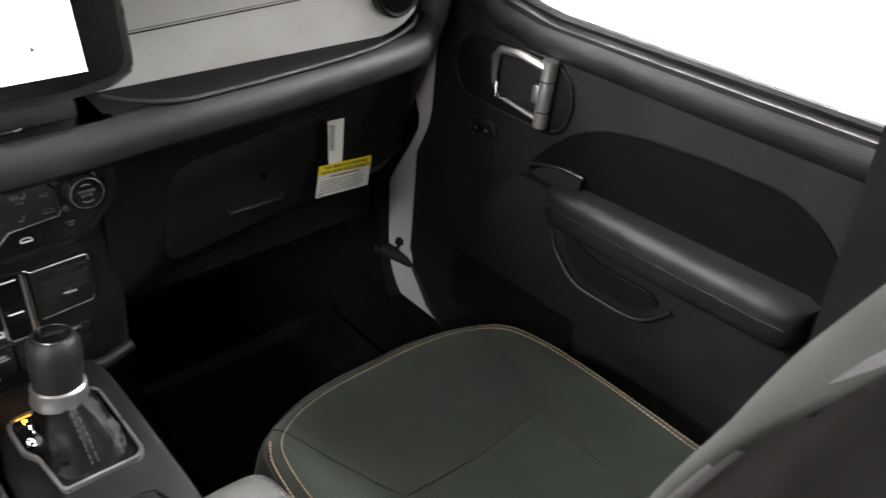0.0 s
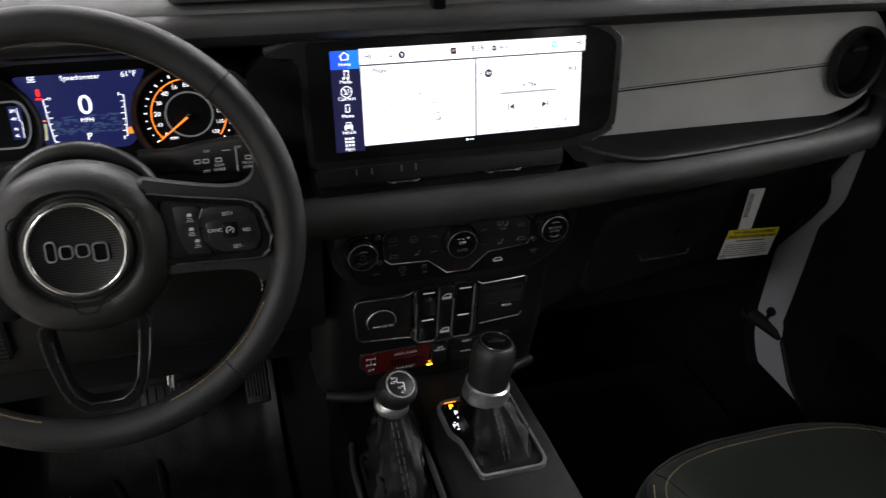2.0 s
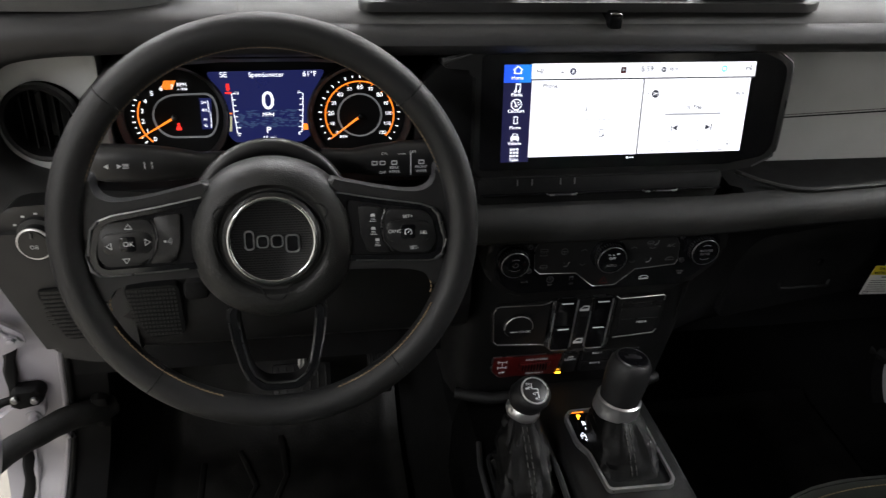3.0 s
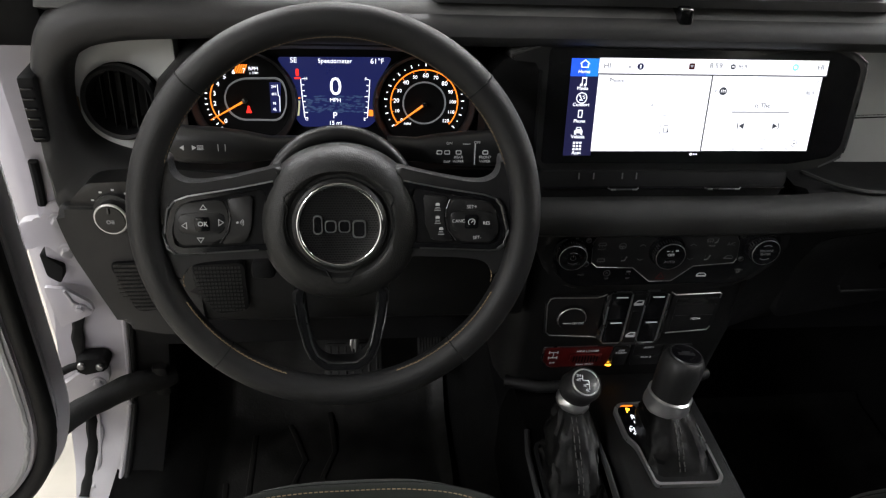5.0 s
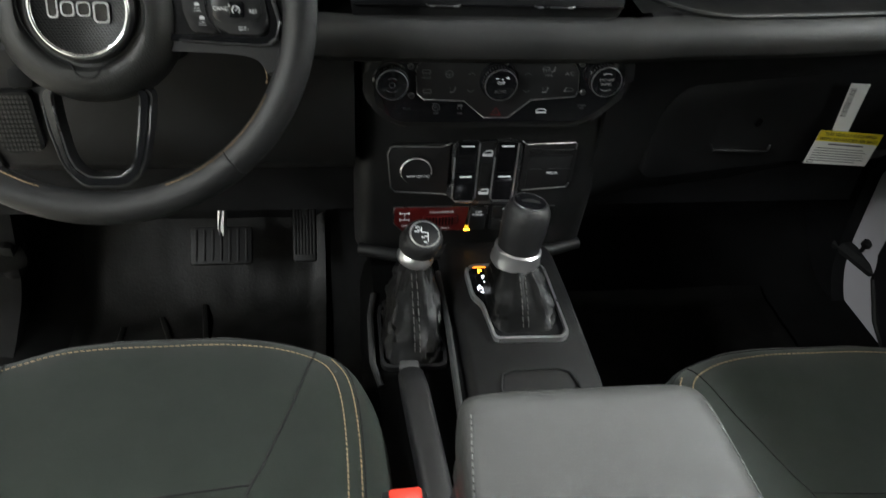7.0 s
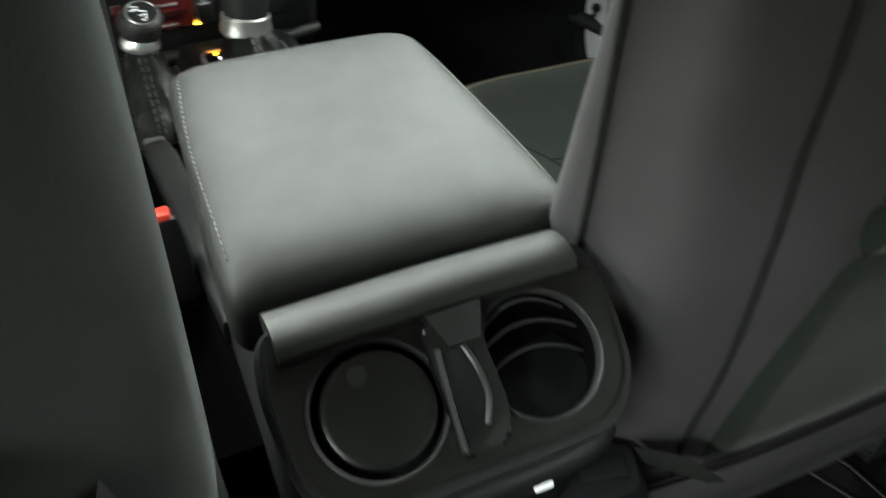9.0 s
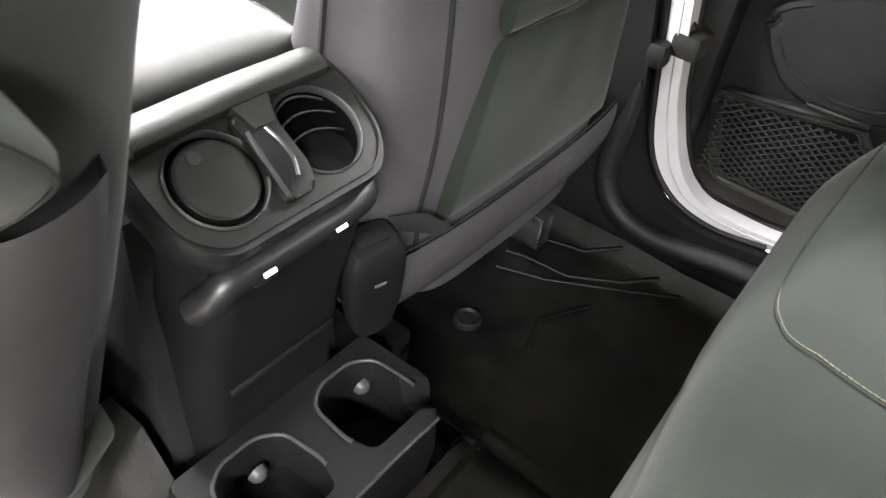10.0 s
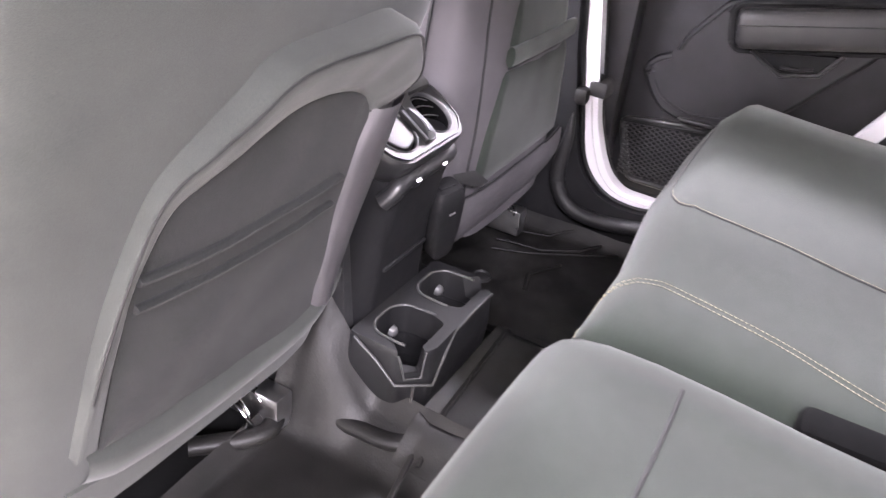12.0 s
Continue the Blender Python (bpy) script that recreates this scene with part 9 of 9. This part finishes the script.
part("pull_cup", prism(bmesh.new(), soften([(0.202, 0.580), (0.234, 0.600), (0.270, 0.609), (0.300, 0.607), (0.300, 0.585), (0.26, 0.575)], 0.008), 0.008, 0.026, U, 0.006, 3), DOORTRIM, panel)
part("pull_edge", tube(bmesh.new(), [U @ Vector(p) for p in ((0.198, 0.588, 0.016), (0.234, 0.6026, 0.025), (0.2695, 0.6115, 0.027), (0.303, 0.609, 0.024))], 0.0032, 8), BLACK, panel)
o = soften([(0.19, 0.572), (0.1226, 0.5015), (0.089, 0.4534), (0.0905, 0.4203), (0.1261, 0.3825), (0.206, 0.379), (0.3046, 0.375), (0.4131, 0.383), (0.60, 0.395), (0.665, 0.44), (0.68, 0.5), (0.655, 0.56), (0.3, 0.57)], 0.02, 5)
part("lower_bulge", prism(bmesh.new(), o, 0.005, 0.03, U, 0.014, 4), DOORTRIM, panel, "moulded lower field")
part("map_slot_edge", tube(bmesh.new(), [U @ q for q in curve([(0.270, 0.512, 0.030), (0.278, 0.492, 0.032), (0.293, 0.473, 0.033), (0.326, 0.448, 0.033), (0.375, 0.4435, 0.033), (0.443, 0.450, 0.033), (0.487, 0.488, 0.031)], 24)], 0.0040, 8), BLACK, panel)
part("map_slot", prism(bmesh.new(), soften([(0.292, 0.520), (0.306, 0.485), (0.336, 0.462), (0.375, 0.457), (0.436, 0.462), (0.468, 0.490), (0.45, 0.502), (0.3626, 0.500)], 0.01), 0.02, 0.0335, U), MATT, panel)
part("slot_fold", tube(bmesh.new(), [U @ Vector(p) for p in ((0.3626, 0.4985, 0.034), (0.41, 0.4990, 0.034), (0.4499, 0.4998, 0.034))], 0.0012, 6), SEAM, panel)


def net(name, parent, M, x0, x1, y0, y1, pitch, cord):
    bm = bmesh.new()
    k = int((x1 - x0 + 1.7 * (y1 - y0)) / pitch) + 1
    for s in (-1, 1):
        for i in range(-k, k):
            c = x0 + i * pitch
            ends = []
            for x, y in ((c, y0), (c + s * (y1 - y0) * 1.6, y1)):
                ends.append((x, y))
            (ax, ay), (bx, by) = ends
            t0 = max(0.0, min(1.0, ((x0 if bx > ax else x1) - ax) / (bx - ax)))
            t1 = max(0.0, min(1.0, ((x1 if bx > ax else x0) - ax) / (bx - ax)))
            if t1 - t0 > 0.02:
                tube(bm, [M @ Vector((ax + (bx - ax) * t, ay + (by - ay) * t, 0.004 * math.sin(math.pi * t))) for t in (t0, (t0 + t1) / 2, t1)], 0.0016, 5)
    return part(name, bm, cord, parent, "stretched dark net")


net("net_pocket", pdoor, U @ Matrix.Translation((0, 0, 0.018)), 0.06, 0.33, 0.255, 0.365, 0.014, MATT)
glass_p = part("window_glass", prism(bmesh.new(), [(0.08, 0.80), (0.86, 0.79), (0.80, 1.36), (0.32, 1.36)], -0.042, -0.038, U), GLASS, pdoor, "clear side window")
glass_p.visible_shadow = False

# passenger mirror outside
mirror = thing("door_mirror", "black exterior door mirror", "mirror", (0.86, 0.62, 0.9))
part("mirror_shell", box(bmesh.new(), 0.83, 1.0, 0.58, 0.68, 0.90, 1.06, 0.04, None, 3), MATT, mirror)
part("mirror_arm", box(bmesh.new(), 0.76, 0.86, 0.61, 0.65, 0.90, 0.94, 0.01), MATT, mirror)

# rear right opening
lip_out = [(-0.076, 1.3), (-0.162, 0.628), (-0.184, 0.500), (-0.205, 0.375), (-0.233, 0.302), (-0.254, 0.266), (-0.290, 0.240), (-0.38, 0.238), (-0.52, 0.256)]
lip_in = [(-0.050, 1.3), (-0.135, 0.602), (-0.147, 0.515), (-0.173, 0.374), (-0.190, 0.303), (-0.217, 0.257), (-0.263, 0.224), (-0.325, 0.214), (-0.40, 0.226)]
out = lip_out + [(-0.60, 0.36), (-0.672, 0.462), (-0.722, 0.545), (-0.84, 0.80), (-0.93, 1.0), (-0.965, 1.0), (-0.875, 0.80), (-0.748, 0.53), (-0.70, 0.445), (-0.64, 0.34), (-0.56, 0.2)] + lip_in[::-1]
rp = solid("rear_door_frame", slab_yz(bmesh.new(), soften(out, 0.03, 5), 0.676, 0.705, 0.004), WHITEPAINT, "white painted rear door opening", "door frame", kind="structure")
part("weatherstrip", tube(bmesh.new(), curve([(0.674, y, z) for y, z in lip_in], 60), 0.0045, 8), RUBBER, rp)
part("outer_seal", tube(bmesh.new(), curve([(0.712, y + 0.004, z - 0.004) for y, z in lip_out], 60), 0.010, 8), RUBBER, rp)
part("flange_line", tube(bmesh.new(), curve([(0.6752, y * 0.62 + y2 * 0.38, z * 0.62 + z2 * 0.38) for (y, z), (y2, z2) in zip(lip_out, lip_in)], 60), 0.0012, 6), SEALER, rp)
trim_ = [(y + 0.008, z - 0.006) for y, z in lip_in] + [(-0.6, 0.235), (-0.6, 0.12), (0.02, 0.12), (-0.02, 0.4), (0.0, 0.8), (0.02, 1.3)]
part("pillar_trim", slab_yz(bmesh.new(), soften(trim_, 0.03, 5), 0.655, 0.675, 0.004), MATT, rp, "black plastic pillar trim")
part("lower_moulding", tube(bmesh.new(), curve([(0.642, -0.158, 0.40), (0.642, -0.158, 0.35), (0.642, -0.150, 0.245), (0.642, -0.188, 0.185), (0.642, -0.267, 0.172), (0.642, -0.385, 0.190), (0.642, -0.5, 0.20)], 50), [0.017 * min(1.0, 0.15 + i / 16) for i in range(50)], 12), SHADEDASH, rp)
sb = thing("rear_door_strap", "black webbing rear door check strap", "strap", (0.70, -0.18, 0.44))
part("loop", box(bmesh.new(), 0.672, 0.785, -0.212, -0.168, 0.432, 0.470, 0.010), WEB, sb)
part("anchor", box(bmesh.new(), 0.652, 0.690, -0.176, -0.146, 0.414, 0.452, 0.010), RUBBER, sb)
part("fastener", cyl(bmesh.new(), 0.009, 0.008, 0, 0.008, pose(0.690, -0.185, 0.474, 0, -60, 0), 16, 0.002), RUBBER, sb)

rdoor = thing("rear_door", "black trimmed rear passenger door with a net pocket", "car door", (0.78, -0.5, 0.25), kind="structure")
Z = Matrix.Translation((0.775, -0.20, 0)) @ pose(0, 0, 0, 0, 0, 4.0) @ Matrix(((0, 0, -1, 0), (-1, 0, 0, 0), (0, 1, 0, 0), (0, 0, 0, 1)))
part("shell", prism(bmesh.new(), soften([(0.02, 0.85), (0.03, 0.23), (0.32, 0.21), (0.45, 0.32), (0.60, 0.6), (0.68, 0.85)], 0.04), -0.06, -0.02, Z, 0.004), WHITEPAINT, rdoor)
rpan = part("trim_panel", prism(bmesh.new(), soften([(-0.02, 0.86), (-0.02, 0.17), (0.35, 0.15), (0.50, 0.28), (0.64, 0.6), (0.71, 0.86)], 0.04), -0.02, 0.0, Z, 0.006), DOORTRIM, rdoor, "black grained door trim")
o = soften([(0.063, 0.499), (0.085, 0.520), (0.121, 0.534), (0.129, 0.569), (0.196, 0.657), (0.46, 0.700), (0.50, 0.66), (0.46, 0.60), (0.421, 0.560), (0.361, 0.488), (0.319, 0.447), (0.24, 0.412), (0.166, 0.404), (0.112, 0.422), (0.077, 0.463)], 0.016)
bul = part("armrest_bulge", prism(bmesh.new(), o, -0.002, 0.026, Z, 0.014, 4), DOORTRIM, rpan, "moulded armrest field")
part("bulge_rim", tube(bmesh.new(), [Z @ Vector((x, y, 0.006)) for x, y in o], 0.017, 10, True, 0.7), MATT, bul)
# added bead shapes the highlight along the lower border
part("bulge_light_edge", tube(bmesh.new(), [Z @ q for q in curve([(0.082, 0.480, 0.0235), (0.108, 0.446, 0.0245), (0.166, 0.424, 0.0250), (0.24, 0.430, 0.0250), (0.315, 0.465, 0.0245)], 24)], 0.0035, 8), DOORTRIM, bul)
AP = Z @ pose(0.222, 0.580, 0, 0, 0, 10.5)
pad = part("armrest_pad", box(bmesh.new(), 0.0, 0.285, 0.0, 0.075, 0.0, 0.062, 0.018, AP, 3), LEATHER, rpan, "padded armrest")
part("pad_rim", tube(bmesh.new(), [AP @ Vector((x, y, 0.022)) for x, y in rounded(-0.008, 0.295, -0.008, 0.083, 0.02)], 0.010, 8, True, 0.7), MATT, rpan)
part("pad_seam", tube(bmesh.new(), [AP @ Vector((x, 0.048, 0.0625)) for x in (0.006, 0.14, 0.28)], 0.0015, 6), SEAM, rpan)
cup_ = soften([(0.262, 0.580), (0.318, 0.549), (0.384, 0.563), (0.415, 0.602)], 0.012)
part("pull_cup", prism(bmesh.new(), cup_, 0.022, 0.036, Z, 0.004), MATT, rpan)
part("pull_lip", tube(bmesh.new(), [Z @ Vector(p) for p in ((0.255, 0.582, 0.036), (0.318, 0.546, 0.040), (0.386, 0.560, 0.040), (0.418, 0.604, 0.036))], 0.0045, 8), BLACK, rpan)
# lighter bead stands in for the shine in the pull cup
part("pull_shine", tube(bmesh.new(), [Z @ Vector(p) for p in ((0.315, 0.561, 0.038), (0.345, 0.562, 0.039), (0.375, 0.570, 0.038))], 0.0035, 8), DOORTRIM, rpan)
part("lower_edge", box(bmesh.new(), 0.150, 0.235, 0.404, 0.413, 0.018, 0.034, 0.004, Z), BLACK, rpan)
rim_ = soften([(0.030, 0.372), (0.225, 0.395), (0.275, 0.330), (0.225, 0.232), (0.070, 0.236)], 0.02)
part("net_frame", tube(bmesh.new(), [Z @ Vector((x, y, 0.004)) for x, y in rim_], 0.010, 10, True, 0.7), DASH, rdoor, "moulded pocket rim")
net("net_pocket", rdoor, Z @ Matrix.Translation((0, 0, 0.014)), 0.045, 0.255, 0.245, 0.375, 0.017, NET)
part("net_hem", tube(bmesh.new(), [Z @ Vector(p) for p in ((0.035, 0.372, 0.012), (0.13, 0.380, 0.018), (0.235, 0.392, 0.012))], 0.005, 8), WEB, rdoor)
glass_r = part("window_glass", prism(bmesh.new(), [(0.03, 0.86), (0.72, 0.86), (0.74, 1.34), (0.06, 1.34)], -0.042, -0.038, Z), TINTGLASS, rdoor, "dark tinted side window")
glass_r.visible_shadow = False
part("hinge_side", box(bmesh.new(), 0.719, 0.80, -0.225, -0.12, 0.2, 1.3, 0.005), DOORTRIM, rdoor)

# ---- shell of the car ----
# unseen roof, added to close the cabin above and keep it dark
roof = bmesh.new()
box(roof, -0.70, 0.70, -2.0, 0.46, 1.40, 1.43, 0.01)
rf = solid("car_roof", roof, HEADLINER, "unseen grey lined car roof shading the cabin", "roof", kind="structure")
part("pillar_cover", box(bmesh.new(), -0.762, -0.692, 0.655, 0.80, 0.884, 1.02, 0.012), MATT, rf, "black windscreen pillar cover")
hd = bmesh.new()
tube(hd, [(x, 0.46, 1.39) for x in (-0.7, 0.0, 0.7)], 0.035, 10)
for s in (-1, 1):
    tube(hd, [(s * 0.70, 0.76, 0.95), (s * 0.68, 0.47, 1.39)], 0.03, 10)
    tube(hd, [(s * 0.70, 0.46, 1.40), (s * 0.70, -2.0, 1.40)], 0.035, 10)
part("roof_frame", hd, MATT, rf)
# unseen rail, added to keep lamp light off the far door frame
part("light_stop_rail", box(bmesh.new(), -0.735, -0.69, -2.0, -0.12, 1.31, 1.405, 0.012), MATT, rf, "unseen dark rail added to stop lamp light")
ws = bmesh.new()
loft(ws, [[(x, 0.775, 0.955), (x, 0.47, 1.385)] for x in (-0.7, 0.7)], False, False)
wind = part("windscreen", ws, GLASS, None)
tagged(wind, "clear windscreen", "windscreen", kind="structure")
wind.visible_shadow = False
fr = part("frit_band", box(bmesh.new(), -0.69, 0.69, 0.768, 0.774, 0.948, 0.972), MATT, wind, "black dotted band")
cowl = solid("cowl", box(bmesh.new(), -0.72, 0.72, 0.79, 1.0, 0.90, 0.945, 0.01), MATT, "black cowl panel below the windscreen", "cowl", kind="structure")
for x0, x1 in ((-0.55, -0.02), (0.02, 0.55)):
    wp = thing("wiper", "black rubber windscreen wiper blade and arm", "wiper", (x1, 0.84, 0.95), group="wipers")
    part("blade", tube(bmesh.new(), [(x0, 0.80, 0.965), ((x0 + x1) / 2, 0.805, 0.972), (x1, 0.815, 0.965)], 0.007, 8), RUBBER, wp)
    part("arm", tube(bmesh.new(), [((x0 + x1) / 2, 0.807, 0.975), (x1, 0.86, 0.955)], 0.006, 8), MATT, wp)
bonnet = solid("bonnet", loft(bmesh.new(), [[(x, y, z - 0.03 * (x / 0.7) ** 2) for y, z in ((1.0, 0.94), (1.5, 0.92), (2.1, 0.88), (2.15, 0.8), (1.0, 0.8))] for x in steps(-0.68, 0.68, 8)]), WHITEPAINT, "white bonnet", "bonnet", kind="structure")
tail = solid("tail_panel", box(bmesh.new(), -0.72, 0.72, -2.05, -2.0, 0.1, 0.98), MATT, "dark rear body panel", "body panel", kind="structure")
for x in (-0.74, 0.74):
    y1 = -1.05 if x < 0 else -0.92
    solid("rear_quarter", box(bmesh.new(), x - 0.02, x + 0.02, -2.0, y1, 0.1, 0.96), MATT, "dark rear quarter panel", "body panel", kind="structure", group="rear quarter panels")
    solid("quarter_pillar", box(bmesh.new(), x - 0.02, x + 0.02, y1 - 0.12, y1, 0.96, 1.40), MATT, "dark rear roof pillar", "pillar", kind="structure", group="rear roof pillars")
    pane = solid("quarter_window", box(bmesh.new(), x - 0.003, x + 0.003, -2.0, y1 - 0.12, 0.96, 1.40), TINTGLASS, "smoked rear quarter window", "window", kind="structure", group="rear quarter windows")
    pane.visible_shadow = False
pane = solid("rear_window", box(bmesh.new(), -0.72, 0.72, -2.03, -2.024, 0.98, 1.40), TINTGLASS, "smoked rear window", "window", kind="structure")
pane.visible_shadow = False
sill_l = solid("rear_sill", box(bmesh.new(), -0.78, -0.66, -1.05, 0.30, 0.09, 0.17, 0.02), WHITEPAINT, "white painted door sill", "sill", kind="structure")

# unseen wing panels, added to keep lamp light off the pillars
for s, y0 in ((1, 0.62), (-1, 0.84)):
    solid("front_wing", box(bmesh.new(), *sorted((s * 0.81 - 0.015, s * 0.86 - 0.015)), y0, 2.1, 0.05, 0.93, 0.02), WHITEPAINT, "unseen white wing panel screening the pillar from lamps", "body panel", kind="structure")
side_trim = bmesh.new()
slab_yz(side_trim, soften([(-0.58, 0.25), (-0.70, 0.36), (-0.80, 0.46), (-0.9, 0.5), (-1.1, 0.52), (-1.1, 0.1), (-0.55, 0.1)], 0.03), 0.605, 0.668, 0.01)
solid("wheel_arch_trim", side_trim, DASH, "black plastic wheel arch trim", "side trim", kind="structure")

# ---- showroom ----
GROUND = -0.42
solid("showroom_floor", box(bmesh.new(), -5, 5, -6, 6, GROUND - 0.1, GROUND), FLOORPAINT, "worn beige concrete showroom floor", "floor", kind="structure")
hexes = thing("rubber_tile_mat", "grey ribbed rubber tiles on the floor", "floor tiles", (-1.9, 3.0, GROUND))
for i in range(5):
    for j in range(6):
        t = bmesh.new()
        x, y = -2.6 + 0.31 * i, 2.2 + 0.31 * j
        box(t, x, x + 0.3, y, y + 0.3, GROUND, GROUND + 0.012, 0.003)
        for k in range(9):
            box(t, x + 0.01 + 0.032 * k, x + 0.024 + 0.032 * k, y + 0.01, y + 0.29, GROUND + 0.012, GROUND + 0.016)
        part("tile", t, TILE, hexes)
for n_, a in (("wall_north", (-5.1, 5.1, 6, 6.1)), ("wall_south", (-5.1, 5.1, -6.1, -6)), ("wall_east", (5, 5.1, -6, 6)), ("wall_west", (-5.1, -5, -6, 6))):
    solid(n_, box(bmesh.new(), a[0], a[1], a[2], a[3], GROUND, 3.4), WALL, "plain white showroom wall", "wall", kind="structure")
solid("ceiling", box(bmesh.new(), -5.1, 5.1, -6.1, 6.1, 3.4, 3.5), WALL, "white showroom ceiling", "ceiling", kind="structure")
